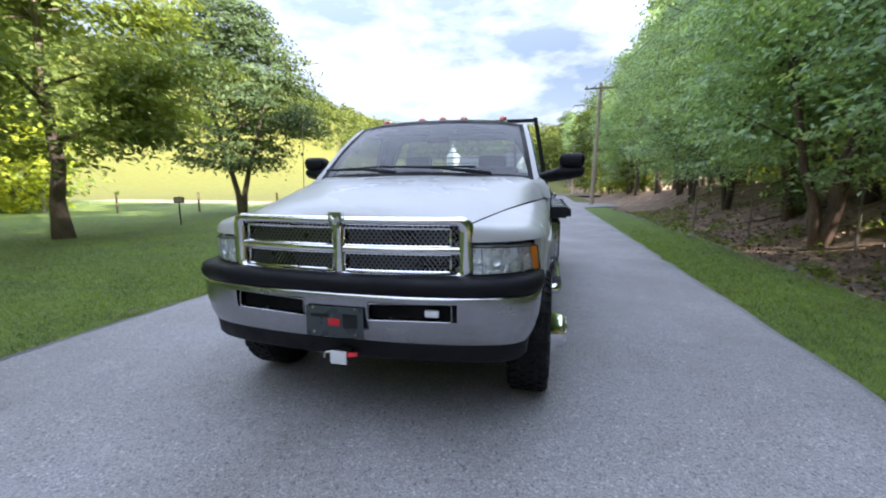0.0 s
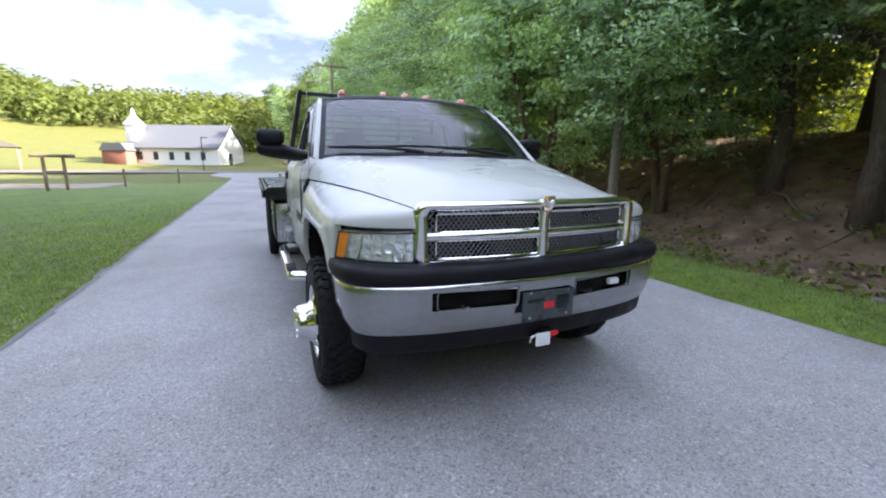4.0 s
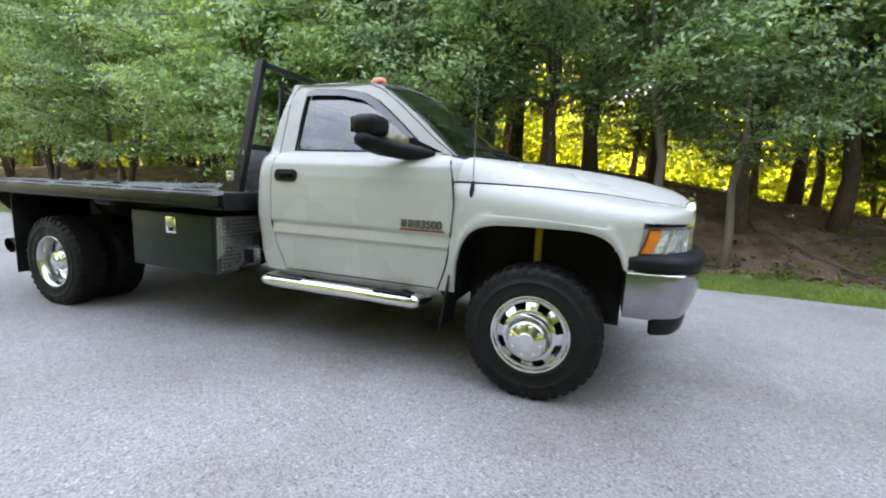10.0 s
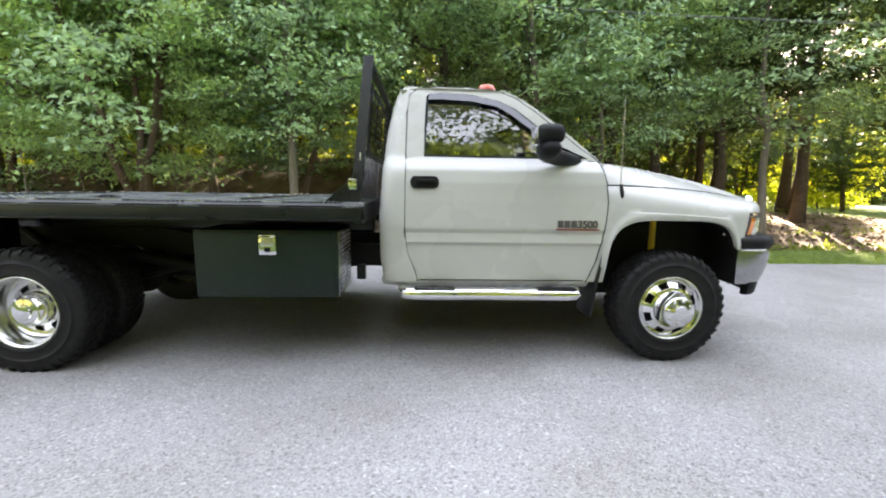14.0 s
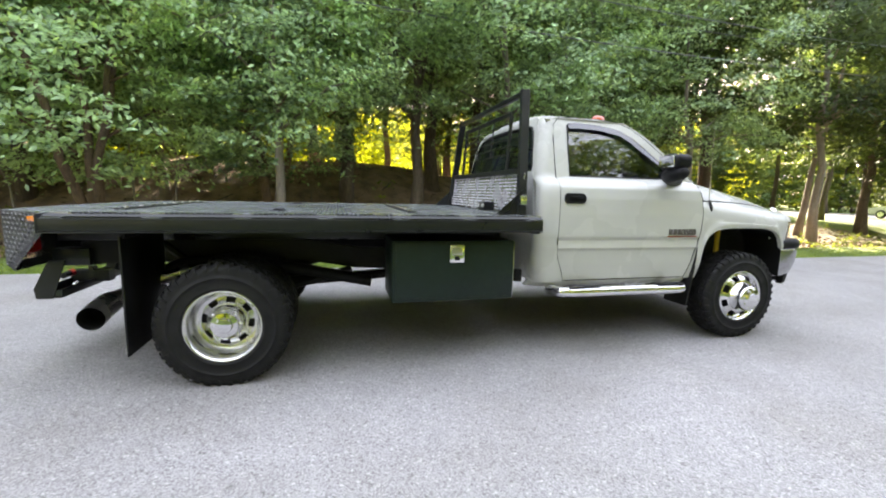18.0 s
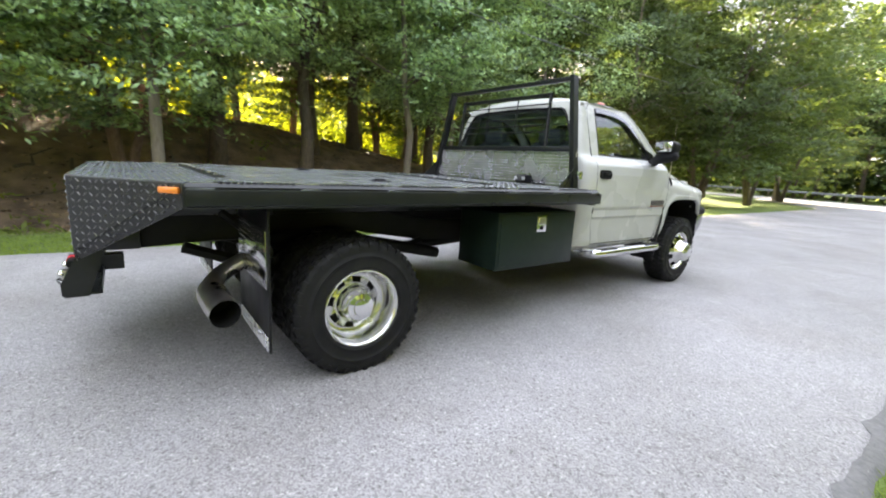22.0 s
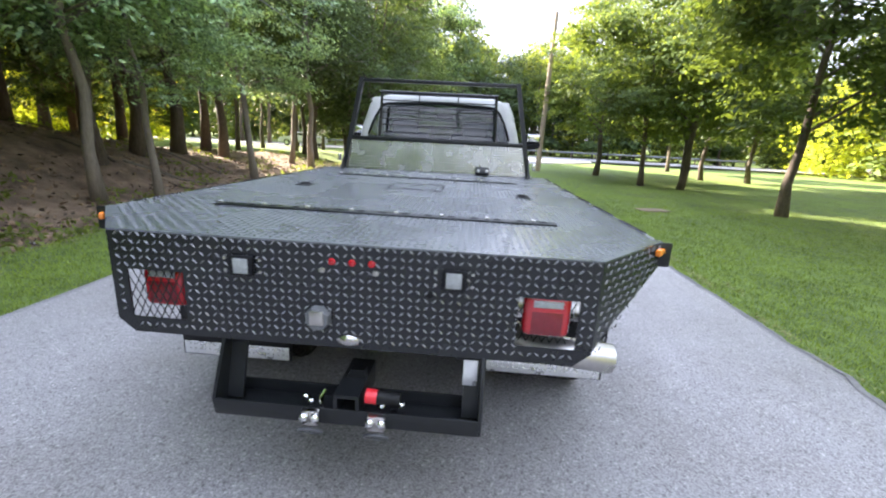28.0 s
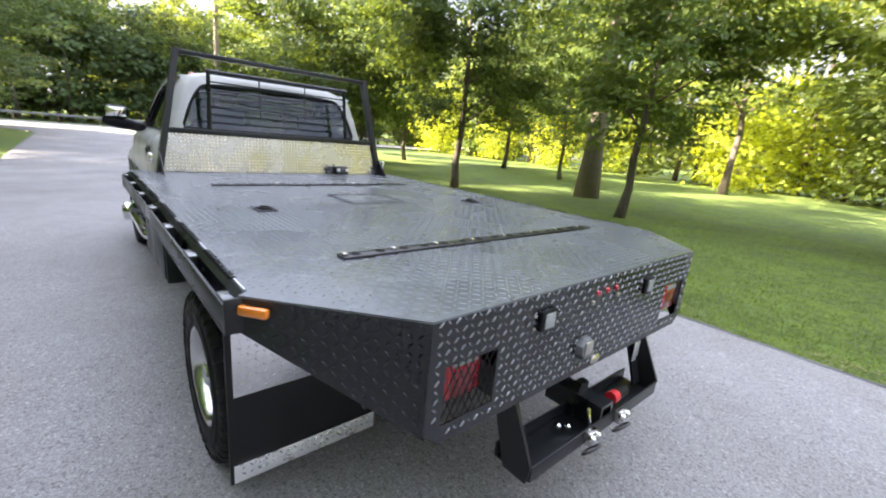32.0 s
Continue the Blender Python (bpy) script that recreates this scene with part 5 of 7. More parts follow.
DOOR_OUT = [(0.52, 1.372), (0.66, 1.47), (0.80, 1.585), (0.95, 1.705), (1.08, 1.795), (1.20, 1.842), (1.40, 1.862), (1.62, 1.862), (1.74, 1.850), (1.795, 1.80), (1.808, 1.70), (1.812, 1.55), (1.815, 1.372)]
DOOR_IN = [(0.70, 1.392), (0.78, 1.463), (0.88, 1.55), (0.99, 1.64), (1.09, 1.715), (1.20, 1.768), (1.38, 1.802), (1.58, 1.812), (1.655, 1.806), (1.675, 1.79), (1.680, 1.72), (1.688, 1.57), (1.695, 1.392)]


def on_side(side, y, z, d=0.0):
    return Vector((side * (side_x(z, y) + d), y, z))


def rounded(side, y, z, w, h, r, d0, d1):
    """A rounded plate on the cab's side, from depth d0 to d1."""
    ring = []
    for cy, cz, a0 in ((w / 2 - r, h / 2 - r, 0), (-w / 2 + r, h / 2 - r, 90), (-w / 2 + r, -h / 2 + r, 180), (w / 2 - r, -h / 2 + r, 270)):
        ring += [(y + cy + r * math.cos(radians(a0 + k * 22.5)), z + cz + r * math.sin(radians(a0 + k * 22.5))) for k in range(5)]
    return rings(bmesh.new(), [[on_side(side, a, b, d0) for a, b in ring], [on_side(side, a, b, d1 * 0.7) for a, b in ring], [on_side(side, y + (a - y) * 0.97, z + (b - z) * 0.95, d1) for a, b in ring]])


def cab_side(side):
    door = None

    def seam_f(z):
        return interp(z, [(0.55, 0.585), (0.70, 0.53), (0.85, 0.500), (1.0, 0.485), (1.1, 0.48), (1.25, 0.50), (1.37, 0.535)])

    def seam_r(z):
        return interp(z, [(0.55, 1.73), (0.65, 1.755), (0.75, 1.80), (0.9, 1.82), (1.37, 1.815)])

    def skin(u, v):
        z = 0.575 + (1.372 - 0.575) * v
        a, b = seam_f(z) + 0.004, seam_r(z) - 0.004
        y = a + (b - a) * u
        return on_side(side, y, z)
    door = part("door", sheet(bmesh.new(), skin, 20, 80, (-side * 0.03, 0, 0)), WHITE, truck, "closed white door", smooth=24)
    bm = bmesh.new()
    rings(bm, [[on_side(side, *o), on_side(side, *i), on_side(side, *i, -0.035), on_side(side, *o, -0.035)] for o, i in zip(DOOR_OUT, DOOR_IN)], True, True)
    rings(bm, [[on_side(side, 0.60 + 1.2 * k / 8, 1.392), on_side(side, 0.60 + 1.2 * k / 8, 1.370), on_side(side, 0.60 + 1.2 * k / 8, 1.370, -0.03), on_side(side, 0.60 + 1.2 * k / 8, 1.392, -0.03)] for k in range(9)], True, True)
    part("window_frame", bm, WHITE, door, smooth=40)
    # weather strip round the glass
    bm = bmesh.new()
    loop = [on_side(side, y, z, -0.004) for y, z in DOOR_IN] + [on_side(side, 1.2, 1.39, -0.004)]
    tube(bm, loop + [loop[0]], 0.009, 6)
    part("window_seal", bm, BLACK, door, "black rubber window seal")
    bm = bmesh.new()
    sheet(bm, lambda u, v: on_side(side, 0.705 + 0.985 * u, 1.386 + (interp(0.705 + 0.985 * u, DOOR_IN[:9] + [(1.695, 1.80)]) - 1.382) * v, -0.016), 24, 12)
    g = part("window", bm, GLASS_T, door, "tinted side window", smooth=80, outward=(side, 0, 0))
    g.visible_shadow = False
    # rain visor along the top of the window
    bm = bmesh.new()
    top = [(0.80, 1.478), (0.90, 1.565), (1.0, 1.645), (1.10, 1.722), (1.20, 1.773), (1.38, 1.807), (1.58, 1.818), (1.665, 1.812)]
    low = [(0.825, 1.478), (0.93, 1.545), (1.03, 1.612), (1.12, 1.68), (1.21, 1.730), (1.38, 1.763), (1.58, 1.772), (1.672, 1.768)]
    rings(bm, [[on_side(side, *a, 0.006), on_side(side, *b, 0.018), on_side(side, *b, 0.014), on_side(side, *a, 0.002)] for a, b in zip(top, low)])
    part("rain_visor", bm, SMOKE, door, "smoked plastic rain visor")
    heel = sheet(bmesh.new(), lambda u, v: on_side(side, 0.488 + (seam_f(0.56 + 0.5 * v) - 0.494) * u, 0.56 + 0.5 * v, -0.002), 3, 14)
    part("fender_heel", heel, WHITE, truck, smooth=60)
    # handle
    h = part("door_handle", rounded(side, 1.69, 1.22, 0.185, 0.080, 0.034, -0.01, 0.010), BLACK, door, "black plastic pull handle")
    part("handle_recess", rounded(side, 1.68, 1.216, 0.125, 0.045, 0.018, 0.0, 0.0115), SEAM, h)
    part("handle_paddle", box(bmesh.new(), on_side(side, 1.685, 1.229, 0.016), (0.014, 0.115, 0.018), 0.005), BLACK, h)
    # badge
    part("badge_strip", box(bmesh.new(), on_side(side, 0.675, 0.924, 0.002), (0.006, 0.29, 0.010), 0.002), DARKRED, door, "thin red badge line")
    fc = bpy.data.curves.new("badge", 'FONT')
    fc.body, fc.size, fc.extrude, fc.align_x = "3500", 0.068, 0.004, 'CENTER'
    fc.offset = 0.0022
    fo = new("door_badge", fc)
    fo.matrix_world = Matrix.Translation(on_side(side, 0.675 - side * -0.062, 0.938, 0.004)) @ pose(0, 0, 0, 90, 0, -90 if side < 0 else 90)
    fc.materials.append(BADGE)
    dg = bpy.context.evaluated_depsgraph_get()
    me = bpy.data.meshes.new_from_object(fo.evaluated_get(dg))
    mw = fo.matrix_world.copy()
    bpy.data.objects.remove(fo)
    me.transform(mw)
    ob = new("door_badge", me)
    ob.parent = door
    ob["label"] = "dark raised number 3500"
    for k in range(3):
        yy = 0.675 + side * (-0.118 + 0.045 * k) * 1.0
        part("badge_block", box(bmesh.new(), on_side(side, yy, 0.962, 0.004), (0.008, 0.036, 0.046), 0.002), BADGE, door)
    # seams
    bm = bmesh.new()
    tube(bm, [on_side(side, seam_f(z), z, -0.004) for z in [0.56 + 0.06 * k for k in range(14)]], 0.005, 5)
    tube(bm, [on_side(side, seam_r(z), z, -0.004) for z in [0.56 + 0.06 * k for k in range(14)]], 0.005, 5)
    tube(bm, [on_side(side, 0.60 + 0.14 * k, 0.572, -0.004) for k in range(9)], 0.005, 5)
    tube(bm, [on_side(side, y, z, -0.003) for y, z in DOOR_OUT], 0.0045, 5)
    part("door_gap", bm, SEAM, door)

    # rear pillar with a rounded back corner
    def corner(z):
        yb = interp(z, [(0.55, 1.965), (0.7, 1.99), (1.0, 1.99), (1.37, 1.965), (1.6, 1.935), (1.8, 1.885), (1.9, 1.83)])
        x = side_x(z)
        return [Vector((side * x, seam_r(z), z)), Vector((side * x, yb - 0.10, z)), Vector((side * (x - 0.012), yb - 0.055, z)), Vector((side * (x - 0.04), yb - 0.02, z)),
                Vector((side * (x - 0.065), yb - 0.006, z)), Vector((side * (x - 0.095), yb - 0.002, z))]
    bm = bmesh.new()
    rings(bm, [corner(0.56 + 0.0325 * k) for k in range(41)], closed=False)
    part("rear_pillar", bm, WHITE, truck, smooth=45)
    # A pillar
    bm = bmesh.new()
    ed = [ws_point(1 if side > 0 else 0, v) for v in [k / 10 for k in range(11)]]
    dr = [(0.52 + 0.0, 1.372), (0.60, 1.425), (0.665, 1.474), (0.735, 1.53), (0.80, 1.585), (0.875, 1.645), (0.95, 1.705), (1.015, 1.752), (1.08, 1.795), (1.14, 1.822), (1.20, 1.845)]
    rings(bm, [[e, e.lerp(on_side(side, *d), 0.5) + Vector((side * 0.016, -0.012, 0.006)), on_side(side, *d)] for e, d in zip(ed, dr)], closed=False)
    part("windshield_pillar", bm, WHITE, truck, smooth=60)
    # sill under the door
    bm = bmesh.new()
    sheet(bm, lambda u, v: on_side(side, 0.56 + 1.42 * u, 0.572 - 0.065 * v, -0.002 - 0.05 * v * v), 8, 5, (-side * 0.05, 0, 0))
    part("sill", bm, WHITE, truck, smooth=50)
    # tubular step
    step = bmesh.new()
    X = side * 1.075
    tube(step, curve([(side * 0.93, 1.83, 0.50), (side * 1.03, 1.81, 0.505), (X, 1.74, 0.505), (X, 1.2, 0.503), (X, 0.74, 0.50), (side * 1.03, 0.68, 0.50), (side * 0.93, 0.66, 0.50)], 5), 0.042, 14)
    st = part("step_bar", step, CHROME, truck, "polished tubular step bar")
    for yy in (0.82, 1.62):
        part("step_pad", box(bmesh.new(), (X, yy, 0.541), (0.07, 0.26, 0.008), 0.003), BLACK, st, "black tread pad")
        part("step_bracket", box(bmesh.new(), (side * 0.93, yy, 0.50), (0.22, 0.05, 0.03), 0.005), FRAME, st)


mirrored(cab_side)


def roof_point(u, v):
    s = 2 * v - 1
    a = abs(s)
    w = interp(u, [(0, 0.745), (0.12, 0.752), (0.3, 0.758), (0.8, 0.755), (1, 0.71)])
    x = s * w
    yf = 1.050 + 0.075 * (abs(x) / 0.745) ** 2
    y = yf + (1.885 - 0.06 * a ** 3 - yf) * u
    z = 1.93 - 0.045 * a ** 2.2 - 0.055 * a ** 9 - 0.043 * (1 - u) ** 3.0 * (1 - 0.3 * a) - 0.075 * max(0, (u - 0.86) / 0.14) ** 2
    return (x, y, z)


roof = part("roof", sheet(bmesh.new(), roof_point, 26, 30, (0, 0, -0.03)), WHITE, truck, smooth=55)
for side in (-1, 1):
    bm = bmesh.new()
    rings(bm, [[Vector(roof_point(u, 0.5 + side * 0.5)), Vector(roof_point(u, 0.5 + side * 0.5)) * 0.5 + on_side(side, 1.15 + 0.72 * u, 1.85) * 0.5 + Vector((side * 0.02, 0, 0.012)), on_side(side, 1.15 + 0.72 * u, 1.838)] for u in [k / 12 for k in range(13)]], closed=False)
    part("roof_edge", bm, WHITE, roof, smooth=60)
for i, x in enumerate((-0.56, -0.2, 0.0, 0.2, 0.56)):
    bm = bmesh.new()
    lat = [(0.0, 0.040), (0.020, 0.038), (0.036, 0.028), (0.042, 0.012), (0.044, 0.0)]
    secs = [[Vector((x + r * 0.85 * math.cos(k * 0.5236), 1.245 + r * 1.5 * math.sin(k * 0.5236), 1.905 - 0.02 * abs(x) + h)) for k in range(12)] for r, h in lat[1:]]
    rings(bm, secs)
    part("cab_marker_lamp", bm, CABRED, roof, "red domed roof marker lamp", smooth=50)


def back_wall():
    """Rear of the cab, with the window opening."""
    lv = [0.56, 1.0, 1.40, 1.47, 1.56, 1.66, 1.74, 1.80, 1.845]
    left = [(-(side_x(z) - 0.09), z) for z in lv]
    outer = left + [(-0.60, 1.872), (0.0, 1.882), (0.60, 1.872)] + [(-x, z) for x, z in left[::-1]]
    inl = [(-0.40, 1.432), (-0.60, 1.432), (-0.77, 1.436), (-0.772, 1.47), (-0.742, 1.56), (-0.705, 1.65), (-0.66, 1.73), (-0.62, 1.778), (-0.58, 1.795)]
    inner = inl + [(-0.45, 1.805), (0.0, 1.812), (0.45, 1.805)] + [(-x, z) for x, z in inl[::-1]]

    def at(x, z, d=0.0):
        return Vector((x, interp(z, [(0.55, 1.965), (0.7, 1.99), (1.0, 1.99), (1.37, 1.965), (1.6, 1.935), (1.8, 1.885), (1.9, 1.83)]) - d, z))
    bm = bmesh.new()
    secs = [[at(*o), at(*i), at(*i, 0.05), at(*o, 0.05)] for o, i in zip(outer, inner)]
    rings(bm, secs + [secs[0]], True, False)
    w = part("cab_back", bm, WHITE, truck)
    bm = bmesh.new()
    vs = [bm.verts.new(at(*i, 0.015)) for i in inner]
    bm.faces.new(vs)
    g = part("rear_window", bm, GLASS_R, truck, "tinted rear window", smooth=0, outward=(0, 1, 0))
    g.visible_shadow = False
    bm = bmesh.new()
    lp = [at(*i, 0.005) for i in inner]
    tube(bm, lp + [lp[0]], 0.012, 6)
    part("rear_window_seal", bm, BLACK, w, "black rubber window seal")
    part("third_brake_lamp", box(bmesh.new(), (0, 1.865, 1.835), (0.30, 0.03, 0.035), 0.006), GREYP, w)
    # floor and bulkhead close the cab
    part("cab_floor", B((0, 1.2, 0.62), (1.75, 1.5, 0.04)), FRAME, truck)
    part("bulkhead", B((0, 0.50, 0.98), (1.7, 0.04, 0.72)), FRAME, truck)


back_wall()

# cowl, wipers, aerial
bm = sheet(bmesh.new(), lambda u, v: (Vector(hood_point(1.0, 0.05 + 0.90 * u)) + Vector((0, -0.01, -0.014))).lerp(ws_point(0.05 + 0.90 * u, 0.0) + Vector((0, 0, -0.004)), v), 20, 3)
part("cowl", bm, BLACK, truck, "black plastic cowl", smooth=60)
for side in (-1, 1):
    bm = bmesh.new()
    secs = []
    for k in range(9):
        a = 0.90 + 0.10 * k / 8
        h = Vector(hood_point(1.0, 0.5 + side * a / 2)) + Vector((0, -0.004, -0.003))
        b = on_side(side, 0.535 - 0.05 * k / 8, 1.366 - 0.145 * k / 8, -0.002)
        secs.append([h, h.lerp(b, 0.5), b])
    rings(bm, secs, closed=False)
    part("cowl_corner", bm, WHITE, truck, smooth=60)
for x0, x1 in ((-0.10, -0.62), (0.38, -0.14)):
    p0, p1 = ws_point((x0 + 0.8) / 1.6, 0.02, out=0.03), ws_point((x1 + 0.8) / 1.6, 0.10, out=0.03)
    bm = bmesh.new()
    tube(bm, [p0, p0.lerp(p1, 0.5) + Vector((0, -0.02, 0.015)), p1], [0.014, 0.010, 0.006], 8)
    wp = part("wiper", bm, BLACK, truck, "black wiper arm")
    bm = bmesh.new()
    tube(bm, [p0.lerp(p1, 0.15) + Vector((0, -0.005, 0.04)), p1 + Vector((-0.05, -0.004, 0.0))], 0.008, 6)
    part("wiper_blade", bm, BLACK, wp)
bm = bmesh.new()
tube(bm, [(-0.958, 0.385, 1.20), (-0.945, 0.39, 1.80)], [0.004, 0.002], 6)
aer = part("aerial", bm, STEEL, truck, "thin whip aerial")
bm = bmesh.new()
tube(bm, [(-0.992, 0.383, 1.135), (-0.985, 0.383, 1.165), (-0.962, 0.384, 1.225)], [0.006, 0.014, 0.010], 8)
part("aerial_base", bm, BLACK, aer)

# -- grille, lamps, bumper --
def grille_y(x):
    return -0.846 + 0.071 * (abs(x) / 0.62) ** 2.2


def grille():
    g = None
    bm = bmesh.new()

    oval = [(math.cos(a), math.sin(a)) for a in [2 * math.pi * k / 12 for k in range(12)]]

    def bar(p, q, w, d, n=16):
        """A rounded chrome bar following the curved front."""
        secs = []
        for k in range(n + 1):
            t = k / n
            x, z = p[0] + (q[0] - p[0]) * t, p[1] + (q[1] - p[1]) * t
            y = grille_y(x)
            flat = p[1] == q[1]
            secs.append([Vector((x + (0 if flat else w / 2 * b), y - d * a if a > 0 else y - 0.03 * a, z + (w / 2 * b if flat else 0))) for a, b in oval])
        rings(bm, secs)
    bar((-0.60, 1.003), (0.60, 1.003), 0.046, 0.016)
    bar((0.0, 0.885), (0.0, 1.15), 0.064, 0.024, 6)
    # outer surround with rounded corners
    path = []
    for cx, cz, a0 in ((0.575, 1.098, 0), (-0.575, 1.098, 90), (-0.575, 0.918, 180), (0.575, 0.918, 270)):
        path += [(cx + 0.045 * math.cos(radians(a0 + 15 * k)), cz + 0.045 * math.sin(radians(a0 + 15 * k))) for k in range(7)]
        if a0 in (0, 180):
            path += [(cx * (1 - 2 * j / 14), cz + (0.045 if a0 == 0 else -0.045)) for j in range(1, 14)]
    secs = []
    m = len(path)
    for k, (x, z) in enumerate(path):
        dx, dz = path[(k + 1) % m][0] - path[k - 1][0], path[(k + 1) % m][1] - path[k - 1][1]
        L = math.hypot(dx, dz) or 1
        nx, nz = dz / L, -dx / L
        wide = 0.023 + 0.017 * abs(nx)
        secs.append([Vector((x + nx * wide * b, grille_y(x) - (0.030 * a if a > 0 else 0.03 * a), z + nz * wide * b)) for a, b in oval])
    rings(bm, secs + [secs[0]], True, False)
    g = part("grille", bm, CHROME, truck, "chrome crosshair grille surround", smooth=40)
    # woven mesh behind the four openings, each with a thin bright bezel
    for s in (-1, 1):
        for zc in (1.066, 0.944):
            bm = bmesh.new()
            lo, hi = zc - 0.042, zc + 0.042
            edge = [(0.036 + 0.508 * j / 10, hi) for j in range(11)] + [(0.550, hi - 0.008), (0.550, lo + 0.008)] + [(0.544 - 0.508 * j / 10, lo) for j in range(11)] + [(0.030, lo + 0.008), (0.030, hi - 0.008)]
            ring = [Vector((s * x, grille_y(x) - 0.006, z)) for x, z in edge]
            tube(bm, ring + [ring[0]], 0.0062, 6)
            part("grille_bezel", bm, CHROME, g)
            bm = bmesh.new()
            x0, x1, hz = 0.022, 0.595, 0.050
            n = 24
            for k in range(-4, n + 4):
                for sg in (-1, 1):
                    pts = []
                    for t in (0, 0.5, 1):
                        x = x0 + (x1 - x0) * (k + sg * 3.2 * (t - 0.5)) / n
                        if x0 <= x <= x1:
                            pts.append(Vector((s * x, grille_y(x) + 0.012 + 0.004 * sg, zc - hz + 2 * hz * t)))
                    if len(pts) >= 2:
                        tube(bm, pts, 0.0045, 4, cap=False)
            part("grille_mesh", bm, MESH, g, "dark grey woven wire mesh")
    bm = bmesh.new()
    sheet(bm, lambda u, v: (-0.6 + 1.2 * u, grille_y(-0.6 + 1.2 * u) + 0.045, 0.87 + 0.28 * v), 16, 2, (0, 0.01, 0))
    part("radiator_screen", bm, SEAM, g)
    bm = bmesh.new()
    prism(bm, [(-0.034, 1.185), (0.034, 1.185), (0.036, 1.15), (0.020, 1.115), (0, 1.098), (-0.020, 1.115), (-0.036, 1.15)], -0.884, -0.856, "y")
    e = part("emblem", bm, CHROME, g, "silver shield emblem")
    bm = bmesh.new()
    prism(bm, [(-0.026, 1.178), (0.026, 1.178), (0.028, 1.152), (0, 1.112), (-0.028, 1.152)], -0.888, -0.883, "y")
    part("emblem_field", bm, CHROME, e)
    for s in (-1, 1):
        bm = bmesh.new()
        tube(bm, [(s * 0.003, -0.890, 1.125), (s * 0.008, -0.890, 1.150), (s * 0.018, -0.890, 1.162), (s * 0.020, -0.890, 1.148), (s * 0.013, -0.890, 1.142)], [0.004, 0.007, 0.006, 0.005, 0.003], 6)
        part("emblem_horn", bm, SILVER, e)


grille()


def headlamp(side):
    """A wrap-round lamp: clear main lens, small clear corner lens and a slant-cut amber end."""
    line = curve([(side * 0.640, -0.795, 0), (side * 0.72, -0.775, 0), (side * 0.80, -0.725, 0), (side * 0.87, -0.665, 0), (side * 0.925, -0.585, 0), (side * 0.957, -0.515, 0)], 5)
    n = len(line) - 1

    def at(u, v, d=0.0):
        """u: from the grille outward, v: from the lower to the upper edge, d: inward."""
        i = u * (1 - 0.115 * v) * n
        k = min(n - 1, int(i))
        p = line[k].lerp(line[k + 1], i - k)
        z = 0.890 + (0.138 - 0.012 * u) * v
        return Vector((p.x - side * d * 0.6, p.y + d - 0.006 * math.sin(math.pi * v), z))

    def patch(a, b, name, material, label, d=0.0):
        bm = sheet(bmesh.new(), lambda u, v: at(a + (b - a) * u, v, d), 10, 4)
        return part(name, bm, material, head, label, smooth=60, outward=(side * 0.5, -1, 0))
    bm = bmesh.new()
    secs = []
    for k in range(17):
        u = k / 16
        secs.append([at(u, -0.03, 0.030), at(u, 1.03, 0.030), at(u, 1.03, 0.11), at(u, -0.03, 0.11)])
    rings(bm, secs)
    head = part("headlamp", bm, LAMPIN, truck, "headlamp with clear lens and amber corner")
    patch(0.012, 0.635, "headlamp_lens", LENS, "clear fluted lens")
    patch(0.655, 0.815, "corner_lens", LENS, "clear corner lens")
    patch(0.815, 0.985, "turn_signal", AMBER, "amber turn signal")
    # faceted bright reflectors behind the lenses
    for u0, u1 in ((0.02, 0.625), (0.665, 0.81)):
        bm = sheet(bmesh.new(), lambda u, v: at(u0 + (u1 - u0) * u, 0.04 + 0.92 * v, 0.014 + 0.010 * math.sin(math.pi * u) * math.sin(math.pi * v)), 12, 6)
        part("reflector", bm, FACET, head, "bright faceted reflector", smooth=0, outward=(side * 0.5, -1, 0))
    bm = bmesh.new()
    lathe(bm, [(0.026, 0.012), (0.024, 0.004), (0.012, -0.001), (0.001, -0.001)], 16, Matrix.Translation(at(0.33, 0.5, 0.018)) @ pose(0, 0, 0, 0, 0, -90 + side * 22))
    part("bulb_shield", bm, SILVER, head, smooth=60)
    part("lamp_divider", rings(bmesh.new(), [[at(0.637, v, -0.001), at(0.651, v, -0.001), at(0.651, v, 0.02), at(0.637, v, 0.02)] for v in (0.0, 0.33, 0.67, 1.0)]), SILVER, head)
    for k in range(4):
        u = 0.16 + 0.115 * k
        bm = bmesh.new()
        tube(bm, [at(u, v, 0.006) for v in (0.06, 0.35, 0.65, 0.94)], 0.0022, 5)
        part("lens_flute", bm, SILVER, head)
    bm = bmesh.new()
    loop = [at(k / 12, 1.0, -0.001) for k in range(13)] + [at(1.0, v, -0.001) for v in (0.66, 0.33)] + [at(1 - k / 12, 0.0, -0.001) for k in range(13)]
    tube(bm, loop + [loop[0]], 0.0036, 5)
    part("lamp_gasket", bm, BLACK, head)


mirrored(headlamp)

BLINE = [(-0.955, -0.47), (-0.957, -0.56), (-0.948, -0.64), (-0.915, -0.715), (-0.85, -0.776), (-0.74, -0.822), (-0.55, -0.866), (-0.28, -0.895), (0, -0.903),
         (0.28, -0.895), (0.55, -0.866), (0.74, -0.822), (0.85, -0.776), (0.915, -0.715), (0.948, -0.64), (0.957, -0.56), (0.955, -0.47)]
bl = curve([(x, y, 0) for x, y in BLINE], 5)


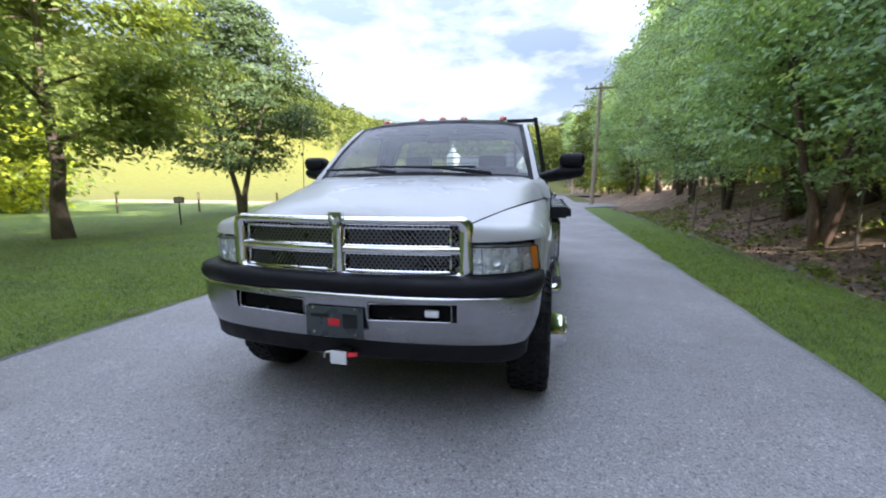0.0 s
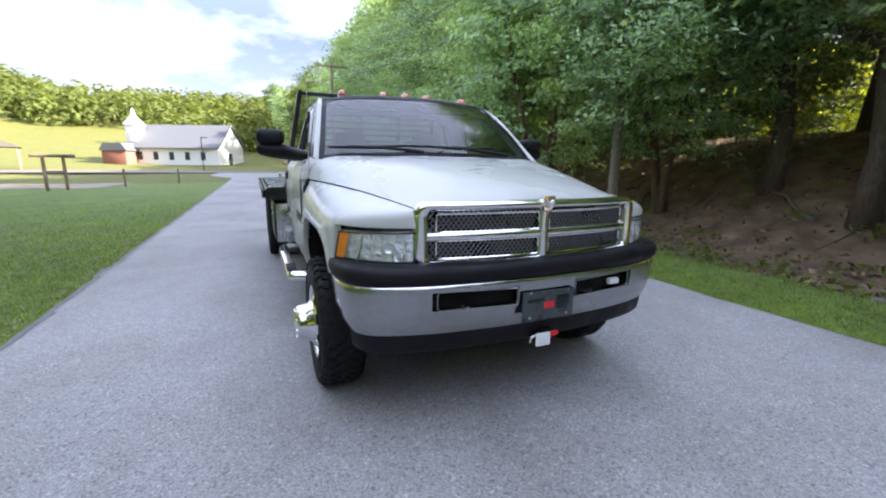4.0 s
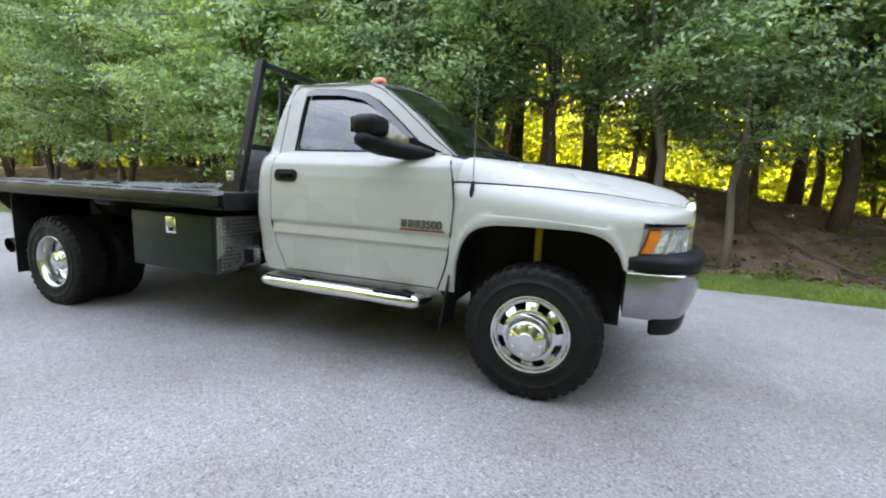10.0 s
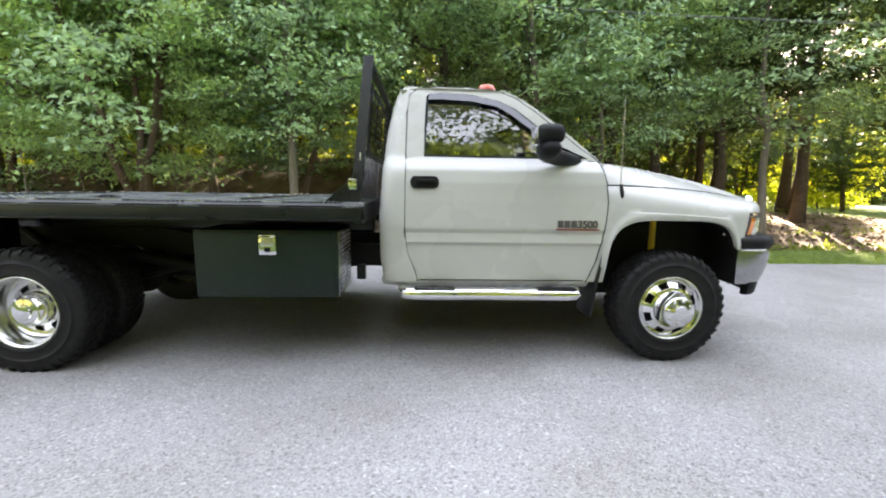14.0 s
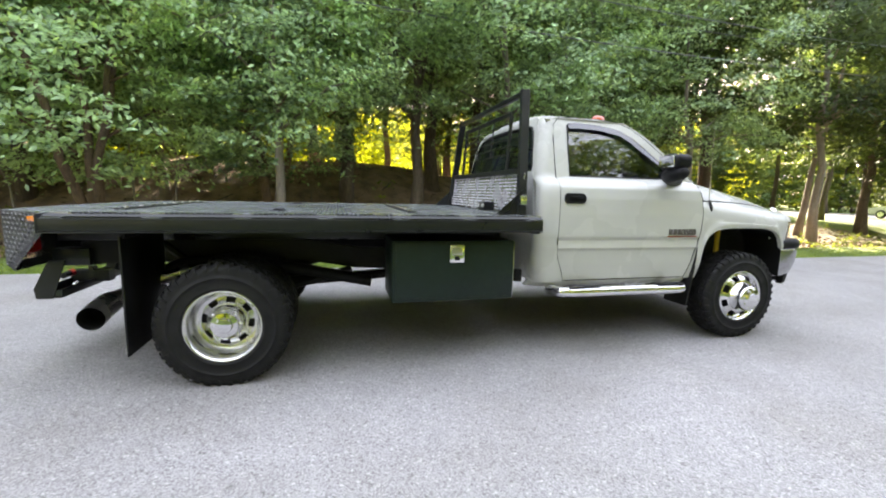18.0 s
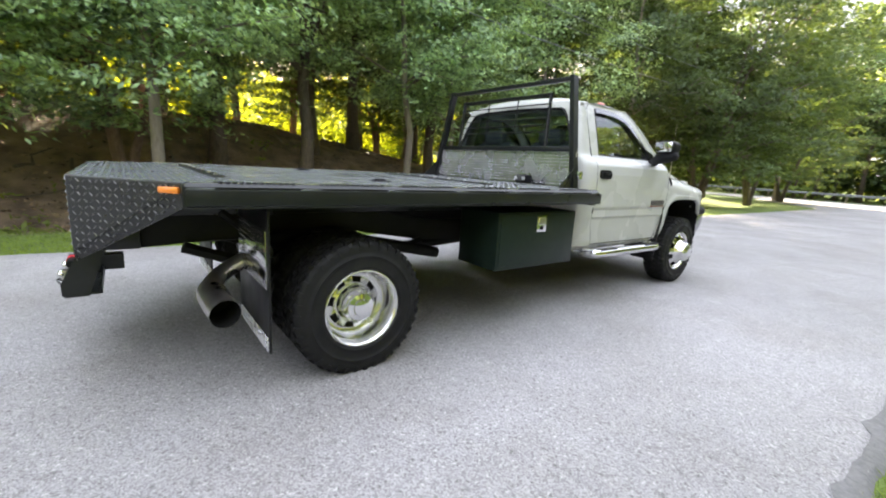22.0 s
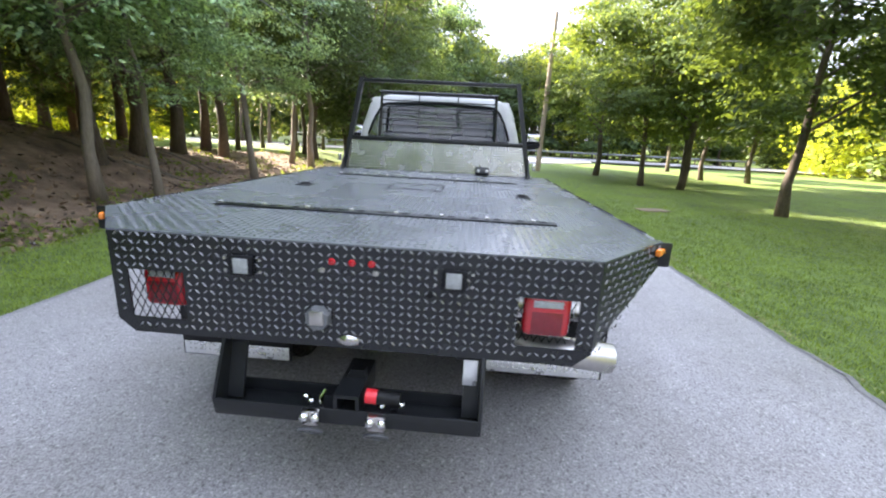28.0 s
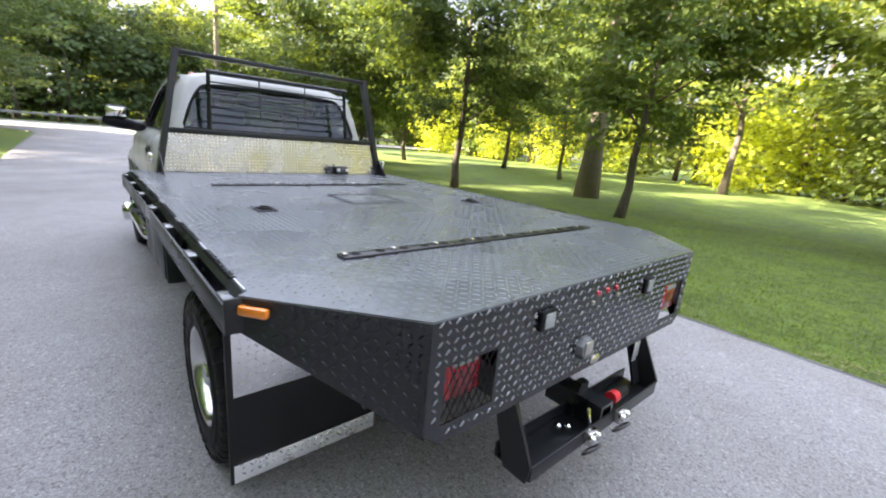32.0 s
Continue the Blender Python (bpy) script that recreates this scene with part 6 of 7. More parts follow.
def bumper_skin(profile, name, material, parent, label, keep=None):
    """Sweeps (outward, height) pairs round the bumper line."""
    bm = bmesh.new()
    secs = []
    for i, p in enumerate(bl):
        d = (bl[min(i + 1, len(bl) - 1)] - bl[max(i - 1, 0)]).normalized()
        n = Vector((d.y, -d.x, 0))
        if keep and not keep(p.x):
            continue
        secs.append([p + n * o + Vector((0, 0, z)) for o, z in profile])
    rings(bm, secs)
    return part(name, bm, material, parent, label, smooth=45)


FACE = [(-0.005, 0.802), (0.004, 0.801), (0.011, 0.794), (0.013, 0.786)]
chin = [(0.000, 0.655), (-0.006, 0.625), (-0.010, 0.612), (-0.030, 0.560), (-0.044, 0.540)]
bumper = bumper_skin(FACE + [(0.010, 0.782), (-0.05, 0.782), (-0.05, 0.802)], "front_bumper", CHROME, truck, "chrome front bumper with a black rubber top pad")
bumper_skin([(0.005, 0.676), (0.003, 0.662)] + chin + [(-0.07, 0.545), (-0.05, 0.676)], "bumper_chin", DULL, bumper, "darker grey metal lower face")
bumper_skin([(0.012, 0.783), (0.0125, 0.764), (-0.03, 0.764), (-0.03, 0.783)], "bumper_brow", DULL, bumper, "")
for lo, hi in ((-1.0, -0.565), (0.565, 1.0)):
    bumper_skin([(0.0125, 0.767), (0.010, 0.72), (0.005, 0.668), (-0.05, 0.668), (-0.05, 0.767)], "bumper_end", DULL, bumper, "", keep=lambda x: lo <= x <= hi)
for lo, hi in ((-0.17, 0.17),):
    bumper_skin([(0.0125, 0.767), (0.010, 0.72), (0.005, 0.668), (-0.05, 0.668), (-0.05, 0.767)], "bumper_middle", DULL, bumper, "", keep=lambda x: lo <= x <= hi)
bumper_skin([(-0.045, 0.775), (-0.045, 0.66), (-0.06, 0.66), (-0.06, 0.775)], "bumper_slot_screen", SEAM, bumper, "", keep=lambda x: abs(x) < 0.62)
pad = [(0.018, 0.806), (0.026, 0.82), (0.030, 0.845), (0.022, 0.872), (0.0, 0.886), (-0.05, 0.890), (-0.12, 0.888), (-0.12, 0.802)]
bumper_skin(pad, "bumper_pad", BLACK, bumper, "black rubber bumper pad")
bumper_skin([(-0.034, 0.556), (-0.045, 0.475), (-0.058, 0.458), (-0.10, 0.458), (-0.10, 0.556)], "air_dam", BLACK, bumper, "black plastic air dam", keep=lambda x: abs(x) < 0.953)
for sx in (-1, 1):
    bm = bmesh.new()
    fr = [Vector((sx * x, interp(x, [(0.17, -0.900), (0.28, -0.895), (0.58, -0.860)]) - 0.010, z)) for x, z in ((0.175, 0.755), (0.56, 0.765), (0.572, 0.75), (0.572, 0.69), (0.56, 0.678), (0.175, 0.672))]
    tube(bm, fr + [fr[0]], 0.0035, 6)
    part("slot_trim", bm, DULL, bumper)
plate = part("front_plate", box(bmesh.new(), (0, -0.924, 0.655), (0.305, 0.006, 0.152), 0.004), PLATE, bumper, "dark decorative plate with a red mark", smooth=30)
part("plate_mark", box(bmesh.new(), (0.0, -0.929, 0.655), (0.06, 0.003, 0.035), 0.001), REDP, plate)
part("plate_shape", box(bmesh.new(), (0.085, -0.929, 0.665), (0.075, 0.003, 0.07), 0.001), BPAINT, plate)
part("plate_bar", box(bmesh.new(), (-0.075, -0.929, 0.685), (0.10, 0.003, 0.018), 0.001), BPAINT, plate)
for x in (-0.11, 0.11):
    for z in (0.60, 0.725):
        bm = bmesh.new()
        lathe(bm, [(0.001, 0.006), (0.005, 0.005), (0.007, 0.0)], 10, Matrix.Translation((x, -0.928, z)) @ pose(0, 0, 0, 0, 0, -90))
        part("plate_bolt", bm, STEEL, plate)
part("fog_lamp", box(bmesh.new(), (0.475, -0.862, 0.712), (0.070, 0.03, 0.034), 0.008), WHITEP, bumper, "small white driving lamp")
# winch hook and block heater plug below
hk = part("tow_receiver", box(bmesh.new(), (0.03, -0.80, 0.475), (0.07, 0.16, 0.06), 0.006), FRAME, truck, "black front tow receiver")
part("receiver_body", box(bmesh.new(), (0.01, -0.874, 0.465), (0.075, 0.034, 0.055), 0.01), FRAME, hk)
part("receiver_cap", box(bmesh.new(), (0.0, -0.898, 0.462), (0.088, 0.010, 0.070), 0.0045), WHITEP, hk, "white plastic cap")
bm = bmesh.new()
tube(bm, [(0.045, -0.888, 0.477), (0.098, -0.882, 0.480)], [0.015, 0.012], 8)
part("hitch_pin", bm, REDP, hk, "red pin handle")
bm = bmesh.new()
tube(bm, curve([(-0.045, -0.893, 0.487), (-0.072, -0.897, 0.480), (-0.078, -0.897, 0.455)], 3), 0.006, 6)
part("hook", bm, STEEL, hk)


# -- towing mirrors --
def door_mirror(side):
    def loaf(c, s, r, tilt=0.0):
        return box(bmesh.new(), c, s, r, pose(0, 0, 0, 0, tilt, 0), 4)
    m = part("door_mirror", loaf((side * 1.158, 0.945, 1.513), (0.195, 0.165, 0.115), 0.045), BLACK, truck, "black folding tow mirror")
    bm = bmesh.new()
    oct8 = [(math.cos(radians(22.5 + 30 * k)), math.sin(radians(22.5 + 30 * k))) for k in range(12)]
    rings(bm, [[Vector((side * x, y + dy * a, z + dz * b)) for a, b in oct8] for x, y, z, dy, dz in
               ((0.895, 0.71, 1.376, 0.080, 0.026), (0.950, 0.75, 1.382, 0.085, 0.040), (1.00, 0.825, 1.388, 0.080, 0.050), (1.065, 0.915, 1.407, 0.072, 0.056),
                (1.15, 0.945, 1.419, 0.070, 0.056), (1.233, 0.945, 1.428, 0.064, 0.046), (1.258, 0.945, 1.43, 0.045, 0.028))])
    part("mirror_arm", bm, BLACK, m, smooth=60)
    part("mirror_glass", box(bmesh.new(), (side * 1.158, 1.029, 1.513), (0.155, 0.004, 0.085), 0.0015), CHROME, m, "mirror glass")
    bm = bmesh.new()
    prism(bm, [(0.60, 1.392), (0.83, 1.392), (0.82, 1.475), (0.785, 1.468)], side * 0.88, side * 0.912)
    part("mirror_foot", bm, BLACK, m)


mirrored(door_mirror)


# -- wheels --
def tyre_meshes():
    half = [(0.205, 0.085), (0.215, 0.105), (0.234, 0.114), (0.237, 0.121), (0.246, 0.121), (0.250, 0.118), (0.29, 0.123), (0.300, 0.1235), (0.302, 0.127), (0.310, 0.127), (0.312, 0.1235),
            (0.335, 0.120), (0.350, 0.117), (0.366, 0.112), (0.382, 0.098), (0.388, 0.06), (0.389, 0.0)]
    prof = [(r, -a) for r, a in half] + [(r, a) for r, a in half[-2::-1]]
    bm = lathe(bmesh.new(), prof, 56)
    me = bpy.data.meshes.new("tyre")
    bmesh.ops.recalc_face_normals(bm, faces=bm.faces)
    bm.to_mesh(me)
    bm.free()
    me.materials.append(RUBBER)
    me.polygons.foreach_set("use_smooth", [True] * len(me.polygons))
    bm = bmesh.new()
    n = 38
    for k in range(n):
        # two staggered middle rows, and shoulder blocks that run down the sidewall
        for x, w, h, off, skew in ((-0.026, 0.040, 0.036, 0.0, -24), (0.026, 0.040, 0.036, 0.5, 24), (-0.068, 0.030, 0.044, 0.55, 14), (0.068, 0.030, 0.044, 0.05, -14)):
            a = math.degrees(2 * math.pi * (k + off) / n) - 90
            mm = pose(0, 0, 0, a) @ Matrix.Translation((x, 0, 0.384)) @ pose(0, 0, 0, 0, 0, skew)
            r2 = bmesh.ops.create_cube(bm, size=1.0)
            bmesh.ops.scale(bm, vec=(w, h, 0.026), verts=r2["verts"])
            bmesh.ops.transform(bm, matrix=mm, verts=r2["verts"])
        for sd in (-1, 1):
            a = 2 * math.pi * (k + (0.25 if sd > 0 else 0.75)) / n
            wide = 0.021 if k % 2 else 0.026
            deep = 0.344 if k % 2 else 0.354
            ring = []
            for x, r in ((0.088, 0.394), (0.106, 0.388), (0.1195, 0.370), (0.1225, deep), (0.108, deep), (0.085, 0.372)):
                ring.append((sd * x, r))
            rings(bm, [[Vector((x, r * math.cos(a + da), r * math.sin(a + da))) for x, r in ring] for da in (-wide / 0.78, wide / 0.78)])
    bmesh.ops.recalc_face_normals(bm, faces=bm.faces)
    tread = bpy.data.meshes.new("tread")
    bm.to_mesh(tread)
    bm.free()
    tread.materials.append(RUBBER)
    return me, tread


TYRE, TREAD = tyre_meshes()


def rim_mesh(dish):
    """A chrome disc wheel with hand holes; dish moves the disc in or out of the tyre's face."""
    n = 64
    bm = bmesh.new()
    lathe(bm, [(0.208, -0.10), (0.20, -0.06), (0.195, 0.06), (0.207, 0.098), (0.216, 0.112), (0.224, 0.116), (0.228, 0.108)], n)
    if dish > 0:
        pr = [(0.205, 0.080), (0.198, 0.085), (0.188, 0.094)]
        po = [(0.150, 0.119), (0.143, 0.123), (0.132, 0.124)]
    else:
        pr = [(0.200, -0.005), (0.188, -0.028), (0.158, -0.030)]
        po = [(0.124, -0.020), (0.116, -0.012), (0.104, -0.010)]
    lathe(bm, pr, n)
    lathe(bm, po, n)
    holes = 8
    per = n // holes
    for k in range(n):
        if k % per < 4:
            continue
        a0, a1 = 2 * math.pi * k / n, 2 * math.pi * (k + 1) / n
        q = [Vector((pr[-1][1], pr[-1][0] * math.cos(a), pr[-1][0] * math.sin(a))) for a in (a0, a1)] + [Vector((po[0][1], po[0][0] * math.cos(a), po[0][0] * math.sin(a))) for a in (a1, a0)]
        bm.faces.new([bm.verts.new(p) for p in q])
    bmesh.ops.remove_doubles(bm, verts=bm.verts, dist=0.0005)
    me = bpy.data.meshes.new("rim")
    bmesh.ops.recalc_face_normals(bm, faces=bm.faces)
    bm.to_mesh(me)
    bm.free()
    me.materials.append(CHROME if dish > 0 else SATIN)
    me.polygons.foreach_set("use_smooth", [True] * len(me.polygons))
    bm = bmesh.new()
    if dish > 0:
        lathe(bm, [(0.134, 0.118), (0.128, 0.135), (0.116, 0.146), (0.110, 0.190), (0.106, 0.208), (0.098, 0.216), (0.080, 0.219), (0.072, 0.226), (0.05, 0.228), (0.045, 0.233), (0.001, 0.234)], 40)
    else:
        lathe(bm, [(0.110, -0.014), (0.107, 0.035), (0.100, 0.058), (0.085, 0.070), (0.078, 0.085), (0.05, 0.09), (0.045, 0.10), (0.02, 0.104), (0.001, 0.104)], 40)
    h0, hr = (0.217, 0.082) if dish > 0 else (0.060, 0.090)
    for k in range(8):
        a = 2 * math.pi * (k + 0.5) / 8
        lathe(bm, [(0.009, -0.01), (0.009, 0.006), (0.006, 0.009), (0.001, 0.010)], 8, Matrix.Translation((h0, hr * math.cos(a), hr * math.sin(a))))
    hub = bpy.data.meshes.new("hub_cap")
    bmesh.ops.recalc_face_normals(bm, faces=bm.faces)
    bm.to_mesh(hub)
    bm.free()
    hub.materials.append(CHROME)
    hub.polygons.foreach_set("use_smooth", [True] * len(hub.polygons))
    hub.set_sharp_from_angle(angle=radians(40))
    bm = lathe(bmesh.new(), [(0.001, -0.06), (0.19, -0.06), (0.19, -0.075), (0.001, -0.075)], 32)
    drum = bpy.data.meshes.new("brake_drum")
    bm.to_mesh(drum)
    bm.free()
    drum.materials.append(FRAME)
    return me, hub, drum


RIM_F, RIM_R = rim_mesh(1), rim_mesh(-1)


def wheel(side, x, y, z, meshes, cap=True, turn=0, size=1.0):
    w = new("wheel", TYRE)
    w.matrix_world = pose(side * x, y, z, turn, 0, 0 if side > 0 else 180) @ Matrix.Diagonal((1, size, size, 1))
    w.parent = truck
    w["label"] = "black all-terrain tyre on a chrome wheel"
    for nm, me in (("tread", TREAD), ("rim", meshes[0]), ("hub_cap", meshes[1]), ("brake_drum", meshes[2])):
        if nm == "hub_cap" and not cap:
            continue
        o = new(nm, me)
        o.parent = w


def wheels(side):
    wheel(side, 0.900, -0.005, 0.390, RIM_F, turn=10, size=0.98)
    wheel(side, 1.030, 4.15, 0.390, RIM_R, turn=25, size=1.005)
    wheel(side, 0.700, 4.15, 0.390, RIM_R, cap=False, turn=55, size=1.005)


mirrored(wheels)


# -- flatbed --
def lugs(name, spots, material, parent, label="", size=1.0, rise=1.0):
    """Raised tread-plate lugs at (place, along, across, normal) spots, one joined relief."""
    vs, fs = [], []
    for p, a, b, n in spots:
        i = len(vs)
        L, W, H = 0.0112 * size, 0.0036 * size, 0.0022 * size * rise
        vs += [p - a * L, p - b * W, p + a * L, p + b * W, p - a * L * 0.5 + n * H, p + a * L * 0.5 + n * H]
        fs += [(i, i + 1, i + 5, i + 4), (i + 1, i + 2, i + 5), (i + 2, i + 3, i + 4, i + 5), (i + 3, i, i + 4)]
    ob = raw(name, [tuple(v) for v in vs], fs, material, parent, label, smooth=0)
    return tagged(ob, kind="stuff")


def lug_grid(o, ux, uy, nx, ny, inside, pitch=0.028):
    """Lug spots over a plane from o along ux and uy, alternating in turn."""
    n = ux.cross(uy).normalized()
    a, b = (ux + uy).normalized(), (ux - uy).normalized()
    out = []
    for i in range(int(nx / pitch)):
        for j in range(int(ny / pitch)):
            x, y = (i + 0.5) * pitch, (j + 0.5) * pitch
            if inside(x, y):
                p = o + ux * x + uy * y
                out.append((p, a, b, n) if (i + j) % 2 else (p, b, a, n))
    return out


HALF, TAIL_W, BED_F, BED_R, TAIL_Y = 1.165, 0.848, 2.065, 5.0, 5.385


def bed():
    out = [(-HALF, BED_F), (HALF, BED_F), (HALF, BED_R - 0.02), (HALF + 0.028, BED_R), (TAIL_W, TAIL_Y), (-TAIL_W, TAIL_Y), (-HALF - 0.028, BED_R), (-HALF, BED_R - 0.02)]
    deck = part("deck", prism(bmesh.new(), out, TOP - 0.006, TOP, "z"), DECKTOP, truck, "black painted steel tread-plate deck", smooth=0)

    def on_deck(x, y):
        X, Y = x - HALF, y + BED_F
        w = HALF if Y < BED_R - 0.02 else HALF - (Y - BED_R + 0.02) * (HALF - TAIL_W) / (TAIL_Y - BED_R + 0.02)
        if abs(X) > w - 0.015 or Y > TAIL_Y - 0.01:
            return False
        if abs(Y - 4.80) < 0.045 and abs(X) < 0.81 or abs(Y - 2.92) < 0.045 and abs(X) < 0.81:
            return False
        if abs(abs(X) - 0.75) < 0.06 and abs(Y - 3.855) < 0.07:
            return False
        return True
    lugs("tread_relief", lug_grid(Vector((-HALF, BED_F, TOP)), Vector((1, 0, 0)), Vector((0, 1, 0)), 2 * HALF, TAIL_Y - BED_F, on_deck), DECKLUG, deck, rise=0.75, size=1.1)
    # side channels with stake pockets
    for s in (-1, 1):
        bm = bmesh.new()
        prism(bm, [(s * (HALF + 0.001), TOP - 0.100), (s * (HALF + 0.028), TOP - 0.100), (s * (HALF + 0.028), TOP - 0.018), (s * (HALF + 0.010), TOP - 0.002), (s * (HALF + 0.001), TOP - 0.002)], BED_F - 0.01, BED_R, "y")
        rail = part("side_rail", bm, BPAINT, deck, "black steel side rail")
        part("rub_rail", box(bmesh.new(), (s * (HALF + 0.058), (BED_F + BED_R) / 2, TOP - 0.062), (0.010, BED_R - BED_F, 0.070), 0.003), BPAINT, rail, "black rub rail")
        for k in range(7):
            y = BED_F + 0.06 + k * (BED_R - BED_F - 0.12) / 6
            for dy in (-0.045, 0.045):
                part("pocket_wall", box(bmesh.new(), (s * (HALF + 0.043), y + dy, TOP - 0.062), (0.03, 0.008, 0.07), 0.002), BPAINT, rail)
        part("worn_deck_edge", box(bmesh.new(), (s * (HALF + 0.0025), (BED_F + BED_R) / 2 - 0.015, TOP - 0.0005), (0.005, BED_R - BED_F - 0.03, 0.006), 0.001), ALUB, rail, "bright edge of the deck plate")
        gap = bmesh.new()
        for k in range(int((BED_R - BED_F) / 0.028)):
            y = BED_F + 0.02 + 0.028 * k
            if min(abs(y - (BED_F + 0.06 + q * (BED_R - BED_F - 0.12) / 6)) for q in range(7)) > 0.055:
                box(gap, (0, 0, 0), (0.016, 0.017, 0.005), 0, pose(s * (HALF + 0.006), y, TOP + 0.0015, 0, 0, s * 35))
        tagged(part("deck_edge_teeth", gap, SEAM, rail, "dark ragged tread edge along the rail"), kind="stuff")
        for q in range(7):
            part("pocket_top", box(bmesh.new(), (s * (HALF + 0.038), BED_F + 0.06 + q * (BED_R - BED_F - 0.12) / 6, TOP - 0.024), (0.034, 0.098, 0.006), 0.002), DECKLUG, rail, "lighter top of a stake pocket")
        part("rail_lip", box(bmesh.new(), (s * (HALF + 0.03), (BED_F + BED_R) / 2, TOP - 0.104), (0.07, BED_R - BED_F, 0.008), 0.002), BPAINT, rail)
        # slanting rear corner wing
        bm = bmesh.new()
        p = [Vector((s * (HALF + 0.028), BED_R, TOP - 0.006)), Vector((s * TAIL_W, TAIL_Y, TOP - 0.006)), Vector((s * TAIL_W, TAIL_Y, 0.76)), Vector((s * (TAIL_W - 0.02), TAIL_Y - 0.02, 0.72)), Vector((s * (HALF + 0.028), BED_R, TOP - 0.105))]
        nrm = (p[1] - p[0]).cross(Vector((0, 0, 1))).normalized() * (0.006 if s < 0 else -0.006)
        rings(bm, [p, [q + nrm for q in p]])
        wing = part("corner_wing", bm, BPLATE, deck, "black tread-plate corner wing", smooth=0)
        ux = (p[1] - p[0])
        L = ux.length
        ux = ux.normalized()
        uy = Vector((0, 0, -1))

        def in_wing(x, y):
            t = x / L
            return 0.015 < x < L - 0.012 and 0.012 < y < 0.09 + 0.26 * t
        sp = lug_grid(p[0].copy(), ux, uy, L, 0.40, in_wing)
        face = (ux.cross(uy)).normalized()
        outw = Vector((s, 0.7, 0)).normalized()
        if face.dot(outw) < 0:
            sp = [(q, a, b, -n) for q, a, b, n in sp]
        off = 0.0062 if nrm.dot(outw) > 0 else 0.0003
        sp = [(q + nrm.normalized() * (off if nrm.dot(outw) > 0 else -off), a, b, n) for q, a, b, n in sp]
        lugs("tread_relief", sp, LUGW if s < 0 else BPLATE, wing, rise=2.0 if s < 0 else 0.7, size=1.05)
        c = p[0].lerp(p[1], 0.10) + Vector((0, 0, -0.028)) + outw * 0.014
        part("marker_lamp", box(bmesh.new(), c, (0.022, 0.085, 0.028), 0.007, pose(0, 0, 0, 0, 0, s * 38)), AMBER, deck, "small amber side marker lamp")
        part("end_cap", box(bmesh.new(), (s * (HALF + 0.03), BED_R + 0.002, TOP - 0.055), (0.07, 0.012, 0.10), 0.003), BPAINT, rail)
    # tail panel with chamfered lower corners
    bm = bmesh.new()
    gx, gz = (-TAIL_W, -0.79, -0.585, 0.585, 0.79, TAIL_W), (0.705, 0.765, 0.945, TOP - 0.006)
    vs = [[bm.verts.new((x, TAIL_Y - 0.006, 0.755 if abs(x) == TAIL_W and z == 0.705 else z)) for z in gz] for x in gx]
    for i in range(5):
        for j in range(3):
            if not (i in (1, 3) and j == 1):
                bm.faces.new((vs[i][j], vs[i + 1][j], vs[i + 1][j + 1], vs[i][j + 1]))
    r = bmesh.ops.extrude_face_region(bm, geom=bm.faces[:])
    bmesh.ops.translate(bm, vec=(0, 0.006, 0), verts=[v for v in r["geom"] if isinstance(v, bmesh.types.BMVert)])
    tail = part("tail_panel", bm, BPLATE, deck, "black tread-plate tail panel with two lamp openings", smooth=0)
    lamps = ((-0.6875, 0.855), (0.6875, 0.855))

    def in_tail(x, y):
        X, Z = x - TAIL_W, TOP - y
        if abs(X) > TAIL_W - 0.012 or Z < 0.72 or (Z < 0.78 and abs(X) > TAIL_W - 0.06):
            return False
        return not any(abs(X - cx) < 0.105 and abs(Z - cz) < 0.105 for cx, cz in lamps)
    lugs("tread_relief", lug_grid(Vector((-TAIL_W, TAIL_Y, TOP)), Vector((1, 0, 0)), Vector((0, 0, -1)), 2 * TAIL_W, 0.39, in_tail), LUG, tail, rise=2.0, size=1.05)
    for s in (-1, 1):
        dp = 0.055 if s > 0 else 0.033
        tl = part("tail_lamp", box(bmesh.new(), (s * 0.688, TAIL_Y - dp, 0.870 if s > 0 else 0.877), (0.158 if s > 0 else 0.162, 0.050, 0.148 if s > 0 else 0.154), 0.024, seg=4), REDL, tail, "red square tail lamp in a mesh-guarded opening", smooth=30)
        part("lens_centre", box(bmesh.new(), (s * 0.688, TAIL_Y - dp + 0.0245, 0.853), (0.105, 0.003, 0.082), 0.001), REDK, tl, "darker red lens centre")
        part("reverse_lens", box(bmesh.new(), (s * 0.688, TAIL_Y - dp + 0.025, 0.922), (0.10, 0.006, 0.024), 0.0025), LED, tl, "clear reversing lens")
        back = 0.003 if s > 0 else 0.045
        for k in range(8):
            for g in (-1, 1):
                c = 0.585 + 0.028 * k + (0.004 if g > 0 else 0)
                x0, x1 = c - g * 0.045, c + g * 0.045
                za, zb = 0.765, 0.945
                if x0 < 0.585 or x0 > 0.79:
                    t0 = ((0.585 if x0 < 0.585 else 0.79) - x0) / (x1 - x0)
                    x0, za = x0 + (x1 - x0) * t0, za + (zb - za) * t0
                if x1 < 0.585 or x1 > 0.79:
                    t0 = ((0.585 if x1 < 0.585 else 0.79) - x0) / (x1 - x0)
                    x1, zb = x0 + (x1 - x0) * t0, za + (zb - za) * t0
                part("guard_bar", tube(bmesh.new(), [(s * x0, TAIL_Y - back, za), (s * x1, TAIL_Y - back, zb)], 0.0019, 5), FRAME, tl)
        wl = part("work_lamp", box(bmesh.new(), (s * 0.365, TAIL_Y + 0.008, 0.99), (0.084, 0.018, 0.070), 0.006), BLACK, tail, "small square LED work lamp")
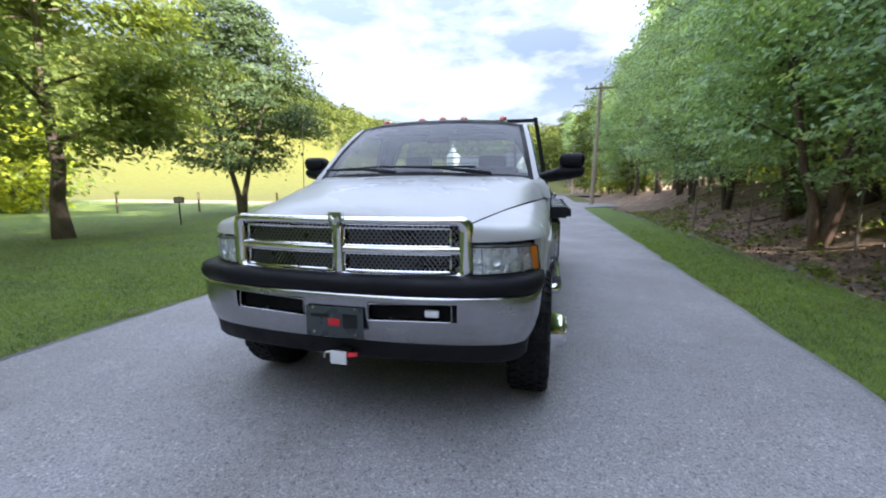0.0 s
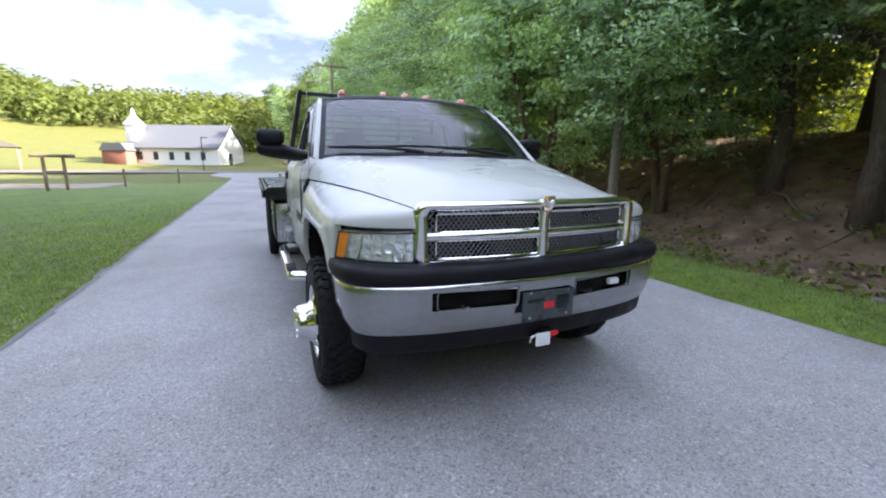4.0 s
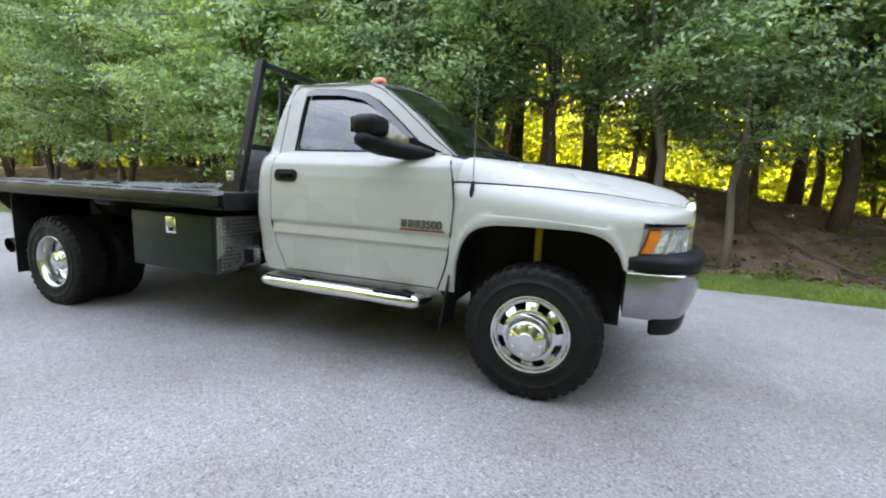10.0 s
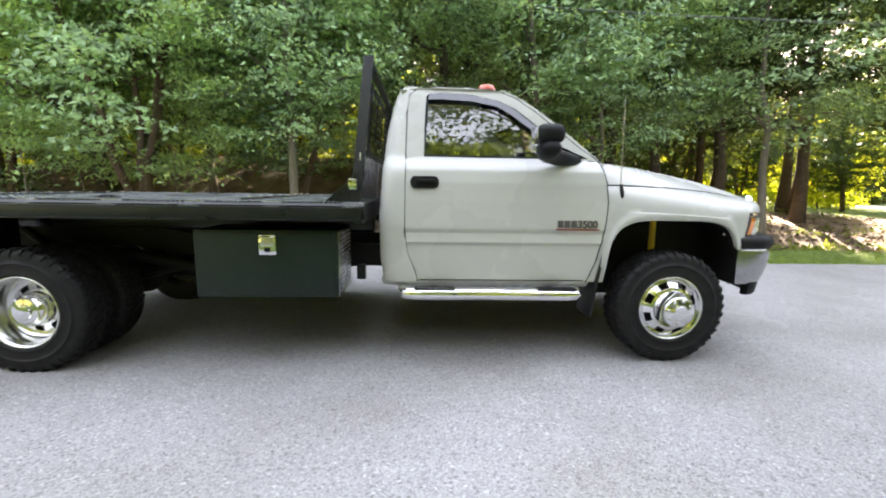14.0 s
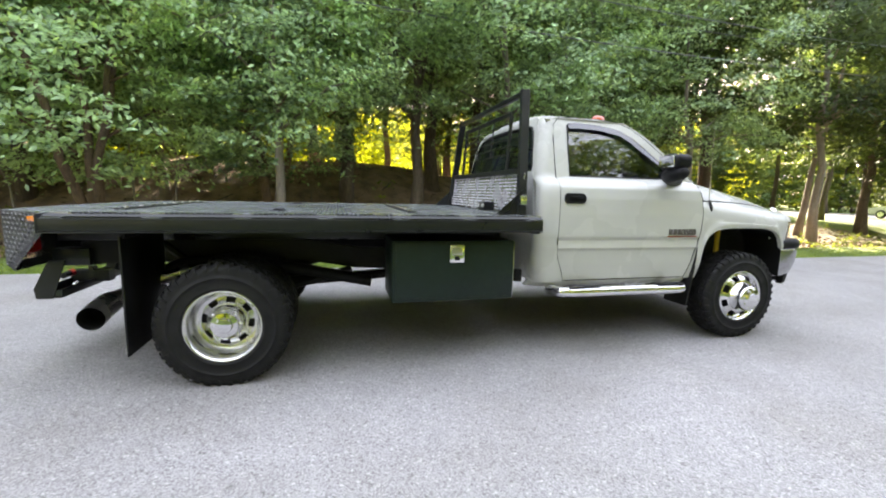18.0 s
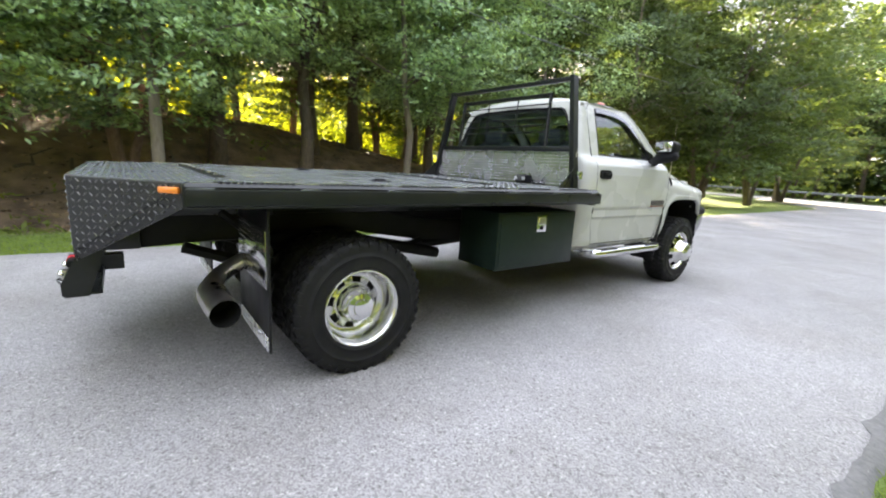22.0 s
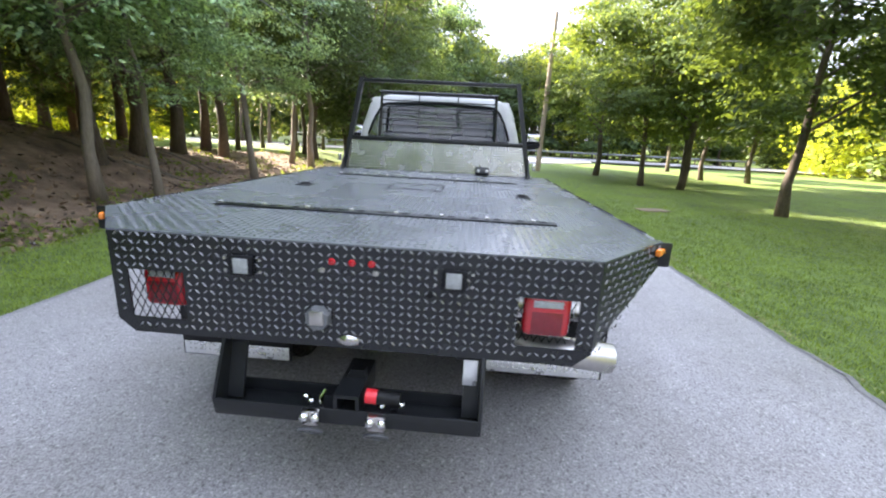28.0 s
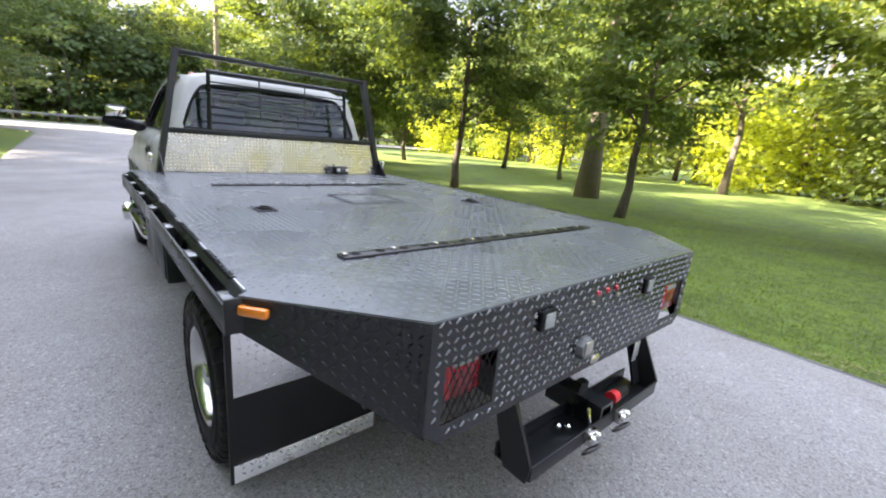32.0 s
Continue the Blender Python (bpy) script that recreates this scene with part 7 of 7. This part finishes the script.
        part("led_face", box(bmesh.new(), (s * 0.365, TAIL_Y + 0.018, 0.99), (0.052, 0.006, 0.054), 0.003), LED, wl)
        for dx in (-0.062, 0.062):
            for dz in (-0.022, 0.022):
                part("screw", box(bmesh.new(), (s * 0.365 + dx, TAIL_Y + 0.004, 0.99 + dz), (0.010, 0.008, 0.010), 0.003), STEEL, wl)
    for k, x in enumerate((-0.085, -0.017, 0.052)):
        bm = lathe(bmesh.new(), [(0.001, 0.010), (0.010, 0.008), (0.014, 0.0)], 12, Matrix.Translation((x, TAIL_Y, 1.023)) @ pose(0, 0, 0, 0, 0, 90))
        part("identification_lamp", bm, REDL, tail, "tiny red clearance lamp")
    for x in (-0.10, 0.085):
        part("plate_stud", box(bmesh.new(), (x, TAIL_Y + 0.005, 0.993), (0.02, 0.012, 0.016), 0.004), STEEL, tail)
    plug = part("trailer_socket", lathe(bmesh.new(), [(0.046, 0.0), (0.046, 0.018), (0.040, 0.028), (0.001, 0.028)], 8, Matrix.Translation((0.10, TAIL_Y, 0.818)) @ pose(0, 0, 0, 22.5, 0, 90)), GALV, tail, "grey eight-sided trailer wiring socket")
    part("socket_lid", box(bmesh.new(), (0.10, TAIL_Y + 0.029, 0.824), (0.050, 0.010, 0.052), 0.004), STEEL, plug)
    bm = lathe(bmesh.new(), [(0.028, 0.0), (0.028, 0.010), (0.016, 0.018), (0.001, 0.018)], 16, Matrix.Translation((-0.008, TAIL_Y, 0.738)) @ pose(0, 0, 0, 0, 0, 90) @ Matrix.Diagonal((1, 1.35, 0.8, 1)))
    part("round_socket", bm, STEEL, tail)
    bm = lathe(bmesh.new(), [(0.013, 0.001), (0.001, 0.0015)], 12, Matrix.Translation((-0.285, TAIL_Y, 0.93)) @ pose(0, 0, 0, 0, 0, 90))
    part("drilled_hole", bm, SEAM, tail)
    # tie-down tracks
    for y, n in ((4.80, 15), (2.92, 15)):
        tr = part("tie_down_track", box(bmesh.new(), (0, y, TOP + 0.004), (1.60, 0.062, 0.010), 0.003), BPAINT, deck, "black slotted tie-down track", smooth=30)
        for k in range(n):
            x = -0.74 + 1.48 * k / (n - 1)
            bm = lathe(bmesh.new(), [(0.019, 0.0006), (0.001, 0.0008)], 12, Matrix.Translation((x, y, TOP + 0.0095)) @ pose(0, 0, 0, 0, -90, 0))
            part("track_slot", bm, SEAM, tr)
            if k % 2 == 0:
                part("track_bolt", box(bmesh.new(), (x + 0.045, y, TOP + 0.014), (0.022, 0.022, 0.012), 0.005), STEEL, tr)
    # folding tie rings
    for s in (-1, 1):
        pan = part("tie_ring_pan", box(bmesh.new(), (s * 0.75, 3.855, TOP + 0.003), (0.10, 0.115, 0.008), 0.002), BPAINT, deck, "recessed folding tie ring")
        part("pan_recess", box(bmesh.new(), (s * 0.75, 3.855, TOP + 0.0075), (0.078, 0.088, 0.002)), SEAM, pan)
        bm = bmesh.new()
        tube(bm, [(s * 0.75 + 0.028 * math.cos(a), 3.855 + 0.034 * math.sin(a), TOP + 0.012) for a in [2 * math.pi * k / 14 for k in range(15)]], 0.006, 6)
        part("tie_ring", bm, FRAME, pan)
    # gooseneck hatch
    bm = bmesh.new()
    for a, b in (((-0.19, 3.42), (0.19, 3.42)), ((-0.19, 3.78), (0.19, 3.78)), ((-0.19, 3.42), (-0.19, 3.78)), ((0.19, 3.42), (0.19, 3.78))):
        box(bm, ((a[0] + b[0]) / 2, (a[1] + b[1]) / 2, TOP + 0.0035), (abs(a[0] - b[0]) + 0.008, abs(a[1] - b[1]) + 0.008, 0.003))
    part("hatch_gap", bm, SEAM, deck)
    # floor beams
    for k in range(9):
        y = BED_F + 0.12 + k * 0.355
        part("cross_member", box(bmesh.new(), (0, y, TOP - 0.06), (2.26 if y < 5 else 1.7, 0.045, 0.10), 0.004), BPAINT, deck)
    for s in (-1, 1):
        part("bed_sill", box(bmesh.new(), (s * 0.43, 3.7, 0.93), (0.08, 3.25, 0.15), 0.006), BPAINT, deck)
    part("front_beam", box(bmesh.new(), (0, BED_F + 0.02, TOP - 0.065), (2.36, 0.045, 0.12), 0.004), BPAINT, deck)


bed()


def rack():
    """Headboard with a window guard behind the cab."""
    def post_x(z):
        return 1.0 - 0.185 * (z - 1.05) / 0.98

    def post_y(z):
        return 2.135 - 0.075 * (z - 1.05) / 0.98
    head = part("headboard", box(bmesh.new(), (0, 2.113, 1.245), (1.93, 0.012, 0.31), 0.002, pose(0, 0, 0, 4.4)), ALUB, truck, "bright aluminium tread-plate headboard with a black pipe rack", smooth=20)
    lugs("tread_relief", lug_grid(Vector((-0.965, 2.1073, 1.3995)), Vector((1, 0, 0)), Vector((0, 0.0767, -0.99705)), 1.93, 0.31, lambda x, y: abs(0.965 - x) < 0.945 - 0.05 * (0.31 - y), 0.027), LUGB, head, size=1.0, rise=1.9)
    for s in (-1, 1):
        bm = bmesh.new()
        w, d = 0.022, 0.032
        rings(bm, [[Vector((s * post_x(z) + a * w, post_y(z) + b * d, z)) for a, b in ((-1, -1), (1, -1), (1, 1), (-1, 1))] for z in (0.98, 2.03)])
        part("rack_post", bm, BPAINT, head, "black square rack post")
        bm = bmesh.new()
        prism(bm, [(2.12, TOP), (2.33, TOP), (2.12, TOP + 0.19)], s * 0.985 - 0.004, s * 0.985 + 0.004)
        part("gusset", bm, BPAINT, head)
        gx = s * 0.60
        bm = bmesh.new()
        tube(bm, [(gx * 1.03, post_y(1.42) - 0.0, 1.40), (gx * 1.0, post_y(1.9), 1.90)], 0.016, 8)
        part("guard_upright", bm, BPAINT, head)
        bm = bmesh.new()
        tube(bm, [(gx * 0.34, post_y(1.6), 1.56), (gx * 0.34, post_y(1.9), 1.88)], 0.006, 6)
        part("guard_rod_upright", bm, BPAINT, head)
        wb2 = part("rack_hook", box(bmesh.new(), (s * 1.045, 2.14, 1.20), (0.03, 0.05, 0.07), 0.006), CHROME, head, "small chrome hook bracket")
    part("rack_top_bar", box(bmesh.new(), (0, post_y(2.0), 2.005), (1.66, 0.05, 0.036), 0.006), BPAINT, head)
    part("rack_middle_bar", box(bmesh.new(), (0, post_y(1.42), 1.415), (1.87, 0.05, 0.040), 0.006), BPAINT, head)
    for k in range(6):
        z = 1.565 + 0.062 * k
        bm = bmesh.new()
        tube(bm, [(-0.61, post_y(z), z), (0.61, post_y(z), z)], 0.0065, 6)
        part("guard_rod", bm, BPAINT, head)
    bm = bmesh.new()
    tube(bm, [(-0.62, post_y(1.9), 1.895), (0.62, post_y(1.9), 1.895)], 0.014, 8)
    part("guard_top_rod", bm, BPAINT, head)
    # plug-in work lamp lying at the headboard's foot
    lamp = part("bed_socket", box(bmesh.new(), (-0.505, 2.225, TOP + 0.05), (0.14, 0.09, 0.075), 0.012), BLACK, truck, "black wiring socket on the deck by the headboard")
    part("socket_flap", box(bmesh.new(), (-0.505, 2.275, TOP + 0.055), (0.11, 0.014, 0.05), 0.004), GREYP, lamp)
    for x in (-0.55, -0.46):
        part("socket_eye", box(bmesh.new(), (x, 2.28, TOP + 0.055), (0.03, 0.016, 0.028), 0.004), SILVER, lamp)


rack()


def undercarriage():
    fr = None
    for s in (-1, 1):
        bm = bmesh.new()
        rings(bm, [[Vector((s * 0.40 + a, y, z + b)) for a, b in ((-0.035, -0.085), (0.035, -0.085), (0.035, 0.085), (-0.035, 0.085))] for y, z in ((-0.80, 0.60), (0.2, 0.62), (1.2, 0.62), (3.3, 0.70), (3.9, 0.80), (4.5, 0.80), (5.2, 0.76))])
        fr = part("frame_rail", bm, FRAME, truck, "black chassis rail")
        bm = bmesh.new()
        tube(bm, curve([(s * 0.50, 3.35, 0.62), (s * 0.50, 3.8, 0.50), (s * 0.50, 4.13, 0.45), (s * 0.50, 4.5, 0.52), (s * 0.50, 4.95, 0.68)], 3), 0.035, 6)
        part("leaf_spring", bm, FRAME, truck)
        bm = bmesh.new()
        tube(bm, [(s * 0.42, 4.3, 0.48), (s * 0.45, 4.75, 0.88)], 0.03, 8)
        part("rear_shock", bm, FRAME, truck)
        # toolbox under the bed
        tb = part("toolbox", box(bmesh.new(), (s * 0.905, 2.665, 0.70), (0.42, 0.88, 0.425), 0.008), TOOLBOX, truck, "green-black steel underbody toolbox")
        part("toolbox_door", box(bmesh.new(), (s * 1.118, 2.665, 0.705), (0.010, 0.835, 0.385), 0.004), TOOLBOX, tb)
        lt = part("toolbox_latch", box(bmesh.new(), (s * 1.124, 2.655, 0.822), (0.010, 0.105, 0.125), 0.004), CHROME, tb, "chrome paddle latch")
        part("latch_paddle", box(bmesh.new(), (s * 1.129, 2.655, 0.842), (0.008, 0.075, 0.055), 0.003), STEEL, lt)
        part("latch_lock", box(bmesh.new(), (s * 1.130, 2.655, 0.792), (0.008, 0.035, 0.028), 0.003), SEAM, lt)
        part("toolbox_end", box(bmesh.new(), (s * 0.905, 2.2215, 0.70), (0.40, 0.006, 0.41), 0.001), ALUB, tb, "bright tread-plate end panel")
        lugs("tread_relief", lug_grid(Vector((s * 0.905 + 0.19, 2.2183, 0.90)), Vector((-1, 0, 0)), Vector((0, 0, -1)), 0.38, 0.40, lambda x, y: True), LUGB, tb)
        part("cab_connector", box(bmesh.new(), (s * 0.93, 2.11, 0.62), (0.05, 0.06, 0.10), 0.01), BLACK, truck)
        # splash guard behind the rear wheels
        y, drop = 4.66, 0.044 if s > 0 else 0.0
        fl = part("rear_mud_flap", box(bmesh.new(), (s * 0.845, y, 0.597 - drop / 2), (0.625, 0.012, 0.715 + drop), 0.003), FLAP, truck, "black rubber mud flap with bright tread-plate trim")
        part("flap_plate", box(bmesh.new(), (s * 0.845, y + 0.010, 0.715), (0.585, 0.005, 0.29), 0.001), ALU, fl, "bright tread-plate panel")
        lugs("tread_relief", lug_grid(Vector((s * 0.845 - 0.28, y + 0.0128, 0.855)), Vector((1, 0, 0)), Vector((0, 0, -1)), 0.56, 0.28, lambda a, b: True), ALU, fl, rise=0.6)
        part("flap_weight", box(bmesh.new(), (s * 0.845, y + 0.010, 0.285 - drop), (0.60, 0.005, 0.075), 0.001), LUGB, fl, "bright lower trim strip")
        lugs("tread_relief", lug_grid(Vector((s * 0.845 - 0.28, y + 0.0128, 0.321 - drop)), Vector((1, 0, 0)), Vector((0, 0, -1)), 0.56, 0.075, lambda a, b: True), ALU, fl)
        part("flap_hanger", box(bmesh.new(), (s * 0.845, y - 0.01, 0.965), (0.60, 0.03, 0.05), 0.004), FRAME, fl)
    bm = lathe(bmesh.new(), [(0.001, -0.75), (0.045, -0.75), (0.045, -0.18), (0.13, -0.14), (0.16, 0.0), (0.13, 0.14), (0.045, 0.18), (0.045, 0.75), (0.001, 0.75)], 20, Matrix.Translation((0, 4.13, 0.40)))
    part("rear_axle", bm, FRAME, truck)
    bm = lathe(bmesh.new(), [(0.001, -0.85), (0.04, -0.85), (0.04, 0.1), (0.12, 0.15), (0.12, 0.35), (0.04, 0.4), (0.04, 0.85), (0.001, 0.85)], 16, Matrix.Translation((0, 0.0, 0.40)))
    part("front_axle", bm, FRAME, truck)
    bm = bmesh.new()
    tube(bm, [(0, 0.9, 0.60), (0, 2.4, 0.52), (0, 4.0, 0.42)], 0.045, 12)
    part("drive_shaft", bm, FRAME, truck)
    part("engine_block", box(bmesh.new(), (0, 0.05, 0.80), (0.70, 1.0, 0.50), 0.05), FRAME, truck)
    part("gearbox", box(bmesh.new(), (0, 1.0, 0.60), (0.40, 0.9, 0.25), 0.06), FRAME, truck)
    part("fuel_tank", box(bmesh.new(), (0.0, 4.85, 0.76), (0.62, 0.5, 0.20), 0.04), FRAME, truck)
    # exhaust
    bm = bmesh.new()
    tube(bm, curve([(-0.52, 3.2, 0.52), (-0.52, 3.9, 0.66), (-0.50, 4.45, 0.70), (-0.51, 4.66, 0.64)], 5), 0.045, 14)
    part("tail_pipe", bm, FRAME, truck)
    line = curve([(-0.54, 4.50, 0.640), (-0.60, 4.68, 0.590), (-0.68, 4.81, 0.535), (-0.80, 4.862, 0.505), (-0.95, 4.864, 0.490), (-1.115, 4.850, 0.469)], 5)
    n = len(line)
    bm = bmesh.new()
    tube(bm, line, [0.048 + 0.023 * smooth(0.45, 0.68, k / n) for k in range(n)], 20, cap=False)
    ex = part("exhaust_pipe", bm, STEEL, truck, "large brushed stainless exhaust tip")
    bm = bmesh.new()
    tube(bm, [line[-1], line[-3], line[-6]], [0.0695, 0.0670, 0.052], 20, cap=False)
    tube(bm, [line[-5], line[-7]], 0.056, 20, cap=True)
    tube(bm, [line[-1], line[-1].lerp(line[-2], -0.03)], [0.0705, 0.0705], 20, cap=False)
    part("pipe_bore", bm, SEAM, ex)
    # hitch frame under the tail
    h = part("hitch_beam", box(bmesh.new(), (-0.015, 5.396, 0.460), (0.93, 0.150, 0.010), 0.002), BPAINT, truck, "black channel-shaped receiver hitch frame")
    part("hitch_lip", box(bmesh.new(), (-0.015, 5.473, 0.488), (0.93, 0.010, 0.060), 0.002), BPAINT, h)
    part("hitch_shelf", box(bmesh.new(), (-0.015, 5.322, 0.484), (0.93, 0.010, 0.056), 0.002), BPAINT, h)
    for s in (-1, 1):
        bm = bmesh.new()
        prism(bm, [(5.28, 0.72), (5.38, 0.72), (5.478, 0.52), (5.466, 0.452), (5.37, 0.452)], -0.015 + s * 0.470 - 0.006, -0.015 + s * 0.470 + 0.006)
        prism(bm, [(5.32, 0.72), (5.332, 0.72), (5.405, 0.478), (5.393, 0.478)], -0.015 + s * 0.435 - 0.03, -0.015 + s * 0.435 + 0.03)
        part("hitch_upright", bm, BPAINT, h)
        part("frame_bracket", box(bmesh.new(), (s * 0.43, 5.25, 0.74), (0.09, 0.22, 0.12), 0.006), BPAINT, h)
    tb = bmesh.new()
    sq = [[Vector((-0.02 + a * r, y, 0.528 + b * r)) for a, b in ((-1, -1), (1, -1), (1, 1), (-1, 1))] for r, y in ((0.045, 5.22), (0.045, 5.475), (0.032, 5.475), (0.032, 5.30))]
    rings(tb, sq)
    part("receiver_tube", tb, BPAINT, h, "black receiver tube")
    for x, y in ((-0.13, 5.405), (-0.20, 5.385), (0.13, 5.405), (0.16, 5.38)):
        bm = bmesh.new()
        bmesh.ops.create_icosphere(bm, subdivisions=2, radius=0.016)
        bmesh.ops.translate(bm, vec=(x, y, 0.490), verts=bm.verts)
        part("hitch_bolt", bm, CHROME, h, smooth=80)
    bm = bmesh.new()
    tube(bm, curve([(0.062, 5.44, 0.568), (0.075, 5.455, 0.54), (0.07, 5.46, 0.505)], 3), 0.007, 6)
    part("pin_clip", bm, CHROME, h, "bright pin clip")
    part("gusset_plate", prism(bmesh.new(), [(-0.058, 0.607), (-0.004, 0.607), (0.032, 0.535), (0.032, 0.470), (-0.068, 0.470), (-0.068, 0.530)], 5.330, 5.362, "y"), BPAINT, h)
    part("bracket_plate", box(bmesh.new(), (-0.442, 5.372, 0.640), (0.052, 0.006, 0.100), 0.002), LUGB, h, "bright bracket plate")
    bm = bmesh.new()
    tube(bm, [(-0.12, 5.452, 0.563), (-0.205, 5.452, 0.560)], [0.024, 0.022], 10)
    part("coupler_grip", bm, FRAME, h)
    bm = bmesh.new()
    tube(bm, [(-0.085, 5.452, 0.565), (-0.125, 5.452, 0.563)], 0.026, 10)
    part("grip_band", bm, REDP, h, "red band")
    for s, x in ((1, 0.10), (-1, -0.13)):
        bk = part("chain_bracket", box(bmesh.new(), (x, 5.487, 0.488), (0.06, 0.03, 0.055), 0.004), STEEL, h, "steel safety-chain bracket")
        for dx in (-0.02, 0.02):
            bm = bmesh.new()
            bmesh.ops.create_icosphere(bm, subdivisions=2, radius=0.017)
            bmesh.ops.translate(bm, vec=(x + dx, 5.503, 0.496), verts=bm.verts)
            part("bolt_head", bm, CHROME, bk, smooth=80)
        bm = bmesh.new()
        tube(bm, [(x + 0.042 * math.cos(a), 5.500 + 0.024 * math.sin(a), 0.438 + 0.026 * math.sin(a)) for a in [2 * math.pi * k / 14 for k in range(15)]], 0.0055, 6)
        part("chain_ring", bm, GREYP, bk)


undercarriage()


def interior():
    seat = part("bench_seat", box(bmesh.new(), (0, 1.42, 0.98), (1.5, 0.55, 0.20), 0.06), GREYCLOTH, truck, "grey cloth bench seat")
    for s in (-1, 1):
        part("seat_back", box(bmesh.new(), (s * 0.40, 1.68, 1.25), (0.56, 0.16, 0.52), 0.06, pose(0, 0, 0, -10)), GREYCLOTH, seat)
        part("head_rest", box(bmesh.new(), (s * 0.40, 1.76, 1.55), (0.30, 0.10, 0.16), 0.045), GREYCLOTH, seat)
    part("seat_middle", box(bmesh.new(), (0, 1.69, 1.22), (0.24, 0.14, 0.44), 0.05, pose(0, 0, 0, -10)), GREYCLOTH, seat)
    bm = bmesh.new()
    prism(bm, [(0.50, 0.95), (0.50, 1.355), (0.72, 1.372), (0.86, 1.33), (0.90, 1.20), (0.84, 0.95)], -0.88, 0.88)
    bmesh.ops.bevel(bm, geom=bm.edges[:], offset=0.02, segments=2, affect='EDGES')
    part("dashboard", bm, DASH, truck, "grey moulded dashboard")
    bm = bmesh.new()
    M = Matrix.Translation((0.40, 1.02, 1.30)) @ pose(0, 0, 0, 62)
    tube(bm, [M @ Vector((0.19 * math.cos(a), 0.19 * math.sin(a), 0)) for a in [2 * math.pi * k / 28 for k in range(29)]], 0.016, 8)
    box(bm, M @ Vector((0, 0, -0.01)), (0.14, 0.10, 0.05), 0.015, pose(0, 0, 0, 62))
    for a in (0.3, 2.84):
        tube(bm, [M @ Vector((0, 0, 0)), M @ Vector((0.18 * math.cos(a), -0.18 * math.sin(a), 0))], 0.014, 6)
    part("steering_wheel", bm, BLACK, truck, "black steering wheel")
    part("inside_mirror", box(bmesh.new(), (0.0, 1.06, 1.72), (0.22, 0.03, 0.06), 0.012), BLACK, truck)
    for s in (-1, 1):
        part("sun_visor", box(bmesh.new(), (s * 0.36, 1.20, 1.80), (0.46, 0.13, 0.02), 0.006, pose(0, 0, 0, 20)), GREYCLOTH, truck)


interior()


# -- parts sit at most two levels under the truck --
def level(ob):
    n = 0
    while ob.parent:
        ob, n = ob.parent, n + 1
    return n


for ob in sorted(truck.children_recursive, key=level):
    while level(ob) > 2:
        ob.parent = ob.parent.parent
